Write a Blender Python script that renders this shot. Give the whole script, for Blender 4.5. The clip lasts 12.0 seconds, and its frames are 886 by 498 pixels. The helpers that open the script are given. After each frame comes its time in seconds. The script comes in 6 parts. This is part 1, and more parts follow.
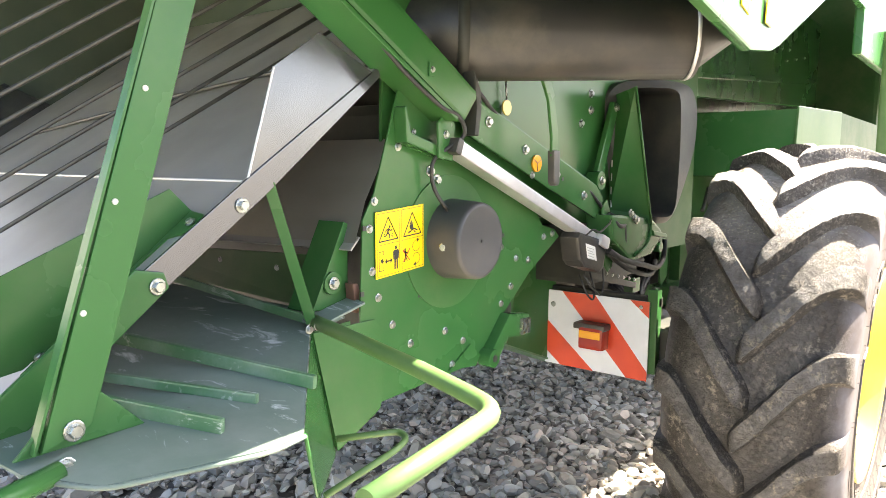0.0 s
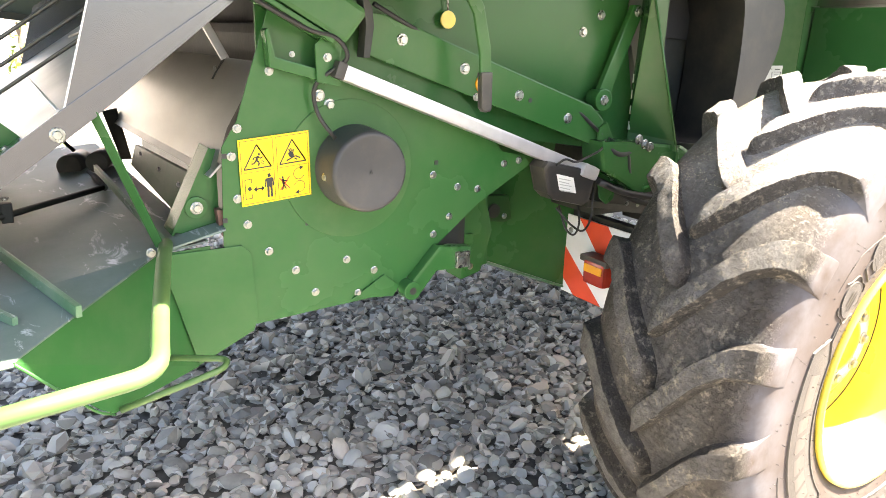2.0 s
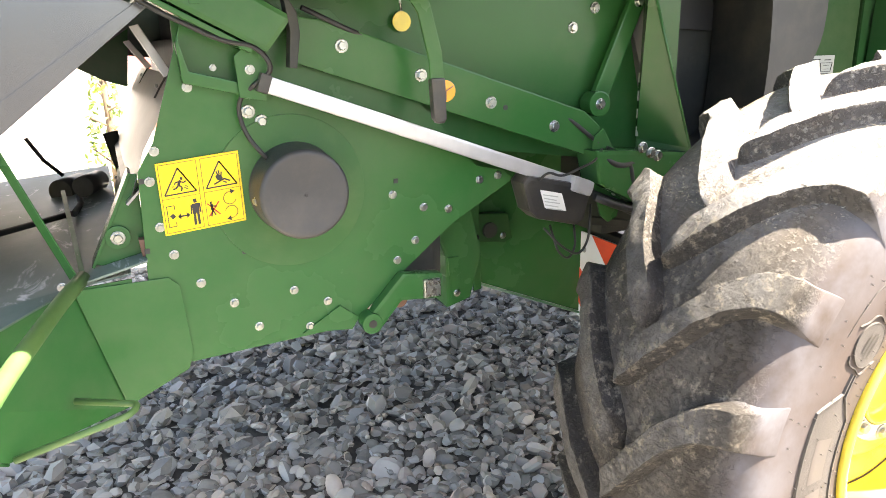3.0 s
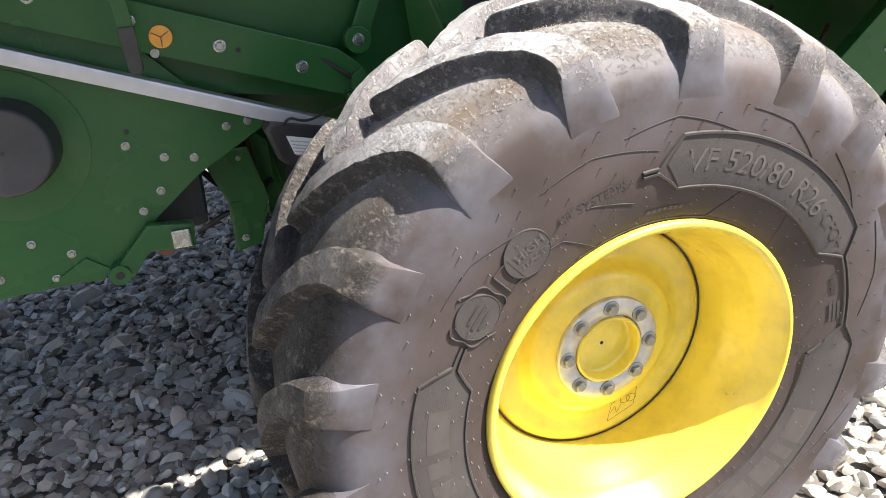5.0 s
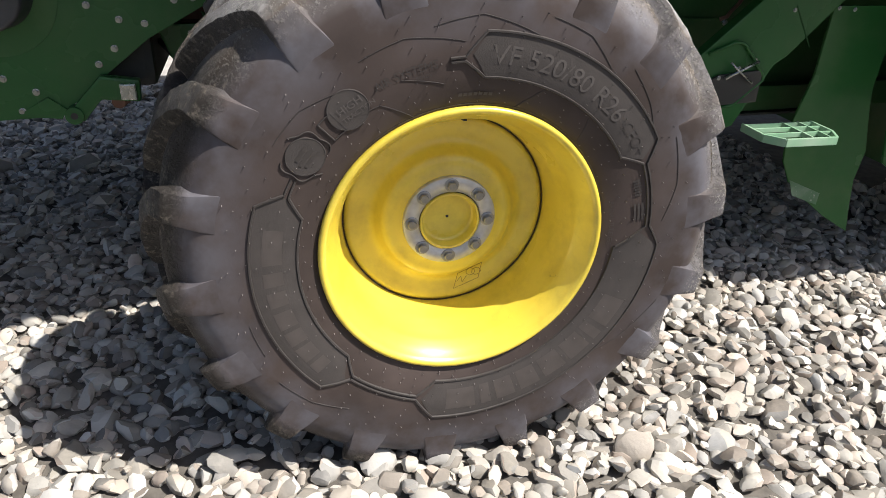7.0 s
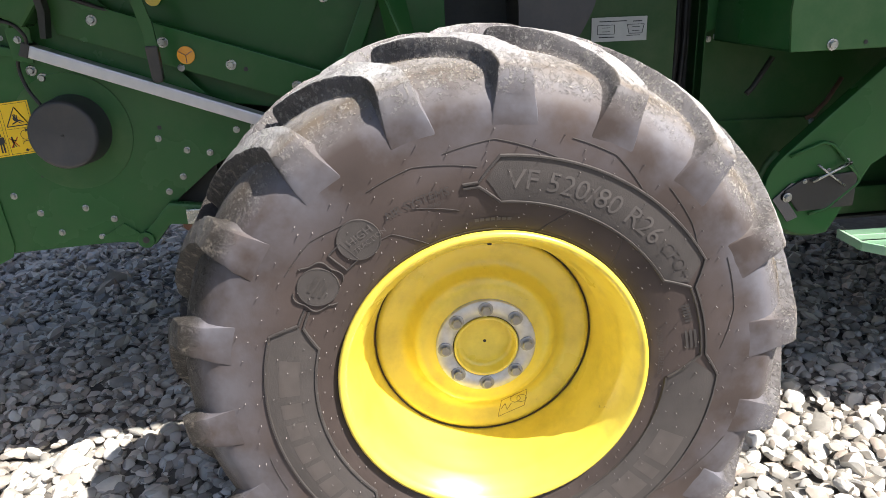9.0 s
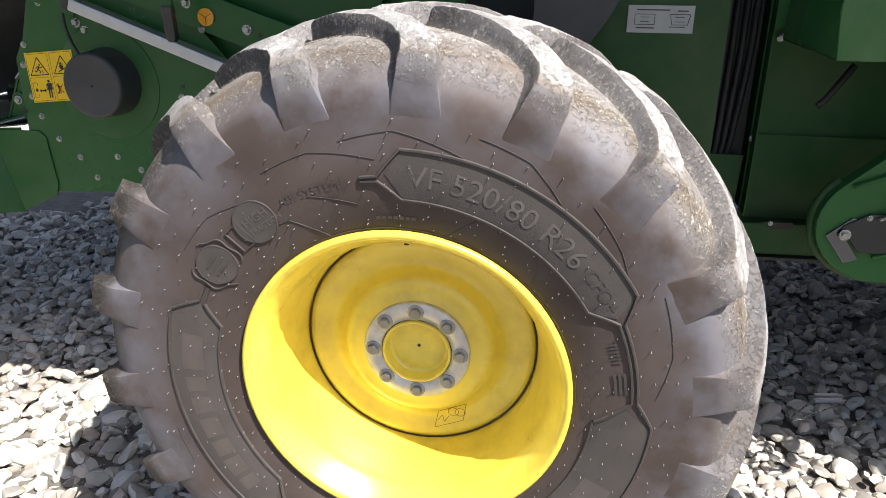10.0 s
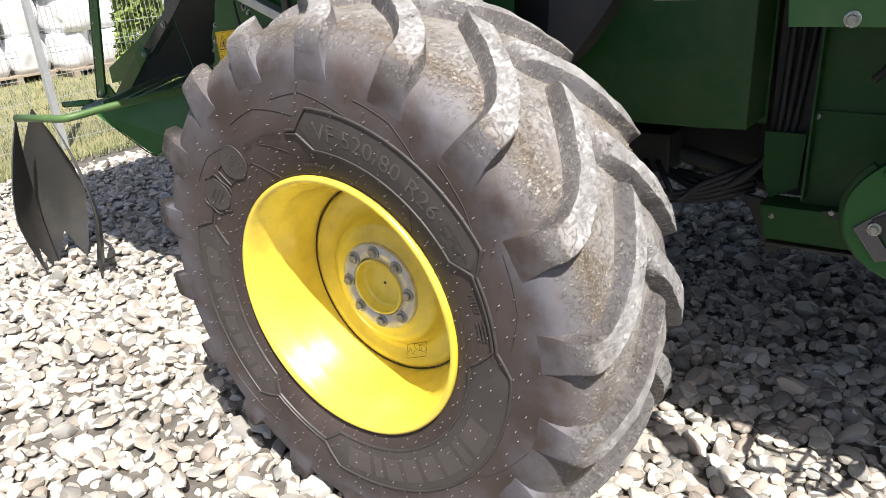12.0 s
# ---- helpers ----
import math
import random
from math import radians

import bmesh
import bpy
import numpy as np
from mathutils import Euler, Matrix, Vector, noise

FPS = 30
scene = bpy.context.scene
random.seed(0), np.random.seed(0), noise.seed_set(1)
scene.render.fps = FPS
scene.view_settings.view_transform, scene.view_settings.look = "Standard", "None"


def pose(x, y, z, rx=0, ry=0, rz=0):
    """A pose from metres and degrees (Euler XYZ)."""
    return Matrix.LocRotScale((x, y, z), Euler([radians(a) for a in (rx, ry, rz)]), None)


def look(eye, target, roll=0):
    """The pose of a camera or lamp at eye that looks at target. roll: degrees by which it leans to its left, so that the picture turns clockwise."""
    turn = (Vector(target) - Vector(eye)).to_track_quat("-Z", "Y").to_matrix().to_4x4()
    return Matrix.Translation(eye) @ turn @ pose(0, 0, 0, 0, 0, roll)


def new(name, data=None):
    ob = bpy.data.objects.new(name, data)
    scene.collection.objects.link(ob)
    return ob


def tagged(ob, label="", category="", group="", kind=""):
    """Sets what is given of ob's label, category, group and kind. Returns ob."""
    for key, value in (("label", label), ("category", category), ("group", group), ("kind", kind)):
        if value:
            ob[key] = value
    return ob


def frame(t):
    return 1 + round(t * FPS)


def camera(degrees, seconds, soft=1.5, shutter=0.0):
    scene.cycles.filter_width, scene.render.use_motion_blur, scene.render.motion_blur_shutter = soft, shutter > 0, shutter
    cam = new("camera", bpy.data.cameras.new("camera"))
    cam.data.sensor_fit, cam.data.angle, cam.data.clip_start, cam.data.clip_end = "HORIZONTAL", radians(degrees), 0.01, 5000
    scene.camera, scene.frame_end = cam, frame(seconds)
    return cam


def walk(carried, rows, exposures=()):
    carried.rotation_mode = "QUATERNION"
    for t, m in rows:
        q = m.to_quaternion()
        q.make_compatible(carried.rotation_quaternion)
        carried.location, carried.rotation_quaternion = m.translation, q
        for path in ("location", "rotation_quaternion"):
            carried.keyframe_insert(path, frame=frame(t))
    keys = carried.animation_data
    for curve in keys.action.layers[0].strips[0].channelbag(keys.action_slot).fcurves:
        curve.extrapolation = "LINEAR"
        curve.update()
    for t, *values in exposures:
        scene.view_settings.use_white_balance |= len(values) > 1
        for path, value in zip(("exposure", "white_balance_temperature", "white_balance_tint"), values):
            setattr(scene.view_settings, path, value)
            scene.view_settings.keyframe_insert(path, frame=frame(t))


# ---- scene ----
# ---- camera and its walk ----
cam = camera(63.2, 12.0, soft=0.6)
PATH = [
    (0, (-2.791, -0.348, 1.38), (-1.238, 0.892, 1.16), 0.7),
    (0.5, (-2.684, -0.535, 1.471), (-1.338, 0.927, 1.249), -0.2),
    (1, (-2.419, -0.576, 1.479), (-1.194, 0.949, 1.063), 0.7),
    (1.5, (-2.203, -0.67, 1.509), (-1.055, 0.914, 1.092), 0.2),
    (2, (-2.024, -0.857, 1.534), (-0.998, 0.762, 0.961), 1.8),
    (2.5, (-1.851, -0.909, 1.526), (-1.035, 0.834, 0.982), -4.0),
    (3, (-1.588, -0.83, 1.521), (-0.805, 0.925, 0.968), -1.1),
    (3.2, (-1.512, -0.82, 1.544), (-0.683, 0.926, 1.031), 0.1),
    (4.8, (-0.849, -1.047, 1.585), (-0.204, 0.641, 0.727), -4.0),
    (5, (-0.773, -1.062, 1.58), (-0.205, 0.683, 0.785), -3.9),
    (5.5, (-0.537, -1.079, 1.586), (-0.02, 0.702, 0.836), 2.0),
    (6, (-0.436, -1.227, 1.603), (-0.016, 0.593, 0.885), 0.9),
    (6.5, (-0.386, -1.471, 1.58), (-0.038, 0.337, 0.797), 1.3),
    (7, (-0.457, -1.548, 1.527), (-0.012, 0.172, 0.608), 2.4),
    (7.5, (-0.538, -1.572, 1.524), (-0.069, 0.176, 0.673), 1.4),
    (7.7, (-0.544, -1.57, 1.536), (-0.124, 0.227, 0.765), -0.2),
    (9.3, (-0.016, -1.421, 1.567), (-0.069, 0.468, 0.911), -0.9),
    (9.5, (0.114, -1.375, 1.522), (-0.101, 0.509, 0.885), 1.1),
    (10, (0.337, -1.311, 1.559), (-0.009, 0.516, 0.823), 0.3),
    (10.5, (0.626, -1.343, 1.567), (-0.022, 0.407, 0.845), -1.1),
    (11, (0.863, -1.319, 1.57), (0.036, 0.345, 0.828), -4.1),
    (11.5, (1.093, -1.201, 1.549), (0.091, 0.363, 0.807), -2.7),
    (12, (1.247, -1.148, 1.555), (0.111, 0.305, 0.782), -3.9),
]
EXPOSURE = [(0.0, 3.5, 7600, 11), (2.0, 3.55, 7600, 11), (3.2, 3.25, 7400, 11), (4.8, 1.8, 6550, 12), (5.6, 1.5, 6500, 12), (6.4, 1.33, 6500, 12), (7.0, 0.62, 6500, 12), (7.7, 0.52, 6500, 12), (9.3, 1.45, 6500, 12), (10.2, 1.15, 6500, 12), (11.5, 0.85, 6500, 12), (12.0, 0.92, 6500, 12)]
walk(cam, [(t, look(eye, target, roll)) for t, eye, target, roll in PATH], EXPOSURE)

# ---- sun and sky ----
SUN_TRAVEL = Vector((-0.60, 0.39, -1.0)).normalized()
world = bpy.data.worlds.new("sky_world")
scene.world = world
world.use_nodes = True
sky = world.node_tree.nodes.new("ShaderNodeTexSky")
sky.sky_type = "NISHITA"
sky.sun_disc = False
sky.air_density = 0.8
sky.dust_density = 2.0
sky.sun_elevation = math.asin(-SUN_TRAVEL.z)
sky.sun_rotation = math.atan2(-SUN_TRAVEL.x, -SUN_TRAVEL.y)
background = world.node_tree.nodes["Background"]
background.inputs[1].default_value = 0.080
world.node_tree.links.new(sky.outputs[0], background.inputs[0])
sun_data = bpy.data.lights.new("sun", "SUN")
sun_data.energy = 5.0
sun_data.angle = radians(0.5)
sun_data.color = (1.0, 0.955, 0.88)
sun = new("sun", sun_data)
sun.matrix_world = Matrix.Translation((6, -4, 12)) @ SUN_TRAVEL.to_track_quat("-Z", "Y").to_matrix().to_4x4()

# ---- materials ----


def material(name, c1, c2, scale=8.0, rough=0.5, metal=0.0, bump=0.1, bump_scale=60.0, coat=0.0,
             dirt=None, dirt_amount=0.0, dirt_scale=3.0, detail=6.0, rough_var=0.12, stretch=(1, 1, 1), island=False):
    """A surface with colour variation at two scales, roughness variation, dust and fine relief."""
    m = bpy.data.materials.new(name)
    m.use_nodes = True
    nt = m.node_tree
    n, link = nt.nodes, nt.links.new
    p = n["Principled BSDF"]
    co = n.new("ShaderNodeTexCoord")
    mp = n.new("ShaderNodeMapping")
    mp.inputs["Scale"].default_value = stretch
    link(co.outputs["Object"], mp.inputs[0])
    big = n.new("ShaderNodeTexNoise")
    big.inputs["Scale"].default_value = scale
    big.inputs["Detail"].default_value = detail
    link(mp.outputs[0], big.inputs[0])
    mix = n.new("ShaderNodeMix")
    mix.data_type = "RGBA"
    mix.inputs[6].default_value = (*c1, 1)
    mix.inputs[7].default_value = (*c2, 1)
    if island:
        geo = n.new("ShaderNodeNewGeometry")
        link(geo.outputs["Random Per Island"], mix.inputs[0])
    else:
        ramp = n.new("ShaderNodeMapRange")
        ramp.inputs[1].default_value, ramp.inputs[2].default_value = 0.3, 0.7
        link(big.outputs[0], ramp.inputs[0])
        link(ramp.outputs[0], mix.inputs[0])
    colour = mix.outputs[2]
    fine = n.new("ShaderNodeTexNoise")
    fine.inputs["Scale"].default_value = bump_scale
    fine.inputs["Detail"].default_value = 5
    link(mp.outputs[0], fine.inputs[0])
    if dirt:
        dn = n.new("ShaderNodeTexNoise")
        dn.inputs["Scale"].default_value = dirt_scale
        dn.inputs["Detail"].default_value = 9
        dn.inputs["Roughness"].default_value = 0.65
        link(co.outputs["Object"], dn.inputs[0])
        dr = n.new("ShaderNodeMapRange")
        dr.inputs[1].default_value, dr.inputs[2].default_value = 0.45, 0.75
        dr.inputs[4].default_value = dirt_amount
        link(dn.outputs[0], dr.inputs[0])
        dm = n.new("ShaderNodeMix")
        dm.data_type = "RGBA"
        dm.inputs[7].default_value = (*dirt, 1)
        link(dr.outputs[0], dm.inputs[0])
        link(colour, dm.inputs[6])
        colour = dm.outputs[2]
    link(colour, p.inputs["Base Color"])
    rr = n.new("ShaderNodeMapRange")
    rr.inputs[3].default_value, rr.inputs[4].default_value = max(0.03, rough - rough_var), min(1, rough + rough_var)
    link(big.outputs[0], rr.inputs[0])
    link(rr.outputs[0], p.inputs["Roughness"])
    p.inputs["Metallic"].default_value = metal
    p.inputs["Coat Weight"].default_value = coat
    p.inputs["Coat Roughness"].default_value = 0.12
    if bump:
        b = n.new("ShaderNodeBump")
        b.inputs["Strength"].default_value = bump
        b.inputs["Distance"].default_value = 0.004
        link(fine.outputs[0], b.inputs["Height"])
        link(b.outputs[0], p.inputs["Normal"])
    return m


DUST = (0.33, 0.27, 0.19)
GREEN = material("green_paint", (0.024, 0.106, 0.029), (0.030, 0.118, 0.034), 2.5, 0.26, 0, 0.03, 240, 0.0, DUST, 0.10, 2.2)
# Darker copy of the green, with shade of recessed walls put in.
GREEN_SHADED = material("shaded_green_paint", (0.016, 0.066, 0.017), (0.020, 0.076, 0.020), 2.5, 0.50, 0, 0.05, 200, 0.0, DUST, 0.16, 3.0)
GREEN_DUSTY = material("dusty_green_paint", (0.030, 0.105, 0.028), (0.036, 0.117, 0.034), 2.5, 0.42, 0, 0.03, 240, 0.0, (0.20, 0.24, 0.12), 0.25, 5.0)
# Paler copy of the green: sunlight and dust put into the colour.
GREEN_LIT_DUSTY = material("lit_dusty_green_paint", (0.058, 0.128, 0.036), (0.082, 0.156, 0.047), 6, 0.50, 0, 0.04, 200, 0.0, (0.17, 0.23, 0.10), 0.35, 7)
STEP_PAINT = material("pale_green_paint", (0.20, 0.40, 0.24), (0.28, 0.47, 0.31), 8, 0.45, 0, 0.05, 200, 0.1, (0.42, 0.46, 0.40), 0.4, 9)
YELLOW = material("yellow_paint", (0.84, 0.67, 0.085), (0.79, 0.61, 0.055), 4, 0.30, 0, 0.03, 220, 0.7, (0.34, 0.23, 0.03), 0.45, 9.0)
STICKER = material("yellow_film", (0.90, 0.58, 0.01), (0.86, 0.54, 0.01), 12, 0.35, 0, 0.0)
BLACK_INK = material("black_print", (0.015, 0.015, 0.016), (0.022, 0.022, 0.022), 30, 0.5, 0, 0.0)
RED_INK = material("red_print", (0.50, 0.025, 0.015), (0.45, 0.02, 0.012), 20, 0.45, 0, 0.0)
RED_REFLECT = material("red_reflective_film", (0.72, 0.075, 0.028), (0.66, 0.06, 0.024), 15, 0.35, 0, 0.04, 300, 0.3)
WHITE_REFLECT = material("white_reflective_film", (0.76, 0.78, 0.82), (0.70, 0.72, 0.76), 15, 0.35, 0, 0.04, 300, 0.3, DUST, 0.08, 6)
WHITE_LABEL = material("white_label", (0.76, 0.76, 0.74), (0.70, 0.70, 0.68), 30, 0.45, 0, 0.0)
GREY_LABEL = material("grey_label", (0.46, 0.47, 0.44), (0.40, 0.41, 0.38), 20, 0.5, 0, 0.0)
PLASTIC = material("black_plastic", (0.020, 0.020, 0.021), (0.030, 0.029, 0.028), 7, 0.42, 0, 0.08, 320, 0, DUST, 0.16, 5)
PLASTIC_GREY = material("grey_black_plastic", (0.036, 0.037, 0.039), (0.046, 0.046, 0.048), 5, 0.5, 0, 0.1, 350, 0, DUST, 0.14, 4)
HOSE = material("black_hose", (0.013, 0.013, 0.014), (0.022, 0.022, 0.022), 40, 0.55, 0, 0.1, 300)
GALV = material("galvanised_sheet", (0.140, 0.146, 0.162), (0.120, 0.126, 0.142), 5, 0.21, 0.85, 0.015, 160, 0, (0.22, 0.22, 0.22), 0.10, 3.0, rough_var=0.05)
GALV_MATT = material("matt_galvanised_sheet", (0.33, 0.327, 0.320), (0.285, 0.282, 0.275), 5, 0.42, 0.35, 0.02, 160, 0, DUST, 0.14, 4.0)
STEEL_DULL = material("dull_steel_sheet", (0.27, 0.265, 0.245), (0.20, 0.195, 0.175), 5, 0.42, 0.60, 0.06, 140, 0, DUST, 0.35, 3.5, stretch=(1, 0.3, 1))
FLOOR_PAINT = material("worn_green_grey_sheet", (0.105, 0.150, 0.125), (0.155, 0.200, 0.175), 7, 0.50, 0.10, 0.05, 120, 0.0, (0.26, 0.28, 0.27), 0.40, 5.0, stretch=(1, 0.45, 1))
RIB_PAINT = material("scuffed_green_rib", (0.050, 0.145, 0.065), (0.10, 0.20, 0.11), 8, 0.38, 0, 0.05, 120, 0.2, (0.42, 0.43, 0.42), 0.3, 8.0)
ALU = material("brushed_aluminium", (0.60, 0.59, 0.60), (0.53, 0.53, 0.54), 30, 0.36, 0.55, 0.03, 200, 0, DUST, 0.08, 6)
ZINC = material("zinc_bolt", (0.46, 0.47, 0.45), (0.30, 0.32, 0.30), 60, 0.28, 0.9, 0.03, 200)
NUT_METAL = material("dull_wheel_nut_metal", (0.40, 0.40, 0.39), (0.28, 0.28, 0.28), 40, 0.36, 0.85, 0.05, 200)
HUB_METAL = material("hub_plate_metal", (0.66, 0.655, 0.65), (0.46, 0.455, 0.45), 38, 0.42, 0.45, 0.05, 150, 0, DUST, 0.15, 9)
ORANGE = material("amber_lens", (0.85, 0.38, 0.02), (0.80, 0.33, 0.02), 30, 0.22, 0, 0.0, coat=0.6)
RED_LENS = material("red_lens", (0.36, 0.035, 0.02), (0.30, 0.025, 0.015), 30, 0.2, 0, 0.0, coat=0.6)
RUST = material("worn_brown_steel", (0.16, 0.075, 0.05), (0.22, 0.13, 0.10), 12, 0.6, 0.4, 0.2, 90)
ROD = material("dark_steel_rod", (0.070, 0.068, 0.062), (0.11, 0.105, 0.095), 20, 0.42, 0.5, 0.05, 200)
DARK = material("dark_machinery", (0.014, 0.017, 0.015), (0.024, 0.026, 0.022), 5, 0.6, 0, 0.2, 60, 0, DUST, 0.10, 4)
BLADE = material("black_coated_blade", (0.045, 0.046, 0.044), (0.060, 0.060, 0.058), 5, 0.38, 0.3, 0.05, 150, 0, DUST, 0.15, 3)
BLUE_TAG = material("blue_print", (0.16, 0.17, 0.40), (0.22, 0.23, 0.46), 40, 0.5, 0, 0.0)
HOOD_INSIDE = material("dusty_hood_inside", (0.058, 0.082, 0.066), (0.078, 0.105, 0.084), 3, 0.5, 0, 0.05, 150, 0, DUST, 0.08, 3)
RUBBER_TONE = material("rubber_moulded_mark", (0.062, 0.053, 0.049), (0.078, 0.067, 0.062), 30, 0.55, 0, 0.05, 300)
RUST_DARK = material("dark_rust", (0.035, 0.022, 0.008), (0.06, 0.035, 0.012), 30, 0.8, 0, 0.2, 100)
MARKER = material("dark_marker_ink", (0.20, 0.12, 0.01), (0.16, 0.10, 0.01), 40, 0.6, 0, 0.0)
RUBBER_PRINT = material("rubber_raised_print", (0.100, 0.089, 0.083), (0.078, 0.069, 0.064), 30, 0.6, 0, 0.05, 300)
RUBBER_PANEL = material("rubber_matt_panel", (0.046, 0.040, 0.037), (0.060, 0.052, 0.048), 20, 0.75, 0, 0.25, 600)
RUBBER_LINE = material("rubber_moulded_line", (0.040, 0.035, 0.033), (0.055, 0.049, 0.046), 30, 0.5, 0, 0.05, 300)
STRAW = material("dry_straw", (0.40, 0.36, 0.29), (0.18, 0.15, 0.115), 30, 0.8, 0, 0.0, island=True)
HAIR = material("rubber_vent_hair", (0.19, 0.175, 0.165), (0.10, 0.09, 0.085), 40, 0.6, 0, 0.0)


def tyre_material():
    """Dusty rubber: brown by the bead, blue-grey haze by the shoulder, pale dried dust on the bar tops, straw dust between the bars."""
    m = material("dusty_rubber", (0.041, 0.031, 0.0275), (0.076, 0.058, 0.052), 4.2, 0.64, 0, 0.05, 150)
    nt = m.node_tree
    n, link = nt.nodes, nt.links.new
    p = n["Principled BSDF"]
    p.inputs["Specular IOR Level"].default_value = 0.30
    under = p.inputs["Base Color"].links[0].from_socket
    co = n.new("ShaderNodeTexCoord")
    own = n.new("ShaderNodeObjectInfo")
    shift = n.new("ShaderNodeVectorMath")
    shift.operation = "MULTIPLY_ADD"
    shift.inputs[1].default_value = (19.0, 31.0, 23.0)
    link(own.outputs["Random"], shift.inputs[0])
    link(co.outputs["Object"], shift.inputs[2])
    sep = n.new("ShaderNodeSeparateXYZ")
    link(co.outputs["Object"], sep.inputs[0])
    flat = n.new("ShaderNodeCombineXYZ")
    link(sep.outputs[0], flat.inputs[0])
    link(sep.outputs[2], flat.inputs[1])
    length = n.new("ShaderNodeVectorMath")
    length.operation = "LENGTH"
    link(flat.outputs[0], length.inputs[0])

    def span(source, a, b, c=0.0, d=1.0):
        node = n.new("ShaderNodeMapRange")
        node.inputs[1].default_value, node.inputs[2].default_value = a, b
        node.inputs[3].default_value, node.inputs[4].default_value = c, d
        link(source, node.inputs[0])
        return node.outputs[0]

    def cloud(scale, detail=6, rough=0.6, stretch=None, turn=(0, 0, 0)):
        node = n.new("ShaderNodeTexNoise")
        node.inputs["Scale"].default_value, node.inputs["Detail"].default_value, node.inputs["Roughness"].default_value = scale, detail, rough
        source = shift.outputs[0]
        if stretch:
            mp = n.new("ShaderNodeMapping")
            mp.inputs["Scale"].default_value, mp.inputs["Rotation"].default_value = stretch, turn
            link(source, mp.inputs[0])
            source = mp.outputs[0]
        link(source, node.inputs[0])
        return node.outputs[0]

    def times(a, b, op="MULTIPLY"):
        node = n.new("ShaderNodeMath")
        node.operation = op
        link(a, node.inputs[0])
        link(b, node.inputs[1])
        return node.outputs[0]

    def over(below, colour, share):
        node = n.new("ShaderNodeMix")
        node.data_type = "RGBA"
        node.inputs[7].default_value = (*colour, 1)
        link(share, node.inputs[0])
        link(below, node.inputs[6])
        return node.outputs[2]

    r = length.outputs["Value"]
    facing = n.new("ShaderNodeSeparateXYZ")
    link(co.outputs["Normal"], facing.inputs[0])
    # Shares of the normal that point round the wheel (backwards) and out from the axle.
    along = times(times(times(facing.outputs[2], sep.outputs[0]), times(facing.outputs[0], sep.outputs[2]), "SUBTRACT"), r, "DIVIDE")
    outward = times(times(times(facing.outputs[0], sep.outputs[0]), times(facing.outputs[2], sep.outputs[2]), "ADD"), r, "DIVIDE")
    haze = times(span(r, 0.50, 0.64), span(cloud(5.5, 5), 0.40, 0.64))
    base = over(under, (0.112, 0.110, 0.126), haze)
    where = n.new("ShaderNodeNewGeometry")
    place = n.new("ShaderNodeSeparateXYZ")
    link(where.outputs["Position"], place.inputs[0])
    # Dust on upper and front tread; lower back has soil and shade painted in.
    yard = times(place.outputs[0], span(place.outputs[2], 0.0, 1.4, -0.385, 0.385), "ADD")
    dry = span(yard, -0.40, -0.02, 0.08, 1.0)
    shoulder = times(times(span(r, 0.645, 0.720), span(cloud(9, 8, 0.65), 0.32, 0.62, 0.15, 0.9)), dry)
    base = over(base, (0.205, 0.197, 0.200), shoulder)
    soil_shade = times(span(r, 0.665, 0.700), span(yard, -0.36, -0.04, 0.92, 0.0))
    base = over(base, (0.025, 0.021, 0.017), soil_shade)
    # Back flanks of the bars: cleaner rubber, darkened by painted-in shade, scratches and specks.
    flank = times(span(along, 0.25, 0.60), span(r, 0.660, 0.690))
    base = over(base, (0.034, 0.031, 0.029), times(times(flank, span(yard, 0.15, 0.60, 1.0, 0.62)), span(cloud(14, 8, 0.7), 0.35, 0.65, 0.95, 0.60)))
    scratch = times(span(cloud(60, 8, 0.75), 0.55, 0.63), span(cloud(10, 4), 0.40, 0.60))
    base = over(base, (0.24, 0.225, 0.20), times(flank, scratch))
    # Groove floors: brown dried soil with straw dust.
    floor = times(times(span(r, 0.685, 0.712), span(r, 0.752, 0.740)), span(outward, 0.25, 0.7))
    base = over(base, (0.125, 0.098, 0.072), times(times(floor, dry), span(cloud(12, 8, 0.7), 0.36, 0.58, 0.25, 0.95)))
    straw = times(span(cloud(120, 4, 0.65, (1, 0.26, 1), (0.3, 0.5, 0.6)), 0.52, 0.58), span(cloud(130, 4, 0.65, (0.28, 1, 1), (0.9, 0.2, 0.4)), 0.44, 0.50))
    band = times(span(r, 0.665, 0.705), span(cloud(8, 5, 0.65), 0.42, 0.58))
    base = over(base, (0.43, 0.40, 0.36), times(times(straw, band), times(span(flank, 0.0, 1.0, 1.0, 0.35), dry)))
    # Pale dust and worn smears on the bar tops.
    top = times(span(r, 0.715, 0.745), span(outward, 0.50, 0.85))
    smear = span(cloud(20, 9, 0.72), 0.36, 0.54, 0.30, 1.0)
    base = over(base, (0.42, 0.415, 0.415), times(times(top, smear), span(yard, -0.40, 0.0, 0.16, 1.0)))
    wear = times(span(r, 0.690, 0.745), times(span(cloud(34, 9, 0.75, (1, 0.4, 1)), 0.56, 0.62), span(cloud(7, 4), 0.40, 0.60)))
    base = over(base, (0.060, 0.056, 0.053), times(wear, top))
    clots = times(times(span(r, 0.660, 0.715), span(cloud(85, 9, 0.8), 0.53, 0.59)), span(cloud(10, 5), 0.36, 0.54))
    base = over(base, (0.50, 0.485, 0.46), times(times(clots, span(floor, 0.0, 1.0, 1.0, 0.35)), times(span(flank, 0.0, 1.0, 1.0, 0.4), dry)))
    link(base, p.inputs["Base Color"])
    relief = n.new("ShaderNodeBump")
    relief.inputs["Strength"].default_value = 0.8
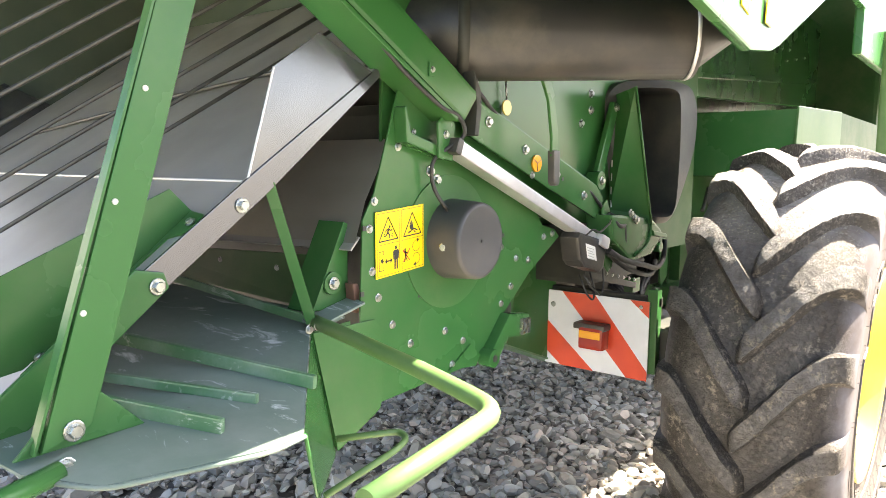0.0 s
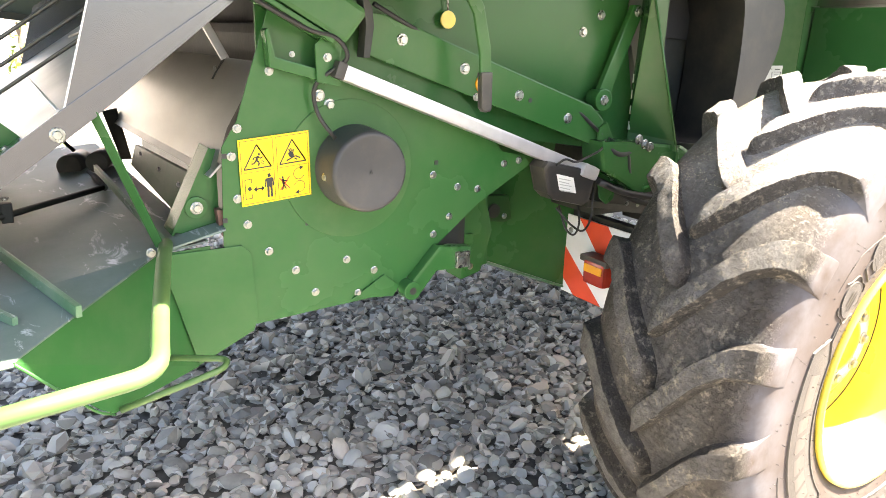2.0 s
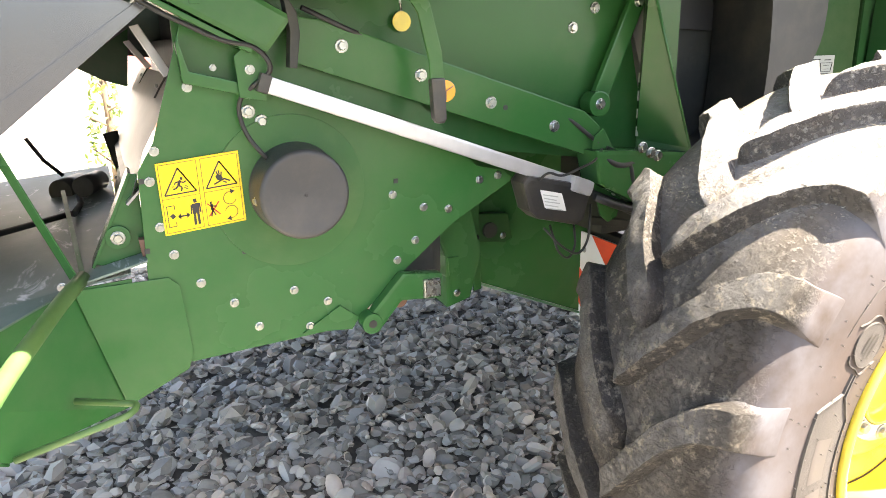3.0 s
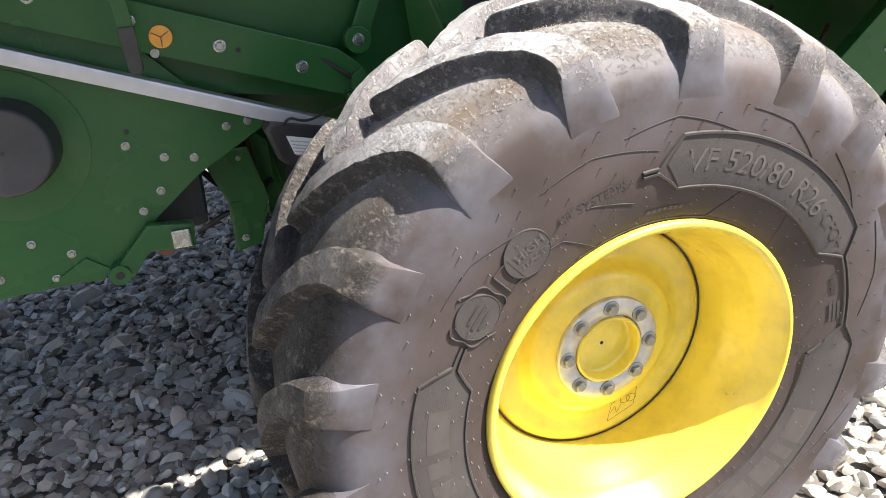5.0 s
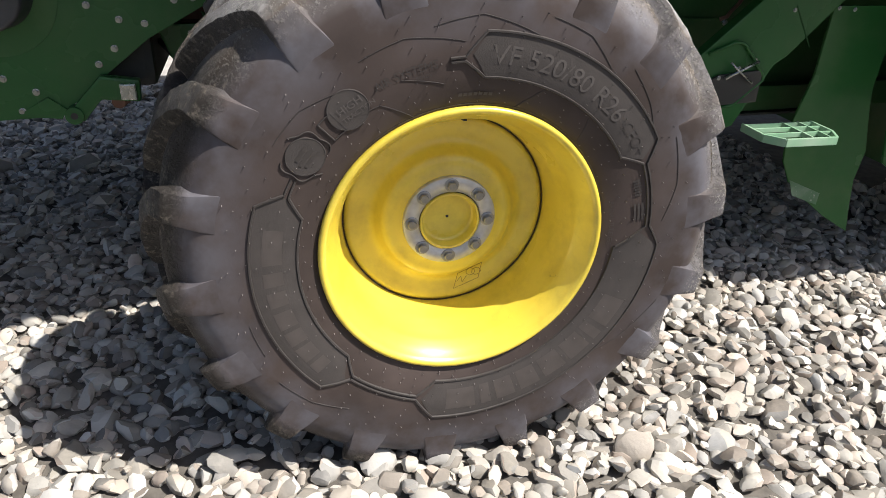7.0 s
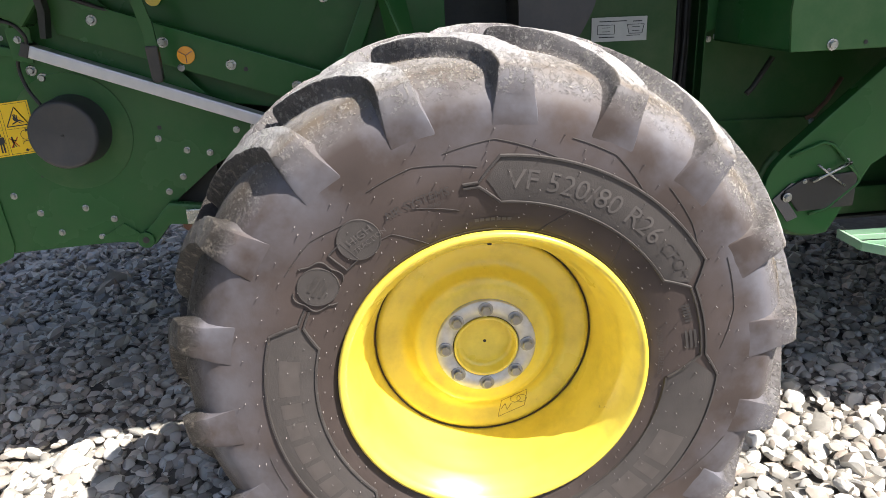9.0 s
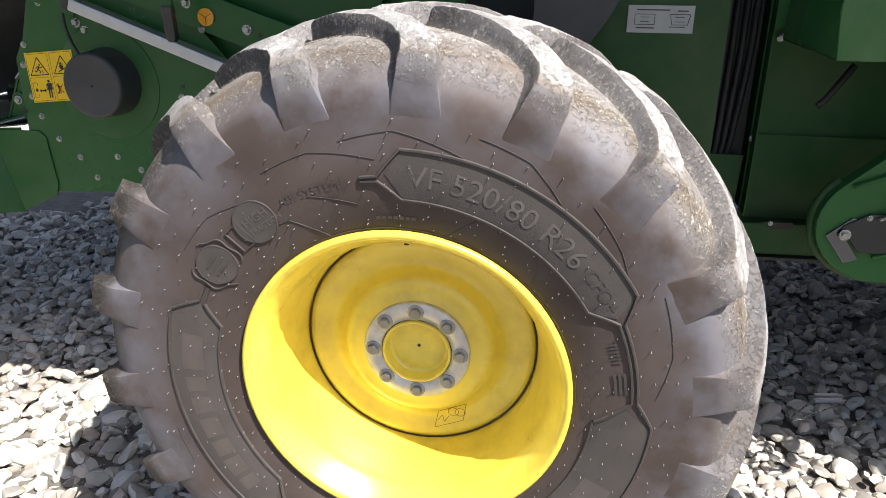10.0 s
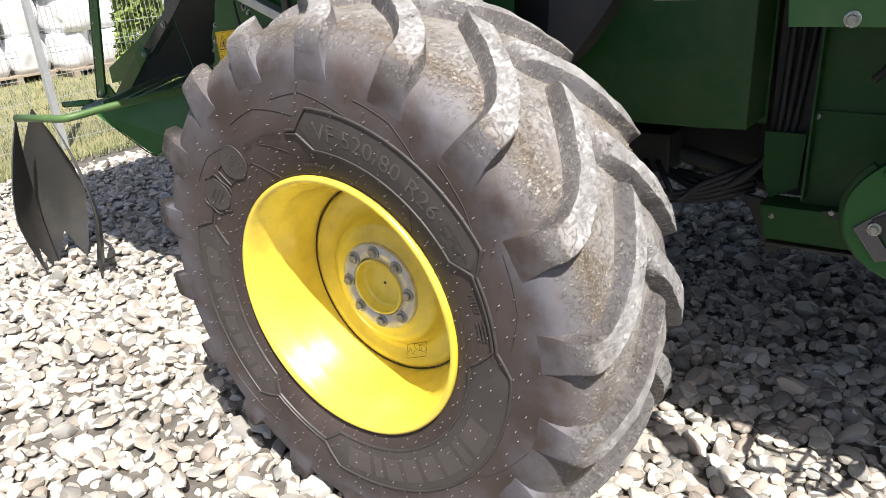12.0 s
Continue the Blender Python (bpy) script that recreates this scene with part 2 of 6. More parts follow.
    relief.inputs["Distance"].default_value = 0.006
    link(times(times(straw, band), times(times(clots, times(soil_shade, cloud(42, 8, 0.7)), "ADD"), times(top, smear), "ADD"), "ADD"), relief.inputs["Height"])
    crumb = times(soil_shade, times(span(cloud(44, 7, 0.75), 0.52, 0.62), span(cloud(9, 4), 0.40, 0.58)))
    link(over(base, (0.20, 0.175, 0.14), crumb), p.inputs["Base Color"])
    link(p.inputs["Normal"].links[0].from_socket, relief.inputs["Normal"])
    link(relief.outputs[0], p.inputs["Normal"])
    return m


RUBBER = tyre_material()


def add_scuffs(m, colour, scale, low, high):
    """Pale scratched streaks over a painted sheet."""
    nt = m.node_tree
    n, link = nt.nodes, nt.links.new
    p = n["Principled BSDF"]
    below = p.inputs["Base Color"].links[0].from_socket
    co = n.new("ShaderNodeTexCoord")
    mp = n.new("ShaderNodeMapping")
    mp.inputs["Rotation"].default_value = (0, 0, 0.6)
    mp.inputs["Scale"].default_value = (1, 0.28, 1)
    link(co.outputs["Object"], mp.inputs[0])
    streak = n.new("ShaderNodeTexNoise")
    streak.inputs["Scale"].default_value = scale
    streak.inputs["Detail"].default_value = 9
    streak.inputs["Roughness"].default_value = 0.7
    streak.inputs["Distortion"].default_value = 1.4
    link(mp.outputs[0], streak.inputs[0])
    ramp = n.new("ShaderNodeMapRange")
    ramp.inputs[1].default_value, ramp.inputs[2].default_value = low, high
    link(streak.outputs[0], ramp.inputs[0])
    mix = n.new("ShaderNodeMix")
    mix.data_type = "RGBA"
    mix.inputs[7].default_value = (*colour, 1)
    link(ramp.outputs[0], mix.inputs[0])
    link(below, mix.inputs[6])
    link(mix.outputs[2], p.inputs["Base Color"])


add_scuffs(FLOOR_PAINT, (0.56, 0.58, 0.60), 13, 0.59, 0.68)
add_scuffs(RIB_PAINT, (0.42, 0.46, 0.42), 30, 0.60, 0.68)
add_scuffs(YELLOW, (0.22, 0.15, 0.03), 26, 0.66, 0.76)


def stone_material():
    m = material("gravel_stone", (0.196, 0.187, 0.170), (0.62, 0.60, 0.553), 30, 0.8, 0, 0.5, 70, island=True,
                 dirt=(0.42, 0.39, 0.35), dirt_amount=0.5, dirt_scale=14)
    nt = m.node_tree
    n, link = nt.nodes, nt.links.new
    p = n["Principled BSDF"]
    under = p.inputs["Base Color"].links[0].from_socket
    geo = n.new("ShaderNodeNewGeometry")
    wrap = n.new("ShaderNodeMath")
    wrap.operation = "MULTIPLY"
    wrap.inputs[1].default_value = 17.3
    link(geo.outputs["Random Per Island"], wrap.inputs[0])
    part_of = n.new("ShaderNodeMath")
    part_of.operation = "FRACT"
    link(wrap.outputs[0], part_of.inputs[0])
    ramp = n.new("ShaderNodeValToRGB")
    ramp.color_ramp.elements[0].color = (0.93, 0.96, 1.0, 1)
    ramp.color_ramp.elements[1].color = (1.0, 0.88, 0.81, 1)
    middle = ramp.color_ramp.elements.new(0.55)
    middle.color = (0.98, 0.96, 0.91, 1)
    link(part_of.outputs[0], ramp.inputs[0])
    mul = n.new("ShaderNodeMix")
    mul.data_type = "RGBA"
    mul.blend_type = "MULTIPLY"
    mul.inputs[0].default_value = 1
    link(under, mul.inputs[6])
    link(ramp.outputs[0], mul.inputs[7])
    link(mul.outputs[2], p.inputs["Base Color"])
    return m


STONE = stone_material()
GREEN.node_tree.nodes["Principled BSDF"].inputs["Specular IOR Level"].default_value = 0.28
FLOOR_PAINT.node_tree.nodes["Principled BSDF"].inputs["Specular IOR Level"].default_value = 0.25
YELLOW.node_tree.nodes["Principled BSDF"].inputs["Coat Roughness"].default_value = 0.30
GREEN_SHADED.node_tree.nodes["Principled BSDF"].inputs["Specular IOR Level"].default_value = 0.25
GREEN_DUSTY.node_tree.nodes["Principled BSDF"].inputs["Specular IOR Level"].default_value = 0.3
SOIL = material("dark_gravel_bed", (0.08, 0.073, 0.064), (0.15, 0.138, 0.12), 22, 0.95, 0, 0.8, 40)
LAWN = material("dry_lawn_soil", (0.16, 0.17, 0.07), (0.28, 0.25, 0.13), 3, 0.95, 0, 0.6, 60)
GRASS = material("grass_blades", (0.09, 0.13, 0.045), (0.30, 0.29, 0.16), 3, 0.8, 0, 0, island=True)
LEAF = material("hedge_leaves", (0.06, 0.11, 0.015), (0.22, 0.29, 0.05), 3, 0.7, 0, 0, island=True)
BARK = material("brown_bark", (0.12, 0.08, 0.05), (0.18, 0.13, 0.09), 20, 0.9, 0, 0.5, 60)
FENCE_ZINC = material("galvanised_fence_wire", (0.50, 0.52, 0.53), (0.42, 0.44, 0.45), 20, 0.5, 0.5, 0.0)
SACK = material("white_woven_sack", (0.70, 0.71, 0.72), (0.54, 0.55, 0.57), 3, 0.8, 0, 0.4, 40)
BLUE_TARP = material("blue_tarpaulin", (0.05, 0.22, 0.55), (0.07, 0.27, 0.60), 3, 0.6, 0, 0.3, 20)
WOOD = material("grey_pallet_wood", (0.26, 0.21, 0.15), (0.34, 0.29, 0.22), 12, 0.85, 0, 0.4, 70, stretch=(1, 6, 6))
PALE_YARD = material("pale_gravel_yard", (0.34, 0.325, 0.30), (0.46, 0.44, 0.41), 9, 0.9, 0, 0.8, 30)
WALL_WHITE = material("white_plaster", (0.64, 0.60, 0.58), (0.56, 0.53, 0.51), 1.5, 0.85, 0, 0.3, 20)
BRICK_RED = material("red_paint_sheet", (0.50, 0.13, 0.10), (0.56, 0.18, 0.14), 2, 0.6, 0, 0.1, 20)

# ---- makers ----


def part(name, data, mat, parent, label="", place=None):
    """Links a bmesh or a mesh as one mesh object under a thing or a part."""
    if isinstance(data, bmesh.types.BMesh):
        me = bpy.data.meshes.new(name)
        data.normal_update()
        data.to_mesh(me)
        data.free()
    else:
        me = data
    if mat and not me.materials:
        me.materials.append(mat)
    ob = new(name, me)
    if parent:
        ob.parent = parent
    if place is not None:
        ob.matrix_basis = place
    if label:
        tagged(ob, label)
    return ob


def empty(name, parent=None, place=None):
    ob = new(name)
    ob.empty_display_size = 0.1
    ob.parent = parent
    if place is not None:
        ob.matrix_basis = place
    return ob


def mesh_of(name, verts, faces, mat=None, smooth=False):
    me = bpy.data.meshes.new(name)
    me.from_pydata([tuple(v) for v in verts], [], faces)
    me.update()
    if mat:
        me.materials.append(mat)
    if smooth:
        me.polygons.foreach_set("use_smooth", [True] * len(me.polygons))
    return me


def soften(bm, width, segments=2):
    edges = [e for e in bm.edges if len(e.link_faces) == 2 and e.calc_face_angle(0) > 0.5]
    if width:
        bmesh.ops.bevel(bm, geom=edges, offset=width, segments=segments, affect="EDGES", profile=0.7, clamp_overlap=True)
    return bm


def prism(points, push, bevel=0.002):
    """A plate: a flat outline in space, pushed along a vector."""
    bm = bmesh.new()
    low = [bm.verts.new(p) for p in points]
    high = [bm.verts.new(Vector(p) + Vector(push)) for p in points]
    bm.faces.new(low)
    bm.faces.new(high[::-1])
    n = len(points)
    for i in range(n):
        bm.faces.new((low[i], high[i], high[(i + 1) % n], low[(i + 1) % n]))
    bmesh.ops.recalc_face_normals(bm, faces=bm.faces)
    return soften(bm, bevel)


def side_plate(outline, y0, y1, bevel=0.002):
    """A plate that stands along the machine: (x, z) outline between two depths."""
    return prism([(x, y0, z) for x, z in outline], (0, y1 - y0, 0), bevel)


def box(a, b, bevel=0.004):
    (x0, y0, z0), (x1, y1, z1) = a, b
    return prism([(x0, y0, z0), (x1, y0, z0), (x1, y0, z1), (x0, y0, z1)], (0, y1 - y0, 0), bevel)


def bar(p, q, width, height, up=(0, 0, 1), bevel=0.003):
    """A straight bar of rectangular section from p to q."""
    p, q = Vector(p), Vector(q)
    along = (q - p).normalized()
    side = along.cross(Vector(up)).normalized()
    top = side.cross(along)
    ring = [p + side * (sx * width / 2) + top * (sz * height / 2) for sx, sz in ((-1, -1), (1, -1), (1, 1), (-1, 1))]
    return prism(ring, q - p, bevel)


def rounded(points, radius, steps=5):
    """Cuts the corners of a path into arcs."""
    pts = [Vector(p) for p in points]
    out = [pts[0]]
    for a, b, c in zip(pts, pts[1:], pts[2:]):
        r = min(radius, (a - b).length * 0.48, (c - b).length * 0.48)
        s, e = b + (a - b).normalized() * r, b + (c - b).normalized() * r
        for k in range(steps + 1):
            t = k / steps
            out.append(s * (1 - t) ** 2 + b * (2 * t * (1 - t)) + e * t * t)
    return out + [pts[-1]]


def tube(points, radius, sides=10, bend=0.0):
    """A round tube, hose or wire along a path."""
    pts = rounded(points, bend) if bend else [Vector(p) for p in points]
    bm = bmesh.new()
    rings = []
    normal = None
    for i, p in enumerate(pts):
        along = (pts[min(i + 1, len(pts) - 1)] - pts[max(i - 1, 0)]).normalized()
        if normal is None:
            normal = along.orthogonal().normalized()
        normal = (normal - along * normal.dot(along)).normalized()
        other = along.cross(normal)
        rings.append([bm.verts.new(p + (normal * math.cos(k * 2 * math.pi / sides) + other * math.sin(k * 2 * math.pi / sides)) * radius) for k in range(sides)])
    for a, b in zip(rings, rings[1:]):
        for k in range(sides):
            f = bm.faces.new((a[k], a[(k + 1) % sides], b[(k + 1) % sides], b[k]))
            f.smooth = True
    bm.faces.new(rings[0][::-1])
    bm.faces.new(rings[-1])
    return bm


def revolve(profile, sides, name="turned", mat=None, closed=False, smooth=True):
    """A body turned about the Y axis from a profile of (radius, y)."""
    verts, faces = [], []
    n = len(profile)
    for k in range(sides):
        a = 2 * math.pi * k / sides
        verts += [(r * math.cos(a), y, r * math.sin(a)) for r, y in profile]
    for k in range(sides):
        a, b = k * n, ((k + 1) % sides) * n
        for i in range(n if closed else n - 1):
            j = (i + 1) % n
            faces.append((a + i, a + j, b + j, b + i))
    return mesh_of(name, verts, faces, mat, smooth)


def disc_y(cx, y0, cz, radius, depth, sides=32, bevel=0.003):
    ring = [(cx + radius * math.cos(2 * math.pi * k / sides), cz + radius * math.sin(2 * math.pi * k / sides)) for k in range(sides)]
    bm = side_plate(ring, y0, y0 + depth, 0)
    return soften(bm, bevel)


def bolt_mesh(r, name="bolt", mat=None):
    """A flanged hexagon bolt head that faces -Y."""
    verts, faces = [], []
    for rad, y, sides in ((1.45, 0.0, 12), (1.45, -0.22, 12), (1.3, -0.3, 12)):
        verts += [(r * rad * math.cos(2 * math.pi * k / sides), r * y, r * rad * math.sin(2 * math.pi * k / sides)) for k in range(12)]
    for y, rad in ((-0.3, 0.95), (-0.85, 0.95), (-1.0, 0.8)):
        verts += [(r * rad * (1.0 if k % 2 == 0 else 0.9) * math.cos(2 * math.pi * k / 12), r * y, r * rad * (1.0 if k % 2 == 0 else 0.9) * math.sin(2 * math.pi * k / 12)) for k in range(12)]
    for ring in range(5):
        a, b = ring * 12, ring * 12 + 12
        faces += [(a + k, a + (k + 1) % 12, b + (k + 1) % 12, b + k) for k in range(12)]
    faces.append(tuple(range(60, 72)))
    return mesh_of(name, verts, faces, mat or ZINC)


BOLT = bolt_mesh(0.0078)
BOLT_BIG = bolt_mesh(0.0112, "bolt_big")
BOLT_SMALL = bolt_mesh(0.0055, "bolt_small")


def bolts(parent, places, y, mesh=None):
    for x, z in places:
        part("bolt", mesh or BOLT, None, parent, "", pose(x, y, z, 0, random.uniform(0, 60), 0))


def letters(text, size):
    """The outline of a word in the built-in font, as vertices and faces."""
    cu = bpy.data.curves.new("word", "FONT")
    cu.body, cu.size, cu.resolution_u = text, size, 3
    ob = new("word", cu)
    me = ob.evaluated_get(bpy.context.evaluated_depsgraph_get()).to_mesh()
    verts = [v.co.copy() for v in me.vertices]
    faces = [tuple(p.vertices) for p in me.polygons]
    bpy.data.objects.remove(ob)
    bpy.data.curves.remove(cu)
    return verts, faces


combine = empty("combine_harvester")
tagged(combine, "green combine harvester with yellow rear wheel parked on gravel", "combine harvester")

# ---- ground ----
ground = part("ground", box((-150, -150, -0.30), (150, 150, -0.012), 0), SOIL, None)
tagged(ground, "dark gravel bed of the yard reaching to the horizon", "ground", kind="structure")


def gravel():
    """Loose stones, each its own closed lump, scattered densely over the yard."""
    rng = np.random.default_rng(11)
    bm = bmesh.new()
    bmesh.ops.create_icosphere(bm, subdivisions=2, radius=1.0)
    fine_v = np.array([v.co[:] for v in bm.verts])
    fine_f = np.array([[v.index for v in f.verts] for f in bm.faces])
    bm.free()
    bm = bmesh.new()
    bmesh.ops.create_icosphere(bm, subdivisions=1, radius=1.0)
    rough_v = np.array([v.co[:] for v in bm.verts])
    rough_f = np.array([[v.index for v in f.verts] for f in bm.faces])
    bm.free()

    def shapes(base, count, low):
        out = []
        for _ in range(count):
            v = base.copy()
            for _ in range(11):
                n = rng.normal(size=3)
                n /= np.linalg.norm(n)
                d = rng.uniform(low, low + 0.34)
                over = np.maximum(v @ n - d, 0)
                v -= np.outer(over * 0.95, n)
            out.append(v * rng.uniform(0.88, 1.10, size=3))
        return out

    all_v, all_f, base = [], [], 0
    zones = (((-2.9, 2.4, -0.75, 0.55), 0.043, fine_v, fine_f, 28, 0.49),
             ((-2.9, 2.4, 0.55, 1.7), 0.036, fine_v, fine_f, 28, 0.62),
             ((-5.5, -2.9, -0.9, 2.7), 0.050, rough_v, rough_f, 24, 0.54),
             ((-2.9, 2.6, 1.7, 4.6), 0.044, rough_v, rough_f, 24, 0.62),
             ((2.4, 3.3, -0.5, 1.7), 0.056, rough_v, rough_f, 24, 0.54))
    for (x0, x1, y0, y1), gap, v0, f0, kinds, low in zones:
        lumps = shapes(v0, kinds, low)
        xs, ys = np.meshgrid(np.arange(x0, x1, gap), np.arange(y0, y1, gap * 0.87))
        xs = xs + (np.arange(xs.shape[0])[:, None] % 2) * gap / 2
        pts = np.stack([xs.ravel(), ys.ravel()], 1)
        pts += rng.normal(scale=gap * 0.28, size=pts.shape)
        for x, y in pts:
            if x < -5.05 - 0.25 * math.sin(y * 2.3) - 0.15 * (y - 1.5):
                continue
            v = lumps[rng.integers(kinds)]
            s = gap * rng.lognormal(-0.38, 0.28)
            size = s * np.array([rng.uniform(1.0, 1.50), rng.uniform(0.78, 1.08), rng.uniform(0.50, 0.80)])
            tilt = Euler((rng.normal(0, 0.35), rng.normal(0, 0.35), rng.uniform(0, 6.283))).to_matrix()
            w = (v * size) @ np.array(tilt).T
            w += (x, y, rng.normal(-0.007, 0.015))
            all_v.append(w)
            all_f.append(f0 + base)
            base += len(w)
    verts, faces = np.concatenate(all_v), np.concatenate(all_f)
    me = bpy.data.meshes.new("gravel")
    me.vertices.add(len(verts))
    me.vertices.foreach_set("co", verts.ravel())
    me.loops.add(faces.size)
    me.loops.foreach_set("vertex_index", faces.ravel())
    me.polygons.add(len(faces))
    me.polygons.foreach_set("loop_start", np.arange(0, faces.size, 3))
    me.polygons.foreach_set("use_smooth", np.ones(len(faces), bool))
    me.update(calc_edges=True)
    me.set_sharp_from_angle(angle=radians(26))
    me.materials.append(STONE)
    return me


tagged(part("gravel", gravel(), None, None), "loose grey and buff rounded gravel stones", "gravel", kind="stuff")

# ---- combine: side of the straw chopper ----
panel = part("chopper_side_panel", side_plate([(-1.425, 1.60), (-1.519, 1.318), (-1.558, 1.256), (-1.566, 1.020), (-1.566, 0.800), (-1.490, 0.787), (-1.340, 0.795),
                                               (-1.095, 0.806), (-1.050, 0.842), (-0.945, 0.930), (-0.800, 1.045), (-0.605, 1.155), (-0.640, 1.182), (-0.720, 1.200), (-0.90, 1.40), (-1.10, 1.60)], 0.885, 0.891),
             GREEN, combine, "green bolted chopper side panel")
bolts(panel, [(-1.434, 1.435), (-1.519, 1.300), (-1.536, 1.233), (-1.526, 1.127), (-1.504, 1.059), (-1.452, 0.982), (-1.381, 0.920), (-1.327, 0.849), (-1.234, 0.929), (-1.150, 0.886),
              (-1.200, 0.826), (-0.956, 0.968), (-0.903, 1.016), (-0.877, 1.103), (-0.805, 1.091), (-0.962, 1.145), (-0.711, 1.161), (-0.655, 1.168)], 0.885)
bolts(panel, [(-1.307, 1.375), (-1.278, 1.351)], 0.885, BOLT_BIG)
for x, z in ((-1.345, 1.045), (-0.952, 1.180), (-1.553, 1.235), (-1.560, 1.075)):
    part("square_hole", box((x - 0.006, 0.8835, z - 0.006), (x + 0.006, 0.8865, z + 0.006), 0), BLACK_INK, panel)
part("bearing_plate", disc_y(-1.222, 0.8815, 1.180, 0.185, 0.0035, 64, 0.001), GREEN_DUSTY, panel, "round glossy green bearing plate")
# Closing panel behind, and the lower overlapping tail plate.
part("tail_side_plate", side_plate([(-1.722, 1.006), (-1.523, 1.008), (-1.500, 0.985), (-1.487, 0.812), (-1.502, 0.773), (-1.646, 0.706)], 0.879, 0.884, 0.002), GREEN, combine)
cap = part("rotor_cap", revolve([(0.112, 0.104), (0.1105, 0.090), (0.1055, 0.014), (0.1040, 0.0065), (0.1005, 0.0020), (0.096, 0.0), (0.090, 0.0016), (0.010, 0.001), (0.002, 0.002)], 64, "rotor_cap", PLASTIC_GREY), None, combine,
           "black round plastic cap over the rotor shaft", pose(-1.211, 0.779, 1.188))
part("cap_centre", disc_y(0, -0.002, 0, 0.004, 0.003, 12, 0), BLACK_INK, cap)
part("bolt", BOLT, None, cap, "", pose(-0.105, 0.05, -0.012, 0, 0, -70))

# Pair of warning labels.
LABEL_U, LABEL_V = Vector((0.182, 0, 0.017)), Vector((0.004, 0, -0.166))
LABEL_O = Vector((-1.521, 0.8795, 1.272))


def on_label(u, v, lift=0.0):
    return tuple(LABEL_O + LABEL_U * u + LABEL_V * v + Vector((0, -lift, 0)))


sticker = part("warning_label", prism([on_label(0, 0), on_label(1, 0), on_label(1, 1), on_label(0, 1)], (0, 0.0015, 0), 0), STICKER, combine, "yellow warning label with black pictograms")


def ink(parts, name, mat=None):
    """Flat printed strokes and fields on the label, in label shares."""
    verts, faces = [], []
    for kind, pts, w in parts:
        if kind == "fill":
            b = len(verts)
            verts += [on_label(u, v, 0.0008) for u, v in pts]
            faces.append(tuple(range(b, b + len(pts))))
        else:
            for (u0, v0), (u1, v1) in zip(pts, pts[1:]):
                a, c = Vector(on_label(u0, v0, 0.0008)), Vector(on_label(u1, v1, 0.0008))
                s = (c - a).normalized().cross(Vector((0, 1, 0))) * w / 2
                b = len(verts)
                verts += [tuple(a - s), tuple(a + s), tuple(c + s), tuple(c - s)]
                faces.append((b, b + 1, b + 2, b + 3))
    tagged(part(name, mesh_of(name, verts, faces, mat or BLACK_INK), None, sticker), kind="stuff")


for o in (0.0, 0.5):
    ink([("line", [(o + 0.025, 0.03), (o + 0.475, 0.03), (o + 0.475, 0.97), (o + 0.025, 0.97), (o + 0.025, 0.03)], 0.0011)], "label_border")
    ink([("line", [(o + 0.025, 0.50), (o + 0.475, 0.50)], 0.0009)], "label_rule")
    ink([("line", [(o + 0.25, 0.10), (o + 0.44, 0.45), (o + 0.06, 0.45), (o + 0.25, 0.10), (o + 0.44, 0.45)], 0.0030)], "label_triangle")
ink([("fill", [(0.262, 0.235), (0.282, 0.225), (0.296, 0.245), (0.284, 0.268), (0.264, 0.262)], 0), ("line", [(0.262, 0.27), (0.235, 0.335)], 0.0055), ("line", [(0.235, 0.335), (0.200, 0.375), (0.165, 0.380)], 0.0035),
     ("line", [(0.240, 0.335), (0.275, 0.370), (0.262, 0.420)], 0.0035), ("line", [(0.255, 0.285), (0.300, 0.310), (0.330, 0.290)], 0.0028), ("line", [(0.250, 0.285), (0.205, 0.290), (0.190, 0.320)], 0.0028),
     ("line", [(0.31, 0.345), (0.345, 0.375)], 0.002), ("line", [(0.30, 0.375), (0.345, 0.410)], 0.002), ("line", [(0.185, 0.345), (0.160, 0.345)], 0.002)], "pictogram")
ink([("fill", [(0.685, 0.300), (0.720, 0.275), (0.760, 0.300), (0.775, 0.345), (0.735, 0.375), (0.700, 0.350)], 0), ("line", [(0.715, 0.280), (0.700, 0.235)], 0.0032), ("line", [(0.735, 0.285), (0.730, 0.225)], 0.0032),
     ("line", [(0.755, 0.305), (0.765, 0.250)], 0.0032), ("line", [(0.660, 0.410), (0.790, 0.355), (0.860, 0.395)], 0.0035), ("line", [(0.775, 0.385), (0.815, 0.415)], 0.0030)], "pictogram")
ink([("line", [(0.06, 0.60), (0.15, 0.60), (0.15, 0.66)], 0.0016), ("line", [(0.06, 0.60), (0.06, 0.89), (0.15, 0.89), (0.15, 0.83)], 0.0016), ("fill", [(0.085, 0.735), (0.125, 0.705), (0.155, 0.755), (0.115, 0.785)], 0)], "pictogram")
ink([("line", [(0.20, 0.765), (0.30, 0.765)], 0.0035), ("fill", [(0.175, 0.765), (0.215, 0.720), (0.215, 0.810)], 0), ("fill", [(0.325, 0.765), (0.285, 0.720), (0.285, 0.810)], 0)], "pictogram")
ink([("fill", [(0.375, 0.560), (0.415, 0.555), (0.425, 0.605), (0.385, 0.615)], 0), ("fill", [(0.355, 0.625), (0.445, 0.620), (0.440, 0.760), (0.360, 0.765)], 0), ("line", [(0.380, 0.76), (0.375, 0.92)], 0.0055), ("line", [(0.422, 0.76), (0.425, 0.92)], 0.0055),
     ("line", [(0.350, 0.635), (0.340, 0.760)], 0.003), ("line", [(0.450, 0.630), (0.455, 0.755)], 0.003)], "pictogram")
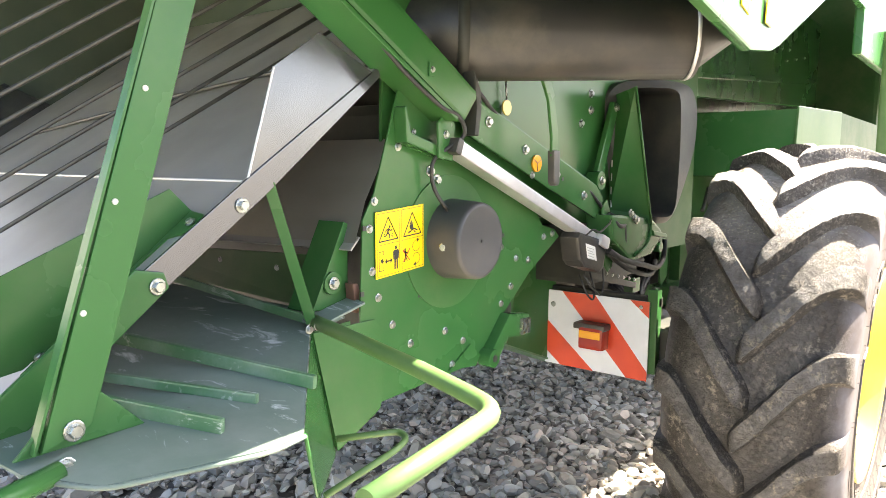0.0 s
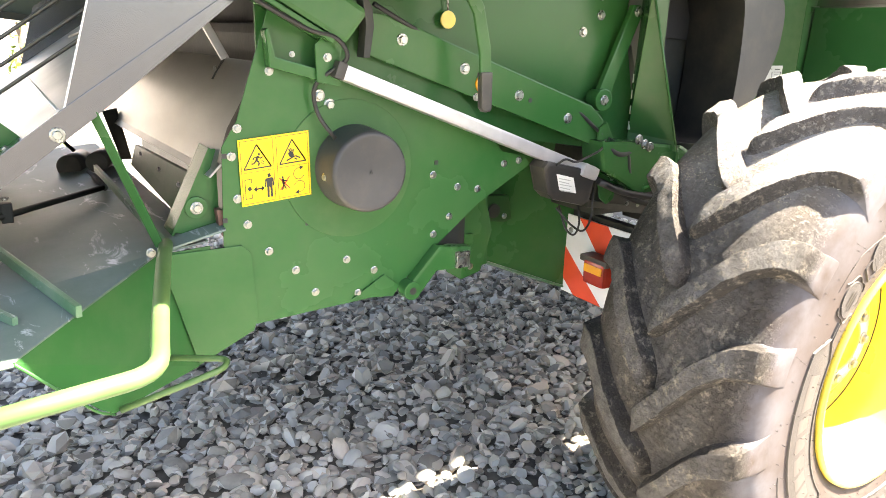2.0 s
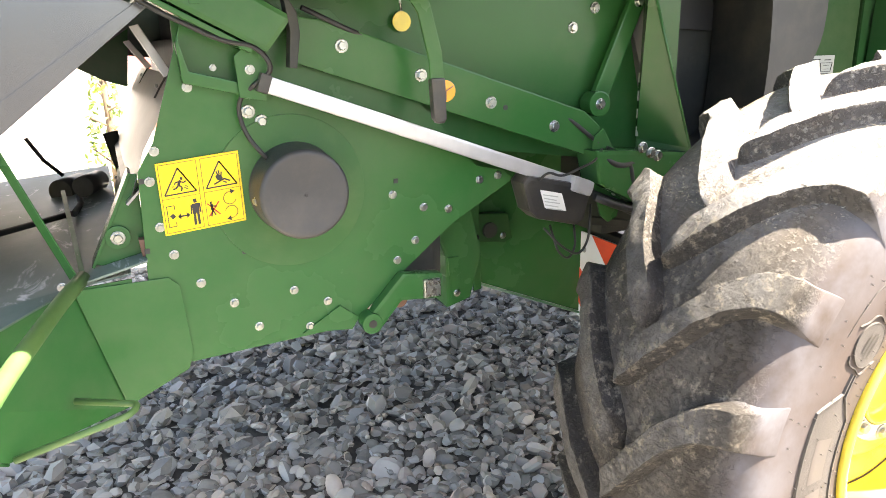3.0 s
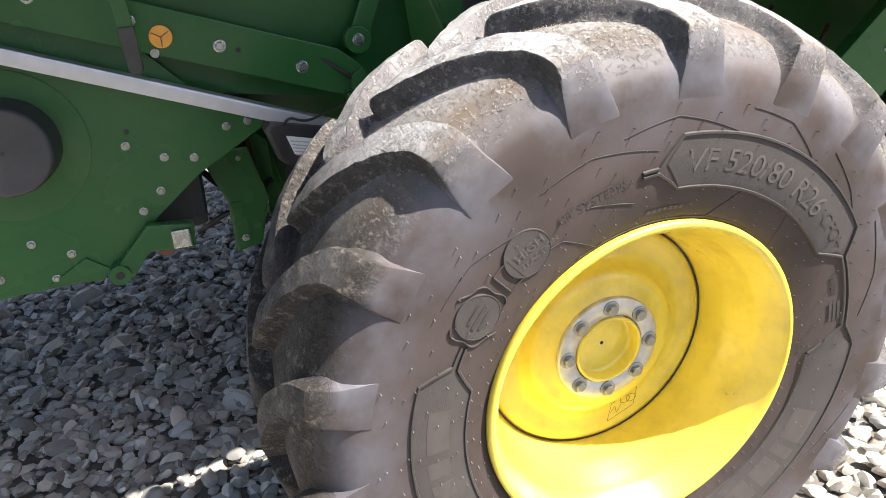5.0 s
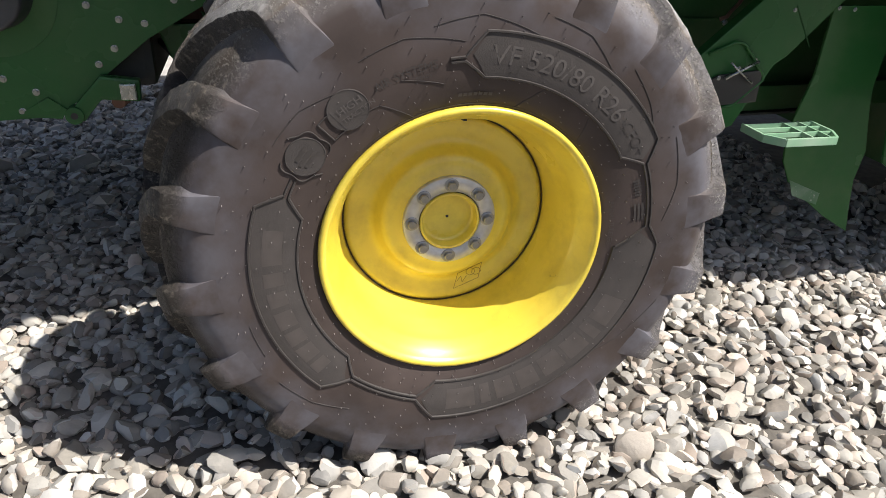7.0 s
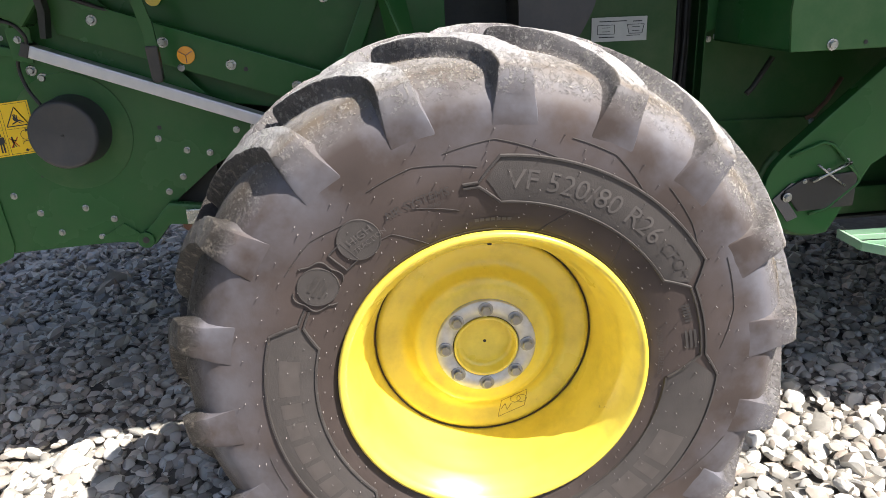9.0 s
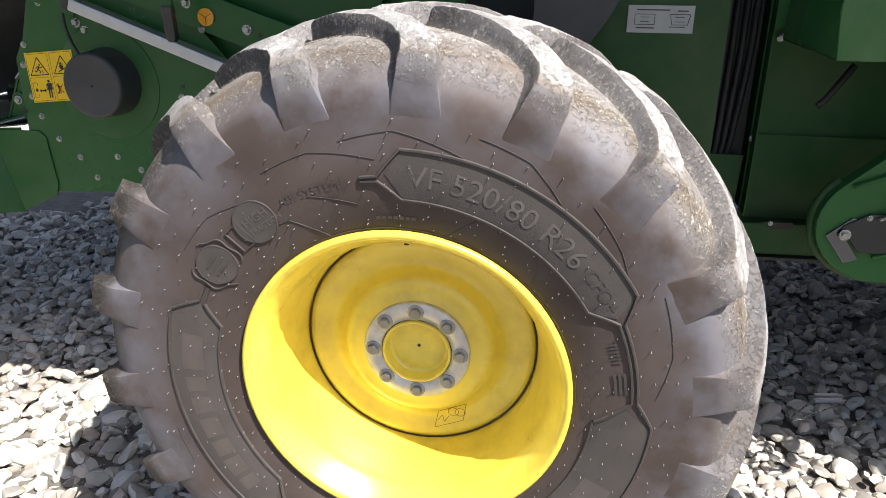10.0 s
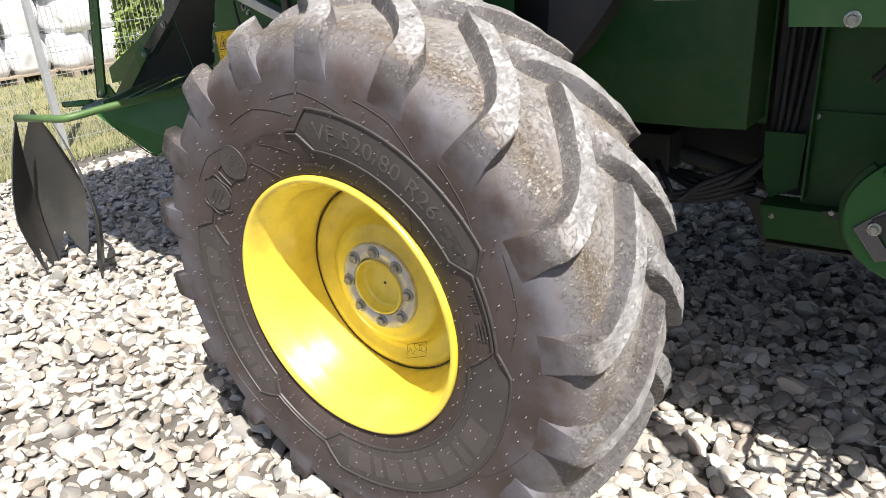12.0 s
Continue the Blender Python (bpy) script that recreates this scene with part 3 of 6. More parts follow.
ink([("fill", [(0.575, 0.640), (0.600, 0.635), (0.603, 0.665), (0.578, 0.670)], 0), ("line", [(0.590, 0.67), (0.600, 0.760)], 0.006), ("line", [(0.600, 0.76), (0.580, 0.85)], 0.003), ("line", [(0.600, 0.76), (0.635, 0.84)], 0.003), ("line", [(0.59, 0.70), (0.66, 0.72)], 0.003)], "pictogram")
ink([("line", [(0.545, 0.660), (0.690, 0.840)], 0.0028), ("line", [(0.690, 0.655), (0.550, 0.845)], 0.0028)], "pictogram", RED_INK)
for c, turn in ((0.635, 0.4), (0.835, 3.5)):
    ring = [(0.83 + 0.080 * math.cos(turn + 0.45 * k), c + 0.088 * math.sin(turn + 0.45 * k)) for k in range(11)]
    (eu, ev), (fu, fv) = ring[-1], ring[-2]
    ink([("line", ring, 0.0014), ("fill", [(eu + (fv - ev), ev - (fu - eu)), (eu - (fu - eu) * 1.6, ev - (fv - ev) * 1.6), (eu - (fv - ev), ev + (fu - eu))], 0)], "pictogram")

# ---- square tube and flat arm above the panel ----
arm = part("hood_arm", prism([(-2.35, 0.800, 2.095), (-1.268, 0.800, 1.503), (-1.205, 0.800, 1.580), (-1.60, 0.800, 1.800), (-2.35, 0.800, 2.21)], (0, 0.09, 0), 0.012), GREEN, combine, "thick green square tube arm of the straw hood")
part("arm_lip", bar((-2.36, 0.852, 2.088), (-1.30, 0.852, 1.510), 0.11, 0.012), GREEN, arm)
part("arm_tab", box((-1.420, 0.795, 1.605), (-1.395, 0.800, 1.640), 0.002), GREEN, arm)
part("bolt", BOLT_SMALL, None, arm, "", pose(-1.408, 0.795, 1.622))
link_arm = part("flat_arm", side_plate([(-1.215, 1.585), (-1.195, 1.480), (-0.80, 1.345), (-0.385, 1.205), (-0.345, 1.215), (-0.345, 1.285), (-0.40, 1.330), (-0.80, 1.465), (-1.12, 1.575)], 0.853, 0.865, 0.004), GREEN, combine, "flat green bolted arm")
bolts(link_arm, [(-1.086, 1.516), (-0.888, 1.443), (-0.693, 1.367), (-0.498, 1.294)], 0.853, BOLT_BIG)
bolts(link_arm, [(-0.845, 1.365)], 0.853, BOLT)
part("slot_hole", disc_y(-0.650, 0.8515, 1.352, 0.007, 0.003, 16, 0), BLACK_INK, link_arm)
part("bracket", prism([(-1.228, 0.80, 1.640), (-1.198, 0.80, 1.590), (-1.193, 0.80, 1.545), (-1.205, 0.80, 1.470), (-1.222, 0.80, 1.472), (-1.215, 0.80, 1.55)], (0, 0.04, 0), 0.003), DARK, combine, "dark grey steel joint bracket")
# Ledge and clevis left of the actuator.
ledge = part("ledge_bracket", side_plate([(-1.445, 1.445), (-1.285, 1.405), (-1.275, 1.420), (-1.295, 1.435), (-1.430, 1.470), (-1.445, 1.535), (-1.452, 1.53)], 0.845, 0.885, 0.004), GREEN, combine, "green welded ledge bracket")
part("clevis", side_plate([(-1.330, 1.41), (-1.272, 1.40), (-1.262, 1.50), (-1.300, 1.53), (-1.335, 1.50)], 0.835, 0.843, 0.003), GREEN, ledge)
part("bolt", BOLT, None, ledge, "", pose(-1.303, 0.835, 1.470))
part("bolt", BOLT_SMALL, None, ledge, "", pose(-1.375, 0.884, 1.475))

# ---- electric actuator ----
act = part("actuator", bar((-1.270, 0.835, 1.437), (-0.462, 0.840, 1.140), 0.038, 0.056, (0, -1, 0), 0.007), ALU, combine, "silver linear actuator tube with black motor")
part("end_cap", bar((-1.290, 0.835, 1.4445), (-1.266, 0.835, 1.4355), 0.042, 0.060, (0, -1, 0), 0.005), PLASTIC, act)
part("end_cap", bar((-0.470, 0.818, 1.143), (-0.405, 0.818, 1.119), 0.044, 0.060, (0, -1, 0), 0.014), ALU, act)
motor = part("motor", prism([(-0.625, 0.80, 1.155), (-0.600, 0.80, 1.075), (-0.575, 0.80, 1.052), (-0.450, 0.80, 1.020), (-0.425, 0.80, 1.035), (-0.405, 0.80, 1.115), (-0.43, 0.80, 1.135), (-0.605, 0.80, 1.175)], (0, 0.075, 0), 0.012), PLASTIC, act, "black plastic motor housing")
part("type_label", prism([(-0.572, 0.798, 1.134), (-0.503, 0.798, 1.117), (-0.487, 0.798, 1.066), (-0.556, 0.798, 1.083)], (0, 0.003, 0), 0), WHITE_LABEL, act, "white type label")
for k in range(5):
    z = 1.121 - 0.0095 * k
    part("print_bar", prism([(-0.563 + 0.0025 * k, 0.7972, z), (-0.515 + 0.003 * k - 0.008 * (k % 2), 0.7972, z - 0.0105), (-0.515 + 0.003 * k - 0.008 * (k % 2), 0.7972, z - 0.0135), (-0.563 + 0.0025 * k, 0.7972, z - 0.003)], (0, 0.0008, 0), 0), GREY_LABEL, act)
part("cable", tube([(-0.575, 0.80, 1.160), (-0.56, 0.78, 1.185), (-0.52, 0.775, 1.168), (-0.40, 0.79, 1.20), (-0.36, 0.82, 1.225)], 0.0035, 8, 0.03), HOSE, combine)
part("cable", tube([(-0.545, 0.82, 1.02), (-0.50, 0.80, 0.965), (-0.44, 0.80, 0.93), (-0.40, 0.81, 0.97), (-0.385, 0.83, 1.07)], 0.0035, 8, 0.05), HOSE, combine)
part("cable", tube([(-0.50, 0.86, 1.015), (-0.49, 0.83, 0.94), (-0.46, 0.82, 0.915), (-0.43, 0.83, 0.95), (-0.42, 0.86, 1.02)], 0.0035, 8, 0.04), HOSE, combine)
part("cable", tube([(-1.65, 0.82, 1.72), (-1.50, 0.80, 1.60), (-1.36, 0.80, 1.53), (-1.29, 0.80, 1.52), (-1.255, 0.80, 1.47), (-1.335, 0.86, 1.405), (-1.325, 0.86, 1.33), (-1.27, 0.84, 1.255)], 0.0055, 8, 0.05), HOSE, combine)
part("cable", tube([(-1.18, 0.83, 1.60), (-1.05, 0.86, 1.545), (-0.86, 0.86, 1.475), (-0.62, 0.87, 1.385), (-0.45, 0.86, 1.315), (-0.36, 0.84, 1.24)], 0.006, 8, 0.05), HOSE, combine)

# ---- body wall above the arm ----
wall = part("body_side_wall", side_plate([(-1.45, 1.35), (-0.10, 1.15), (-0.02, 1.15), (-0.02, 2.6), (-1.45, 2.6)], 0.925, 0.935, 0), GREEN, combine, "large plain green body side panel")
bolts(wall, [(-0.327, 1.605), (-0.398, 1.552), (-0.33, 1.665), (-1.06, 1.64), (-0.98, 1.66)], 0.925, BOLT_BIG)
lever = part("tension_lever", prism([(-0.365, 0.875, 1.330), (-0.335, 0.875, 1.318), (-0.315, 0.875, 1.335), (-0.195, 0.875, 1.610), (-0.205, 0.875, 1.640), (-0.235, 0.875, 1.640), (-0.360, 0.875, 1.360)], (0, 0.02, 0), 0.005), GREEN, combine, "green tension lever on a pivot")
part("pivot_boss", disc_y(-0.341, 0.862, 1.345, 0.036, 0.05, 32, 0.004), GREEN, lever)
part("bolt", BOLT_BIG, None, lever, "", pose(-0.341, 0.862, 1.345))
part("bolt", BOLT_BIG, None, lever, "", pose(-0.215, 0.875, 1.62))
column = part("support_column", mesh_of("support_column", [(-0.172, 0.905, 1.67), (-0.172, 0.905, 1.20), (-0.066, 0.778, 1.175), (-0.262, 0.778, 1.690), (-0.168, 0.915, 1.67), (-0.168, 0.915, 1.20), (-0.058, 0.784, 1.175), (-0.254, 0.784, 1.690)],
                                             [(0, 1, 2, 3), (7, 6, 5, 4), (0, 3, 7, 4), (3, 2, 6, 7), (2, 1, 5, 6), (1, 0, 4, 5)], GREEN), None, combine, "green folded support column")
part("column_edge", tube([(-0.263, 0.777, 1.690), (-0.067, 0.777, 1.175)], 0.004, 8), GREEN, column)
for k in range(8):
    part("column_slot", box((-0.178, 0.8985, 1.24 + 0.052 * k), (-0.173, 0.9045, 1.268 + 0.052 * k), 0), GREY_LABEL, column)
foot = part("support_foot", side_plate([(-0.40, 1.225), (-0.314, 1.222), (-0.033, 1.196), (0.060, 1.150), (0.093, 1.123), (0.055, 1.095), (-0.023, 1.052), (-0.214, 1.039), (-0.272, 1.073), (-0.38, 1.13)], 0.790, 0.895, 0.012), GREEN, combine, "green bent support foot with tab")
part("foot_rib", tube([(-0.055, 0.786, 1.195), (-0.050, 0.786, 1.13), (-0.09, 0.786, 1.085), (-0.20, 0.786, 1.06)], 0.005, 8, 0.03), GREEN, foot)
part("tab", side_plate([(-0.375, 1.26), (-0.345, 1.28), (-0.255, 1.14), (-0.285, 1.02), (-0.315, 1.005), (-0.345, 1.03), (-0.385, 1.18)], 0.835, 0.843, 0.004), GREEN, foot)
part("bolt", BOLT, None, foot, "", pose(-0.300, 0.834, 1.095))
bolts(foot, [(-0.245, 1.225), (-0.215, 1.208), (-0.19, 1.198)], 0.788, BOLT_BIG)
part("hose", tube([(-0.34, 0.83, 1.22), (-0.28, 0.80, 1.19), (-0.27, 0.80, 1.12), (-0.20, 0.82, 1.04), (0.02, 0.85, 1.02)], 0.013, 10, 0.05), HOSE, combine)
part("hose", tube([(-0.38, 0.84, 1.10), (-0.25, 0.83, 1.045), (-0.05, 0.84, 1.03), (0.10, 0.86, 1.08)], 0.011, 10, 0.06), HOSE, combine)
part("coiled_wire", tube([(-0.37, 0.80, 1.205), (-0.32, 0.79, 1.175), (-0.26, 0.80, 1.185), (-0.24, 0.80, 1.155)], 0.009, 8, 0.03), HOSE, combine)

part("hose", tube([(-0.394, 0.80, 1.096), (-0.30, 0.79, 1.055), (-0.188, 0.785, 1.032), (-0.083, 0.785, 1.012), (0.041, 0.79, 0.985), (0.135, 0.80, 1.02), (0.135, 0.80, 1.10)], 0.011, 10, 0.06), HOSE, combine)
part("hose", tube([(-0.33, 0.83, 1.075), (-0.20, 0.82, 1.010), (-0.02, 0.82, 0.965), (0.10, 0.83, 0.955), (0.19, 0.86, 1.00)], 0.010, 10, 0.06), HOSE, combine)
part("side_lug", prism([(-0.05, 0.775, 1.150), (0.09, 0.775, 1.128), (0.10, 0.775, 1.110), (-0.04, 0.775, 1.128)], (0, 0.08, 0), 0.004), GREEN, foot)
part("side_lug", disc_y(0.06, 0.785, 1.075, 0.022, 0.05, 20, 0.004), GREEN, foot)
part("lamp_bracket", box((0.255, 0.985, 0.835), (0.335, 1.03, 0.900), 0.006), GREEN, combine, "green lamp bracket on the carrier")
part("cable_duct", bar((-0.30, 0.95, 0.985), (0.28, 0.99, 0.868), 0.02, 0.025), DARK, combine)
for k in range(6):
    part("bolt", BOLT_SMALL, None, combine, "", pose(-0.10 + 0.055 * k, 0.945, 0.965 - 0.011 * k, 0, 25 * k, 0))

# Hanging yellow tag, amber reflector, grip lever.
tag = part("round_tag", disc_y(-0.913, 0.905, 1.571, 0.024, 0.005, 28, 0.001), YELLOW, combine, "round yellow hanging tag")
part("tag_chain", tube([(-0.913, 0.908, 1.593), (-0.918, 0.91, 1.66)], 0.003, 6), ZINC, tag)
reflector = part("reflector", disc_y(-0.824, 0.846, 1.402, 0.027, 0.007, 32, 0.002), ORANGE, combine, "round amber reflector")
for a in (30, 150, 270):
    part("reflector_rib", bar((-0.824, 0.8455, 1.402), (-0.824 + 0.023 * math.cos(radians(a)), 0.8455, 1.402 + 0.023 * math.sin(radians(a))), 0.002, 0.002, (0, -1, 0), 0), RUST, reflector)
handle = part("lever_handle", prism([(-1.03, 0.745, 1.72), (-0.985, 0.745, 1.66), (-0.935, 0.745, 1.585), (-0.910, 0.745, 1.48), (-0.908, 0.745, 1.42), (-0.872, 0.745, 1.42), (-0.878, 0.745, 1.50), (-0.905, 0.745, 1.605), (-0.955, 0.745, 1.69), (-0.99, 0.745, 1.74)], (0, 0.010, 0), 0.003), GREEN, combine, "green flat lever with black grip")
part("grip", prism([(-0.909, 0.738, 1.440), (-0.873, 0.738, 1.440), (-0.871, 0.738, 1.345), (-0.877, 0.738, 1.335), (-0.895, 0.738, 1.335), (-0.903, 0.738, 1.347)], (0, 0.024, 0), 0.006), PLASTIC, handle, "black rubber grip")

# ---- dark dust pipe, outer fairing, air scoop ----
pipe = part("dust_pipe", tube([(-1.33, 1.06, 1.743), (-1.15, 0.845, 1.743), (-0.800, 0.385, 1.753)], 0.120, 36), PLASTIC, combine, "wide black dust pipe with a clamp ring")
ring_a = [(-0.806 + 0.796 * 0.113 * math.cos(t), 0.393 + 0.605 * 0.113 * math.cos(t), 1.7528 + 0.113 * math.sin(t)) for t in [k * 0.2618 for k in range(24)]]
ring_b = [(-0.722 + 0.796 * 0.030 * math.cos(t), 0.283 + 0.605 * 0.030 * math.cos(t), 1.775 + 0.030 * math.sin(t)) for t in [k * 0.2618 for k in range(24)]]
part("cone_end", mesh_of("cone_end", ring_a + ring_b, [(k, (k + 1) % 24, 24 + (k + 1) % 24, 24 + k) for k in range(24)] + [tuple(range(24, 48))], PLASTIC, True), None, pipe)
part("clamp_ring", tube([(-0.812, 0.401, 1.7525), (-0.806, 0.393, 1.7527)], 0.1225, 36), ALU, pipe, "bright clamp ring")
part("pipe_strap", tube([(-1.19, 0.895, 1.743), (-1.17, 0.872, 1.743)], 0.125, 36), DARK, pipe)
fairing = part("outer_fairing", prism([(-1.90, 0.20, 1.87), (-1.457, 0.215, 1.783), (-0.82, 0.222, 1.694), (-0.62, 0.224, 1.718), (-0.526, 0.226, 1.747), (0.061, 0.236, 1.981), (0.36, 0.24, 2.10), (0.90, 0.24, 2.10), (0.90, 0.26, 3.27), (-2.60, 0.22, 3.3), (-2.60, 0.20, 2.05)], (0, 0.03, 0), 0.008), GREEN, combine, "large sunlit green outer fairing panel")
for x in (-0.93, -0.72):
    part("reflective_patch", prism([(x, 0.217, 1.80 - 0.11 * (x + 1.2) * 0.4), (x + 0.07, 0.219, 1.775), (x + 0.08, 0.219, 1.82), (x + 0.01, 0.217, 1.85)], (0, 0.003, 0), 0), STICKER, fairing, "yellow reflective patch")
scoop_outer = [(-0.230, 1.650), (-0.150, 1.735), (0.350, 1.760), (0.450, 1.660), (0.435, 1.47), (0.205, 1.165), (-0.075, 1.175), (-0.130, 1.25)]
scoop_inner = [(-0.200, 1.640), (-0.135, 1.705), (0.150, 1.715), (0.185, 1.650), (0.195, 1.45), (0.175, 1.195), (-0.062, 1.200), (-0.110, 1.26)]


def round_loop(loop, times=3):
    """Cuts the corners of a closed outline into curves."""
    for _ in range(times):
        loop = [q for (x0, z0), (x1, z1) in zip(loop, loop[1:] + loop[:1]) for q in ((x0 * 0.8 + x1 * 0.2, z0 * 0.8 + z1 * 0.2), (x0 * 0.2 + x1 * 0.8, z0 * 0.2 + z1 * 0.8))]
    return loop


scoop_outer, scoop_inner = round_loop(scoop_outer), round_loop(scoop_inner)
scoop = part("air_scoop", side_plate([(x * 0.98 + 0.004, z) for x, z in scoop_outer], 1.02, 1.03, 0), DARK, combine, "black plastic air scoop with open mouth")


def loft(a, b, ya, yb, flip=False):
    """A skin between two outlines; the rear side of the scoop leans back behind the column."""
    n = len(a)
    verts = [(x, y + 0.55 * max(0.0, 0.02 - x) * (1.02 - y) / 0.24, z) for loop, y in ((a, ya), (b, yb)) for x, z in loop]
    faces = [(i, (i + 1) % n, n + (i + 1) % n, n + i) for i in range(n)]
    return verts, [f[::-1] for f in faces] if flip else faces


part("scoop_frame", mesh_of("scoop_frame", *loft(scoop_outer, scoop_inner, 0.800, 0.775), PLASTIC_GREY, True), None, scoop, "grey black moulded frame")
part("scoop_flank", mesh_of("scoop_flank", *loft(scoop_outer, scoop_outer, 0.800, 1.03), PLASTIC_GREY, True), None, scoop)
part("scoop_throat", mesh_of("scoop_throat", *loft(scoop_inner, scoop_inner, 0.775, 1.01), PLASTIC, True), None, scoop)
# Black rectangle added for the dark notch deep in the throat; no separate part.
part("scoop_dark_patch", side_plate([(-0.02, 1.63), (0.14, 1.70), (0.18, 1.62), (0.18, 1.54), (-0.02, 1.55)], 1.000, 1.008, 0), BLACK_INK, scoop)

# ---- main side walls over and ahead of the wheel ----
front_wall = part("body_side_wall", side_plate([(0.215, 1.030), (0.60, 1.032), (0.728, 1.036), (0.728, 2.6), (0.215, 2.6)], 0.905, 0.912, 0.003), GREEN_SHADED, combine, "green side wall panel behind the wheel")
part("wall_return", box((0.722, 0.9125, 1.036), (0.728, 1.10, 2.6), 0), GREEN_SHADED, front_wall)
part("inner_wall", side_plate([(-0.02, 1.02), (0.735, 1.012), (0.735, 2.6), (-0.02, 2.6)], 1.101, 1.108, 0), GREEN_SHADED, combine)
part("wall_return", box((0.8705, 1.004, 0.82), (0.8765, 1.058, 2.55), 0), GREEN_SHADED, combine)
part("wall_return", box((0.8705, 1.0715, 0.82), (0.8765, 1.198, 2.6), 0), GREEN_SHADED, combine)
plate = part("data_plate", box((0.450, 0.9005, 1.379), (0.632, 0.9045, 1.454), 0.001), GREY_LABEL, combine, "grey data plate with printed diagrams")
for u, v, w, h in ((0.475, 1.440, 0.09, 0.003), (0.585, 1.438, 0.03, 0.003), (0.475, 1.391, 0.05, 0.003), (0.565, 1.395, 0.045, 0.002)):
    part("print_bar", box((u, 0.8995, v), (u + w, 0.9005, v + h), 0), BLACK_INK, plate)
for u, lean in ((0.470, 0.0), (0.567, 0.006)):
    for a, b in (((u + lean, 1.402), (u + 0.055 - lean, 1.402)), ((u, 1.430), (u + 0.055, 1.430)), ((u + lean, 1.402), (u, 1.430)), ((u + 0.055 - lean, 1.402), (u + 0.055, 1.430)), ((u + 0.015, 1.410), (u + 0.040, 1.410)), ((u + 0.015, 1.422), (u + 0.040, 1.422))):
        part("print_bar", bar((a[0], 0.8998, a[1]), (b[0], 0.8998, b[1]), 0.0015, 0.002, (0, -1, 0), 0), BLACK_INK, plate)
part("channel_back", box((0.70, 1.20, 0.82), (0.92, 1.21, 2.6), 0), DARK, combine)
post = part("frame_post", box((0.745, 1.11, 0.80), (0.860, 1.18, 2.6), 0.004), DARK, combine, "dark upright frame channel with hoses")
for k, x in enumerate((0.772, 0.800, 0.828)):
    part("hose", tube([(x, 1.10, 2.5), (x + 0.01, 1.10, 1.3), (x - 0.01 * k, 1.095, 0.95), (x - 0.10 - 0.07 * k, 1.10, 0.80 - 0.02 * k), (x - 0.30 - 0.06 * k, 1.12, 0.83)], 0.011, 8, 0.08), HOSE, post)
panel_2 = part("body_side_wall", side_plate([(0.866, 0.735), (2.9, 0.735), (2.9, 2.6), (0.866, 2.6)], 1.06, 1.07, 0.003), GREEN_SHADED, combine, "shade-darkened green lower side wall panel")
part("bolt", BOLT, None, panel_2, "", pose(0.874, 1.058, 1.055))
part("panel_rib", box((0.868, 1.052, 1.062), (1.9, 1.060, 1.072), 0.003), GREEN_SHADED, panel_2)
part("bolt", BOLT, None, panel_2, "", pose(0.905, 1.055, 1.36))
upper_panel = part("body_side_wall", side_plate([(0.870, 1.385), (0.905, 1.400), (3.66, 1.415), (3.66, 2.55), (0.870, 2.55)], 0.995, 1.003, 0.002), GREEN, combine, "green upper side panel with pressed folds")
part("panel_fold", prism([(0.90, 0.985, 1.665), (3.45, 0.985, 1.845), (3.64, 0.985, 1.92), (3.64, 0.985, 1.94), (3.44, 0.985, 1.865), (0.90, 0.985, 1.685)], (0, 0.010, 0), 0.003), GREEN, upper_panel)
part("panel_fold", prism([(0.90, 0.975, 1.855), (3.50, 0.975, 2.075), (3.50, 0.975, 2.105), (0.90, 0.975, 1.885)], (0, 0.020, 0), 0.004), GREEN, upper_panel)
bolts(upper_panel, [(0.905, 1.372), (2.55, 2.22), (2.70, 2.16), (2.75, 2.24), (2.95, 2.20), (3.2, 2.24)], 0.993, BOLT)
sill = part("sill_beam", prism([(0.762, 1.00, 0.795), (2.9, 1.00, 0.835), (2.9, 1.00, 0.735), (0.785, 1.00, 0.690)], (0, 0.11, 0), 0.008), GREEN_SHADED, combine, "dusty shade-darkened green lower sill beam")
bolts(sill, [(0.955, 0.800), (0.80, 0.765)], 0.998, BOLT_SMALL)
part("sill_lip", prism([(0.79, 0.99, 0.684), (1.9, 0.99, 0.708), (1.9, 1.12, 0.708), (0.79, 1.12, 0.684)], (0, 0, -0.010), 0.002), DARK, sill)
part("sill_bracket", side_plate([(0.742, 1.00), (0.856, 1.00), (0.850, 0.84), (0.775, 0.80), (0.750, 0.86)], 1.06, 1.068, 0.002), GREEN_SHADED, sill)
part("sill_tongue", prism([(0.70, 1.06, 0.80), (0.765, 1.06, 0.79), (0.82, 1.06, 0.64), (0.79, 1.06, 0.62)], (0, 0.02, 0), 0.003), DARK, sill)
part("sill_vent", prism([(0.93, 0.998, 0.802), (1.02, 0.998, 0.806), (1.03, 0.998, 0.785), (0.96, 0.998, 0.780)], (0, 0.004, 0), 0), BLACK_INK, sill)
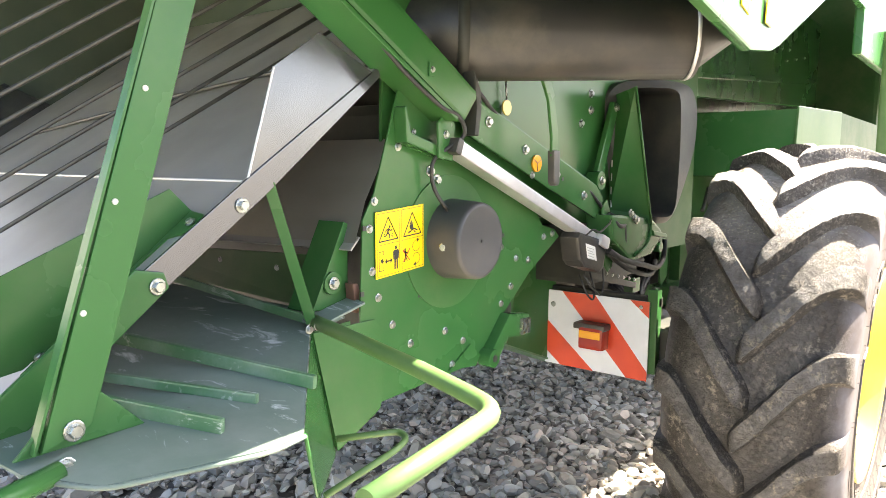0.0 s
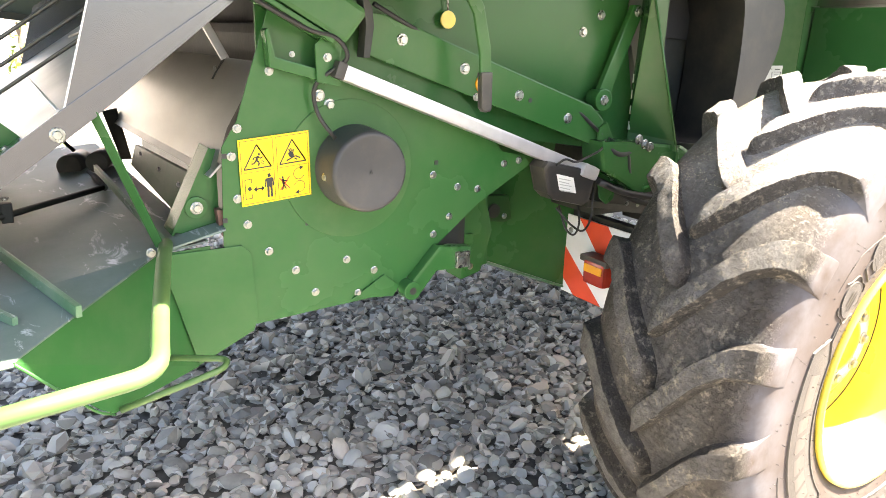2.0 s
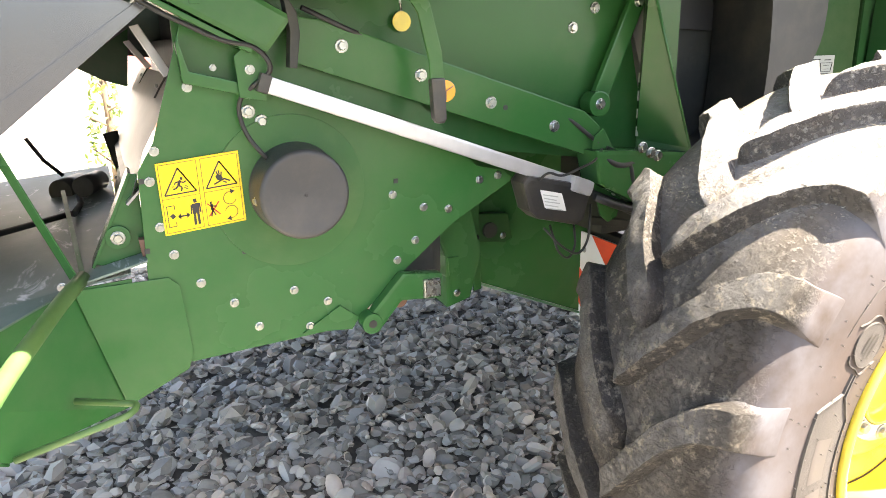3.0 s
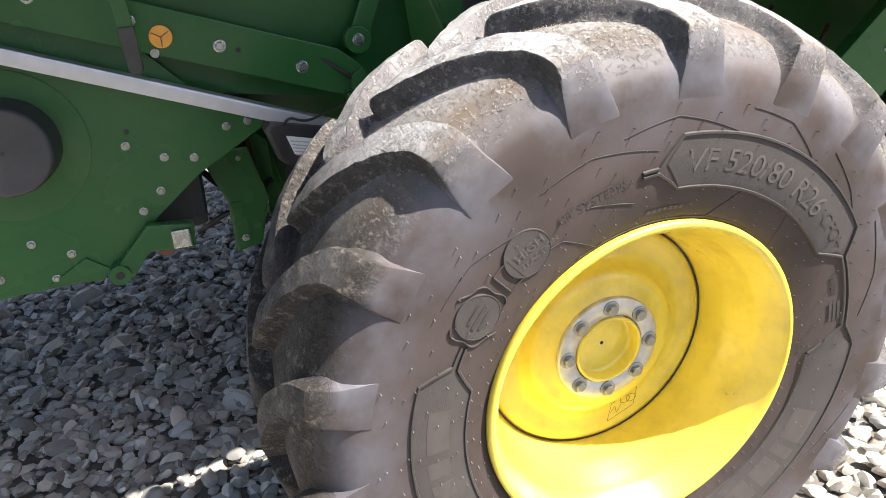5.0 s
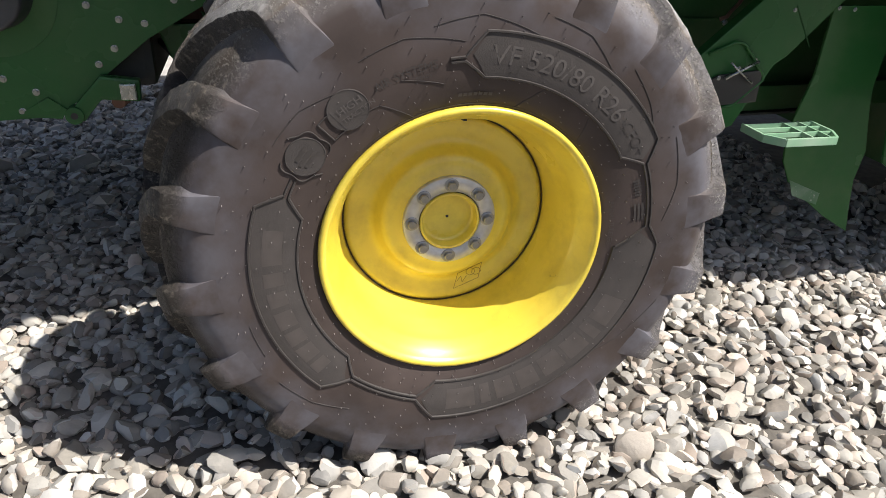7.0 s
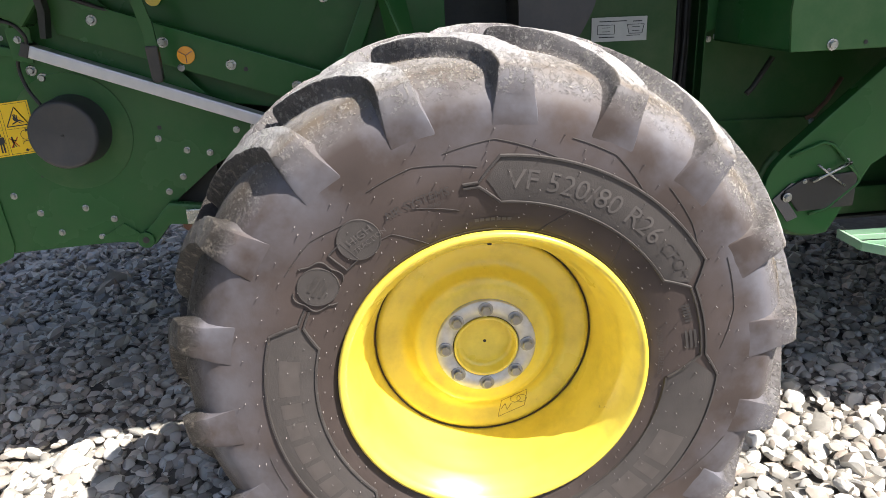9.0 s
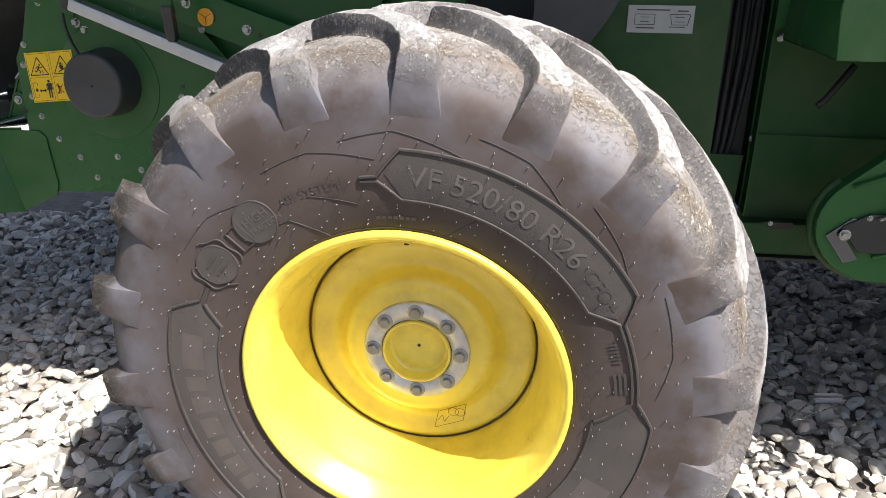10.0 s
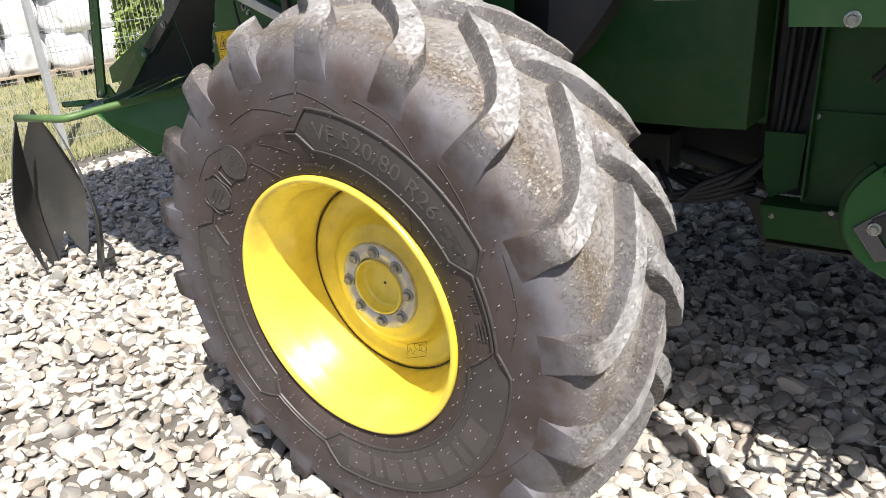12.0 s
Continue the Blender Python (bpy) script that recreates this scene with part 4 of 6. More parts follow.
# Under the body: machinery, and plain dark boxes added to block light and gaps.
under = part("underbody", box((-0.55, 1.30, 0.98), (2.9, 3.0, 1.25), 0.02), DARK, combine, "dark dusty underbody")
# Plain dark plate added to plug a see-through gap.
part("gap_plate", box((-1.05, 1.30, 1.09), (-0.551, 1.312, 1.45), 0.002), DARK, combine)
part("axle_filler", box((-0.25, 0.955, 0.93), (0.22, 1.32, 1.16), 0.02), DARK, combine, "plain dark filler box near the axle")
part("drive_filler", box((0.02, 1.30, 0.82), (0.70, 2.9, 1.02), 0.03), DARK, combine, "dark box standing in for machinery and blocking light")
part("drive_shaft", tube([(0.10, 1.25, 0.93), (0.75, 1.20, 0.80)], 0.03, 14), DARK, combine)
part("hydraulic_block", box((0.20, 1.10, 0.82), (0.45, 1.25, 0.95), 0.012), DARK, combine, "dark hydraulic valve block")
for k in range(5):
    part("hose", tube([(0.25 + 0.04 * k, 1.10, 0.86), (0.30 + 0.05 * k, 1.05, 0.80 - 0.015 * k), (0.55, 1.08, 0.74 + 0.015 * k), (0.72, 1.12, 0.80 + 0.02 * k)], 0.010, 8, 0.06), HOSE, combine)
# Roofs and upper wall added out of view to block the sun.
part("shade_roof", box((-1.45, 0.95, 2.55), (2.9, 3.3, 2.7), 0.02), GREEN_SHADED, combine, "green roof added to shade the body")
part("upper_shade_roof", box((-2.60, 0.23, 3.28), (6.5, 3.30, 3.34), 0.02), GREEN, combine, "green upper roof added to block the sun")
part("upper_shade_wall", box((0.91, 0.25, 1.91), (6.5, 0.29, 3.27), 0.01), GREEN, combine)
part("ladder_rail", box((1.50, 0.175, 0.95), (1.55, 0.252, 2.10), 0.012), GREEN_LIT_DUSTY, combine, "pale green upright ladder rail")
# Plain boxes added ahead of the side walls to stop light from the front.
front_light_block = part("front_light_block", box((2.45, 0.56, 0.35), (4.6, 3.2, 1.33), 0.03), GREEN_SHADED, combine, "plain green box added in front to block light")
part("front_light_block_upper", box((3.68, 0.56, 1.331), (6.4, 3.2, 3.27), 0.03), GREEN_SHADED, front_light_block)
part("body_far_wall", box((-0.6, 3.20, 1.2), (2.9, 3.26, 2.6), 0.01), GREEN_SHADED, combine)

# ---- box guard, inclined chute, step and belt guard ahead of the wheel ----
guard = part("box_guard", prism([(0.895, 0.488, 1.360), (1.92, 0.488, 1.366), (1.92, 0.488, 1.73), (0.905, 0.488, 1.69), (0.885, 0.488, 1.47)], (0, 0.010, 0), 0.003), GREEN_DUSTY, combine, "bright green square-edged guard box")
part("guard_flange", prism([(0.897, 0.498, 1.360), (1.92, 0.498, 1.366), (1.92, 0.99, 1.366), (0.897, 0.99, 1.360)], (0, 0, 0.005), 0), GREEN_SHADED, guard)
part("guard_end", prism([(0.893, 0.498, 1.366), (0.893, 0.98, 1.366), (0.908, 0.98, 1.68), (0.908, 0.498, 1.68)], (0.006, 0, 0), 0), GREEN, guard)
part("guard_top", prism([(0.905, 0.490, 1.690), (1.92, 0.490, 1.73), (1.92, 0.985, 1.80), (0.905, 0.985, 1.76)], (0, 0, 0.005), 0), GREEN, guard)
# Plate added beyond the guard to keep sun off the curved skirt.
part("guard_shade_plate", box((1.922, 0.492, 0.72), (3.60, 0.50, 1.73), 0.002), GREEN_SHADED, guard)
bolts(guard, [(1.010, 1.376), (1.198, 1.380), (1.40, 1.38)], 0.487, BOLT_BIG)
part("slot_hole", disc_y(1.105, 0.486, 1.379, 0.006, 0.003, 14, 0), BLACK_INK, guard)
part("latch_plate", prism([(1.395, 0.66, 1.335), (1.440, 0.66, 1.375), (1.475, 0.66, 1.335), (1.43, 0.66, 1.295)], (0, 0.02, 0), 0.003), STICKER, combine, "yellow latch label")
part("latch_ring", tube([(1.46, 0.66, 1.36), (1.52, 0.66, 1.36), (1.53, 0.66, 1.30), (1.49, 0.66, 1.285)], 0.005, 8, 0.02), ZINC, combine)
part("tension_rod", tube([(1.345, 0.95, 1.22), (1.30, 0.95, 1.14), (1.275, 0.95, 1.115), (1.262, 0.95, 1.095), (1.235, 0.95, 1.085)], 0.008, 8), RUST, combine)
part("bolt", BOLT, None, combine, "", pose(1.25, 0.94, 1.075))
part("inner_rod", tube([(1.09, 0.95, 1.30), (1.03, 0.95, 1.20), (1.01, 0.95, 1.18)], 0.010, 8, 0.01), DARK, combine)
step = empty("step", combine, Matrix.Translation((1.24, 0.55, 0.735)))
tagged(step, "pale green open-grid boarding step")
rim_pts = [(0.025, 0.17, 0.0), (0.025, 0.04, 0.0), (0.075, -0.02, 0.0), (0.285, -0.02, 0.0), (0.320, 0.05, 0.0), (0.320, 0.17, 0.0)]
for a, b in zip(rim_pts, rim_pts[1:]):
    part("rim_bar", bar(a, b, 0.010, 0.030, (0, 0, 1), 0.003), STEP_PAINT, step)
for y in (0.05, 0.11, 0.16):
    part("tread_bar", bar((0.03, y, 0.004), (0.317, y, 0.004), 0.007, 0.018, (0, 0, 1), 0.002), STEP_PAINT, step)
for x in (0.19, 0.26):
    part("tread_bar", bar((x, -0.012, 0.006), (x, 0.17, 0.006), 0.007, 0.018, (0, 0, 1), 0.002), STEP_PAINT, step)
curved = part("curved_skirt", prism([(1.60, 0.80, 1.158), (1.595, 0.80, 0.902), (1.540, 0.80, 0.675), (1.560, 0.80, 0.55), (1.61, 0.80, 0.46), (1.687, 0.80, 0.392), (1.83, 0.80, 0.29), (1.976, 0.80, 0.206), (1.950, 0.80, 0.33), (1.93, 0.80, 0.45), (1.945, 0.80, 0.579), (1.90, 0.80, 0.75), (1.881, 0.80, 0.847), (1.90, 0.80, 1.16)], (0, 0.012, 0), 0.004), GREEN, combine, "green curved sheet skirt")
bolts(curved, [(1.62, 1.15), (1.69, 1.145)], 0.799, BOLT_SMALL)
part("film_strip", prism([(1.609, 0.797, 0.470), (1.775, 0.797, 0.402), (1.772, 0.797, 0.350), (1.640, 0.797, 0.400)], (0, 0.002, 0), 0), RIB_PAINT, curved)
part("curved_skirt", prism([(2.02, 0.80, 0.66), (2.10, 0.80, 0.95), (2.5, 0.80, 1.1), (2.5, 0.80, 0.45), (2.2, 0.80, 0.42), (2.05, 0.80, 0.52)], (0, 0.012, 0), 0.004), GREEN, combine, "green curved sheet skirt")

belt = part("belt_guard", prism([(1.20 + 0.188 * math.cos(radians(a)), 0.76, 0.885 + 0.165 * math.sin(radians(a))) for a in range(135, 291, 10)] + [(1.37, 0.76, 0.955), (1.415, 0.76, 0.985), (1.66, 0.76, 1.245), (1.62, 0.76, 1.365), (1.44, 0.76, 1.345)], (0, 0.05, 0), 0.006), GREEN, combine, "green inclined belt guard with rounded end")
part("guard_rim", tube([(1.20 + 0.192 * math.cos(radians(a)), 0.80, 0.885 + 0.170 * math.sin(radians(a))) for a in range(135, 291, 10)], 0.012, 8), GREEN_SHADED, belt)
part("guard_lip", tube([(1.085, 0.752, 1.000), (1.187, 0.750, 1.043), (1.225, 0.750, 1.034), (1.32, 0.750, 0.927), (1.331, 0.750, 0.905), (1.226, 0.750, 0.813), (1.17, 0.751, 0.80)], 0.006, 8, 0.015), GREEN, belt)
part("spring_pin", tube([(1.17, 0.733, 0.973), (1.215, 0.733, 0.938), (1.273, 0.733, 0.896)], 0.004, 8), ZINC, belt)
part("seam", bar((1.405, 0.7585, 1.165), (1.50, 0.7585, 1.02), 0.004, 0.002, (0, -1, 0), 0), GREEN_SHADED, belt)
part("spring_pin", tube([(1.16, 0.735, 0.915), (1.285, 0.735, 0.975)], 0.006, 8), ZINC, belt)
bolts(belt, [(1.285, 0.975), (1.225, 0.945), (1.40, 1.15)], 0.758, BOLT_SMALL)
part("bracket", prism([(1.040, 0.752, 0.855), (1.100, 0.752, 0.910), (1.13, 0.752, 0.905), (1.095, 0.752, 0.845), (1.135, 0.752, 0.79), (1.10, 0.752, 0.775)], (0, 0.008, 0), 0.002), GALV, belt, "bare steel bracket plate")
part("cover", prism([(1.075, 0.746, 0.885), (1.14, 0.746, 0.925), (1.32, 0.746, 0.94), (1.32, 0.746, 0.82), (1.13, 0.746, 0.81)], (0, 0.012, 0), 0.006), PLASTIC, belt, "black bearing cover")
part("bolt", BOLT_BIG, None, belt, "", pose(1.086, 0.745, 0.863))
part("bolt", BOLT_SMALL, None, belt, "", pose(1.14, 0.745, 0.915))
part("wire_hook", tube([(1.36, 1.26, 0.05), (1.24, 1.17, 0.045), (1.165, 1.09, 0.04), (1.160, 1.06, 0.045), (1.20, 1.065, 0.05), (1.29, 1.13, 0.06), (1.38, 1.20, 0.06)], 0.004, 8, 0.015), ZINC, combine, "thin bent steel wire hook")
for k in range(2):
    part("hook_bar", bar((1.27 + 0.01 * k, 1.19 + 0.035 * k, 0.058), (1.37 + 0.01 * k, 1.20 + 0.035 * k, 0.062), 0.016, 0.012), ALU, combine)

# ---- rear warning board ----
board = part("warning_board", box((-0.172, 0.727, 0.572), (-0.166, 1.180, 0.884), 0.0015), WHITE_REFLECT, combine, "red and white striped warning board with a lamp")


def stripe(points):
    return prism([(-0.1735, y, z) for y, z in points], (0.001, 0, 0), 0)


B0, B1, Z0, Z1 = 0.727, 1.180, 0.572, 0.884
# Stripes fall to the right as seen from behind (towards smaller y).
for s in ([(B1, Z0 + 0.19), (B1, Z0 + 0.06), (B1 - 0.075, Z0), (B1 - 0.225, Z0)],
          [(B1 - 0.075, Z1), (B1 - 0.225, Z1), (B0, Z0 + 0.035), (B0, Z0), (B0 + 0.085, Z0)],
          [(B0 + 0.08, Z1), (B0, Z1), (B0, Z1 - 0.065)]):
    part("red_stripe", stripe(s), RED_REFLECT, board, "red reflective stripe")
lamp = part("tail_lamp", box((-0.245, 0.885, 0.675), (-0.180, 0.990, 0.765), 0.014), RED_LENS, board, "red and amber tail lamp")
part("lamp_hood", box((-0.243, 0.880, 0.752), (-0.176, 1.015, 0.778), 0.010), PLASTIC, board)
part("amber_lens", box((-0.2475, 0.895, 0.720), (-0.24, 0.985, 0.750), 0.003), ORANGE, board, "amber indicator lens")
part("bolt", BOLT, None, board, "", pose(-0.174, 1.145, 0.825, 0, 0, -90))
part("bolt", BOLT_SMALL, None, board, "", pose(-0.174, 0.76, 0.86, 0, 0, -90))
part("board_carrier", box((-0.162, 0.70, 0.60), (-0.12, 0.74, 0.93), 0.004), GREEN, board)
part("board_carrier", box((-0.150, 0.70, 0.86), (-0.11, 1.20, 0.90), 0.004), DARK, board)
# Rear cross panel under the body, seen beside the board.
rear_panel = part("rear_cross_panel", prism([(-0.62, 1.28, 0.765), (-0.13, 1.16, 0.575), (-0.13, 1.16, 1.18), (-0.62, 1.28, 1.22)], (0.01, 0.02, 0), 0.003), GREEN, combine, "dark green lower cross panel")
part("cross_flange", prism([(-0.62, 1.275, 0.765), (-0.13, 1.155, 0.575), (-0.13, 1.20, 0.565), (-0.62, 1.32, 0.755)], (0, 0, -0.008), 0), RIB_PAINT, rear_panel)
bracket = part("hinge_bracket", side_plate([(-0.582, 0.989), (-0.456, 0.978), (-0.438, 0.891), (-0.470, 0.880), (-0.565, 0.894)], 1.180, 1.215, 0.006), GREEN_SHADED, combine, "green hinge bracket")
part("hinge_boss", disc_y(-0.525, 1.170, 0.930, 0.026, 0.02, 24, 0.004), DARK, bracket)
part("bolt", BOLT, None, bracket, "", pose(-0.475, 1.179, 0.905))
part("support_leg", prism([(-0.80, 1.05, 1.06), (-0.66, 1.05, 1.06), (-0.62, 1.05, 0.90), (-0.66, 1.05, 0.76), (-0.74, 1.05, 0.74), (-0.74, 1.05, 0.90)], (0, 0.10, 0), 0.008), GREEN, combine, "green lower support leg")
part("leg_plate", prism([(-0.735, 1.046, 0.90), (-0.70, 1.046, 0.90), (-0.69, 1.046, 0.78), (-0.725, 1.046, 0.77)], (0, 0.006, 0), 0.001), GREEN, combine)
part("bolt", BOLT, None, combine, "", pose(-0.708, 1.045, 0.785))
part("bolt", BOLT_SMALL, None, combine, "", pose(-0.69, 1.048, 1.03))
part("rusty_stub", tube([(-0.93, 0.95, 0.83), (-0.90, 1.10, 0.83)], 0.022, 18), RUST, combine, "worn brown steel stub")
hitch = part("pin_bracket", prism([(-1.060, 0.85, 0.815), (-1.020, 0.85, 0.795), (-0.960, 0.85, 0.865), (-0.845, 0.85, 0.855), (-0.840, 0.85, 0.925), (-0.955, 0.85, 0.940), (-1.040, 0.85, 0.850)], (0, 0.04, 0), 0.010), GREEN, combine, "green pin bracket with bright end")
part("pin_boss", disc_y(-1.045, 0.842, 0.818, 0.028, 0.045, 24, 0.004), GREEN, hitch)
part("pin_hole", disc_y(-1.045, 0.8405, 0.818, 0.011, 0.002, 20, 0), BLACK_INK, hitch)
part("end_plate", box((-0.900, 0.838, 0.866), (-0.852, 0.850, 0.916), 0.004), ZINC, hitch, "bright zinc end plate")
part("bolt", BOLT, None, hitch, "", pose(-0.880, 0.845, 0.892))
part("tab_plate", prism([(-1.22, 0.878, 0.812), (-1.12, 0.878, 0.87), (-1.07, 0.878, 0.83), (-1.09, 0.878, 0.80)], (0, 0.006, 0), 0.001), GREEN, combine)
part("inner_rib", side_plate([(-0.645, 1.100), (-0.594, 1.050), (-0.585, 0.756), (-0.612, 0.752), (-0.622, 0.98)], 1.12, 1.13, 0.003), GREEN, combine)
part("inner_rib", side_plate([(-0.652, 1.090), (-0.640, 1.085), (-0.618, 0.96), (-0.610, 0.78), (-0.618, 0.78), (-0.630, 0.95)], 1.112, 1.119, 0.002), GREEN, combine)
part("brown_shield", mesh_of("brown_shield", [(-0.735, 1.13, 1.10), (-0.712, 1.13, 1.05), (-0.690, 1.13, 0.99), (-0.650, 1.13, 0.935), (-0.64, 1.16, 1.10), (-0.64, 1.16, 1.05), (-0.635, 1.16, 0.99), (-0.63, 1.16, 0.94)], [(0, 1, 5, 4), (1, 2, 6, 5), (2, 3, 7, 6)], RUST, True), None, combine)
part("small_cylinder", tube([(-0.752, 1.52, 0.882), (-0.744, 1.52, 0.832)], 0.014, 12), ALU, combine, "small bright hydraulic cylinder")
part("valve_tag", box((-0.685, 1.108, 0.835), (-0.655, 1.112, 0.880), 0.001), BLUE_TAG, combine, "small blue printed tag")
for k in range(5):
    part("bolt", BOLT_SMALL, None, combine, "", pose(-0.64 + 0.012 * (k % 2), 1.108, 0.80 + 0.022 * k, 0, 30 * k, 0))
part("hose", tube([(-0.80, 1.10, 1.00), (-0.74, 1.08, 0.93), (-0.66, 1.09, 0.91), (-0.60, 1.12, 0.93)], 0.010, 8, 0.03), HOSE, combine)
part("hose", tube([(-0.84, 1.12, 0.80), (-0.74, 1.10, 0.86), (-0.66, 1.11, 0.83), (-0.60, 1.14, 0.80)], 0.008, 8, 0.03), HOSE, combine)
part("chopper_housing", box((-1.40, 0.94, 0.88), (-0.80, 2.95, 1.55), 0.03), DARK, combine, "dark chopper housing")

# ---- straw hood, deflector sheet, rods ----
YF = 2.62
sheet = part("deflector_sheet", prism([(-1.892, 0.892, 1.345), (-1.500, 0.892, 1.620), (-1.500, 0.96, 1.620), (-1.02, 0.96, 1.957), (-1.02, YF, 1.957), (-1.892, YF, 1.345)], (-0.004, 0, 0.005), 0), GALV_MATT, combine, "galvanised straw deflector sheet")
part("sheet_lower", prism([(-1.892, 0.892, 1.345), (-1.892, YF, 1.345), (-2.34, YF, 0.985), (-2.34, 0.892, 0.985)], (-0.004, 0, 0.005), 0), GALV_MATT, sheet)
part("sheet_fold", tube([(-1.896, 0.895, 1.351), (-1.896, YF, 1.351)], 0.003, 8), ALU, sheet, "bright folded sheet edge")
part("guide_wire", tube([(-1.72, 2.35, 1.480), (-1.60, 1.75, 1.575), (-1.50, 1.30, 1.640), (-1.47, 1.05, 1.66)], 0.006, 8, 0.2), ROD, sheet)
side = part("deflector_side_plate", side_plate([(-1.688, 1.677), (-1.519, 1.607), (-1.887, 1.350), (-1.816, 1.589)], 0.888, 0.892, 0), GALV, combine, "bright galvanised side plate")
part("edge_fold", bar((-1.815, 0.889, 1.589), (-1.886, 0.889, 1.352), 0.004, 0.004, (0, 1, 0), 0.001), ALU, side)
strip = part("edge_strip", prism([(-1.505, 0.884, 1.622), (-1.887, 0.884, 1.357), (-2.130, 0.884, 1.180), (-2.100, 0.884, 1.135), (-1.840, 0.884, 1.325), (-1.50, 0.884, 1.60)], (0, 0.006, 0), 0.001), GALV, combine, "galvanised edge strip")
part("bolt", BOLT_BIG, None, strip, "", pose(-1.904, 0.883, 1.302))
part("strut", bar((-1.830, 0.892, 1.346), (-1.715, 0.892, 1.027), 0.004, 0.024, (-0.75, 0.66, 0), 0.001), GREEN, combine, "narrow flat green strut")
armlet = part("hinge_arm", prism([(-2.085, 0.872, 1.185), (-2.075, 0.872, 1.155), (-2.40, 0.872, 0.895), (-2.47, 0.872, 0.935), (-2.14, 0.872, 1.195)], (0, 0.012, 0), 0.004), GREEN, combine, "green hinge arm")
part("bolt", BOLT_BIG, None, armlet, "", pose(-2.100, 0.871, 1.160))
for k in range(3):
    part("slot_hole", disc_y(-2.345 - 0.022 * k, 0.8705, 0.945 - 0.012 * k, 0.006, 0.003, 14, 0), BLACK_INK, armlet)
tri_plate = part("gusset_plate", prism([(-2.017, 0.960, 1.335), (-1.955, 0.960, 1.275), (-2.30, 0.960, 1.03), (-2.62, 0.960, 0.98), (-2.62, 0.960, 1.06)], (0, 0.006, 0), 0.001), GREEN, combine, "green triangular gusset plate")
flange_xy = [(-1.972, 0.955), (-1.977, 0.905), (-2.003, 0.893), (-2.024, 0.910), (-2.034, 0.940), (-2.10, 0.945), (-2.215, 0.950), (-2.240, 0.925), (-2.265, 0.910), (-2.300, 0.935), (-2.305, 0.956)]
part("gusset_flange", prism([(x, y, 1.352 + 0.8036 * (x + 1.892)) for x, y in flange_xy], (-0.0025, 0, 0.0031), 0.001), GREEN, tri_plate, "folded green flange bolted to the sheet")
for x, y in ((-1.999, 0.915), (-2.275, 0.944)):
    part("bolt", BOLT, None, tri_plate, "", pose(x - 0.003, y, 1.357 + 0.8036 * (x + 1.892), -90, -38.8, 0))
for k in range(4):
    part("slot_hole", box((-2.256 + 0.006 * k, 0.918 + 0.004 * k, 1.066 + 0.0048 * k), (-2.250 + 0.006 * k, 0.924 + 0.004 * k, 1.0705 + 0.0048 * k), 0), BLACK_INK, tri_plate)
part("hood_far_wall", prism([(-2.75, 2.70, 1.98), (-2.10, 2.70, 1.66), (-1.85, 2.70, 1.53), (-1.00, 2.70, 1.45), (-1.00, 2.70, 2.6), (-2.75, 2.70, 2.6)], (0, 0.02, 0), 0.002), HOOD_INSIDE, combine, "dark green far wall of the straw hood")
part("hood_roof", prism([(-1.00, 0.86, 2.48), (-2.75, 0.86, 2.30), (-2.75, 2.75, 2.30), (-1.00, 2.75, 2.48)], (0, 0, 0.02), 0), HOOD_INSIDE, combine, "green straw hood roof")
part("hood_rear_rim", bar((-2.72, 0.85, 2.18), (-2.72, 2.72, 2.22), 0.05, 0.16), GREEN, combine, "green hood rim")
part("hood_inner_wall", prism([(-1.00, 0.95, 1.60), (-1.00, 2.70, 1.60), (-1.00, 2.70, 2.45), (-1.00, 0.95, 2.45)], (0.02, 0, 0), 0), HOOD_INSIDE, combine)
part("hood_rod_rail", bar((-1.98, 2.66, 1.56), (-1.30, 2.66, 1.48), 0.02, 0.03), DARK, combine)
rack = empty("rod_rack", combine, Matrix.Translation((-1.9, 1.2, 1.42)))
tagged(rack, "row of dark steel straw guide rods")
for k in range(13):
    ends = [(x, 1.291 - 0.028 * k - 0.465 * (x + 1.9), 1.422 + 0.062 * k + 0.728 * (x + 1.9)) for x in (-2.50, -2.3, -1.9, -1.40)]
    part("rod", tube(ends, 0.0050, 8), ROD, rack, "", Matrix.Translation((1.9, -1.2, -1.42)))
part("deflector_side_plate", side_plate([(-1.688, 1.677), (-1.519, 1.607), (-1.887, 1.350), (-1.816, 1.589)], YF, YF + 0.004, 0), GALV, combine, "galvanised far side plate")

# Transverse plates inside the outlet.
part("outlet_plate", mesh_of("outlet_plate", [(-1.575, 0.895, 1.200), (-1.540, 0.895, 1.30), (-1.470, 0.895, 1.42), (-1.445, 0.895, 1.455), (-1.590, 2.55, 1.165), (-1.545, 2.55, 1.28), (-1.480, 2.55, 1.41), (-1.455, 2.55, 1.445)],
     [(0, 1, 5, 4), (1, 2, 6, 5), (2, 3, 7, 6)], STEEL_DULL, True), None, combine, "dull curved steel outlet plate")
part("outlet_lip", prism([(-1.590, 0.895, 1.185), (-1.560, 0.895, 1.215), (-1.575, 2.50, 1.180), (-1.605, 2.50, 1.150)], (0.004, 0, -0.003), 0), GALV_MATT, combine)
# Dark sheet standing in for the shaded hollow above the outlet plate.
part("outlet_dark_sheet", prism([(-1.36, 0.93, 1.30), (-1.36, 2.65, 1.30), (-1.36, 2.65, 1.69), (-1.36, 0.93, 1.69)], (0.01, 0, 0), 0), DARK, combine)
part("far_bracket", prism([(-1.72, 2.60, 1.45), (-1.49, 2.60, 1.60), (-1.52, 2.60, 1.36), (-1.61, 2.60, 1.39)], (0, 0.006, 0), 0), GREEN, combine)
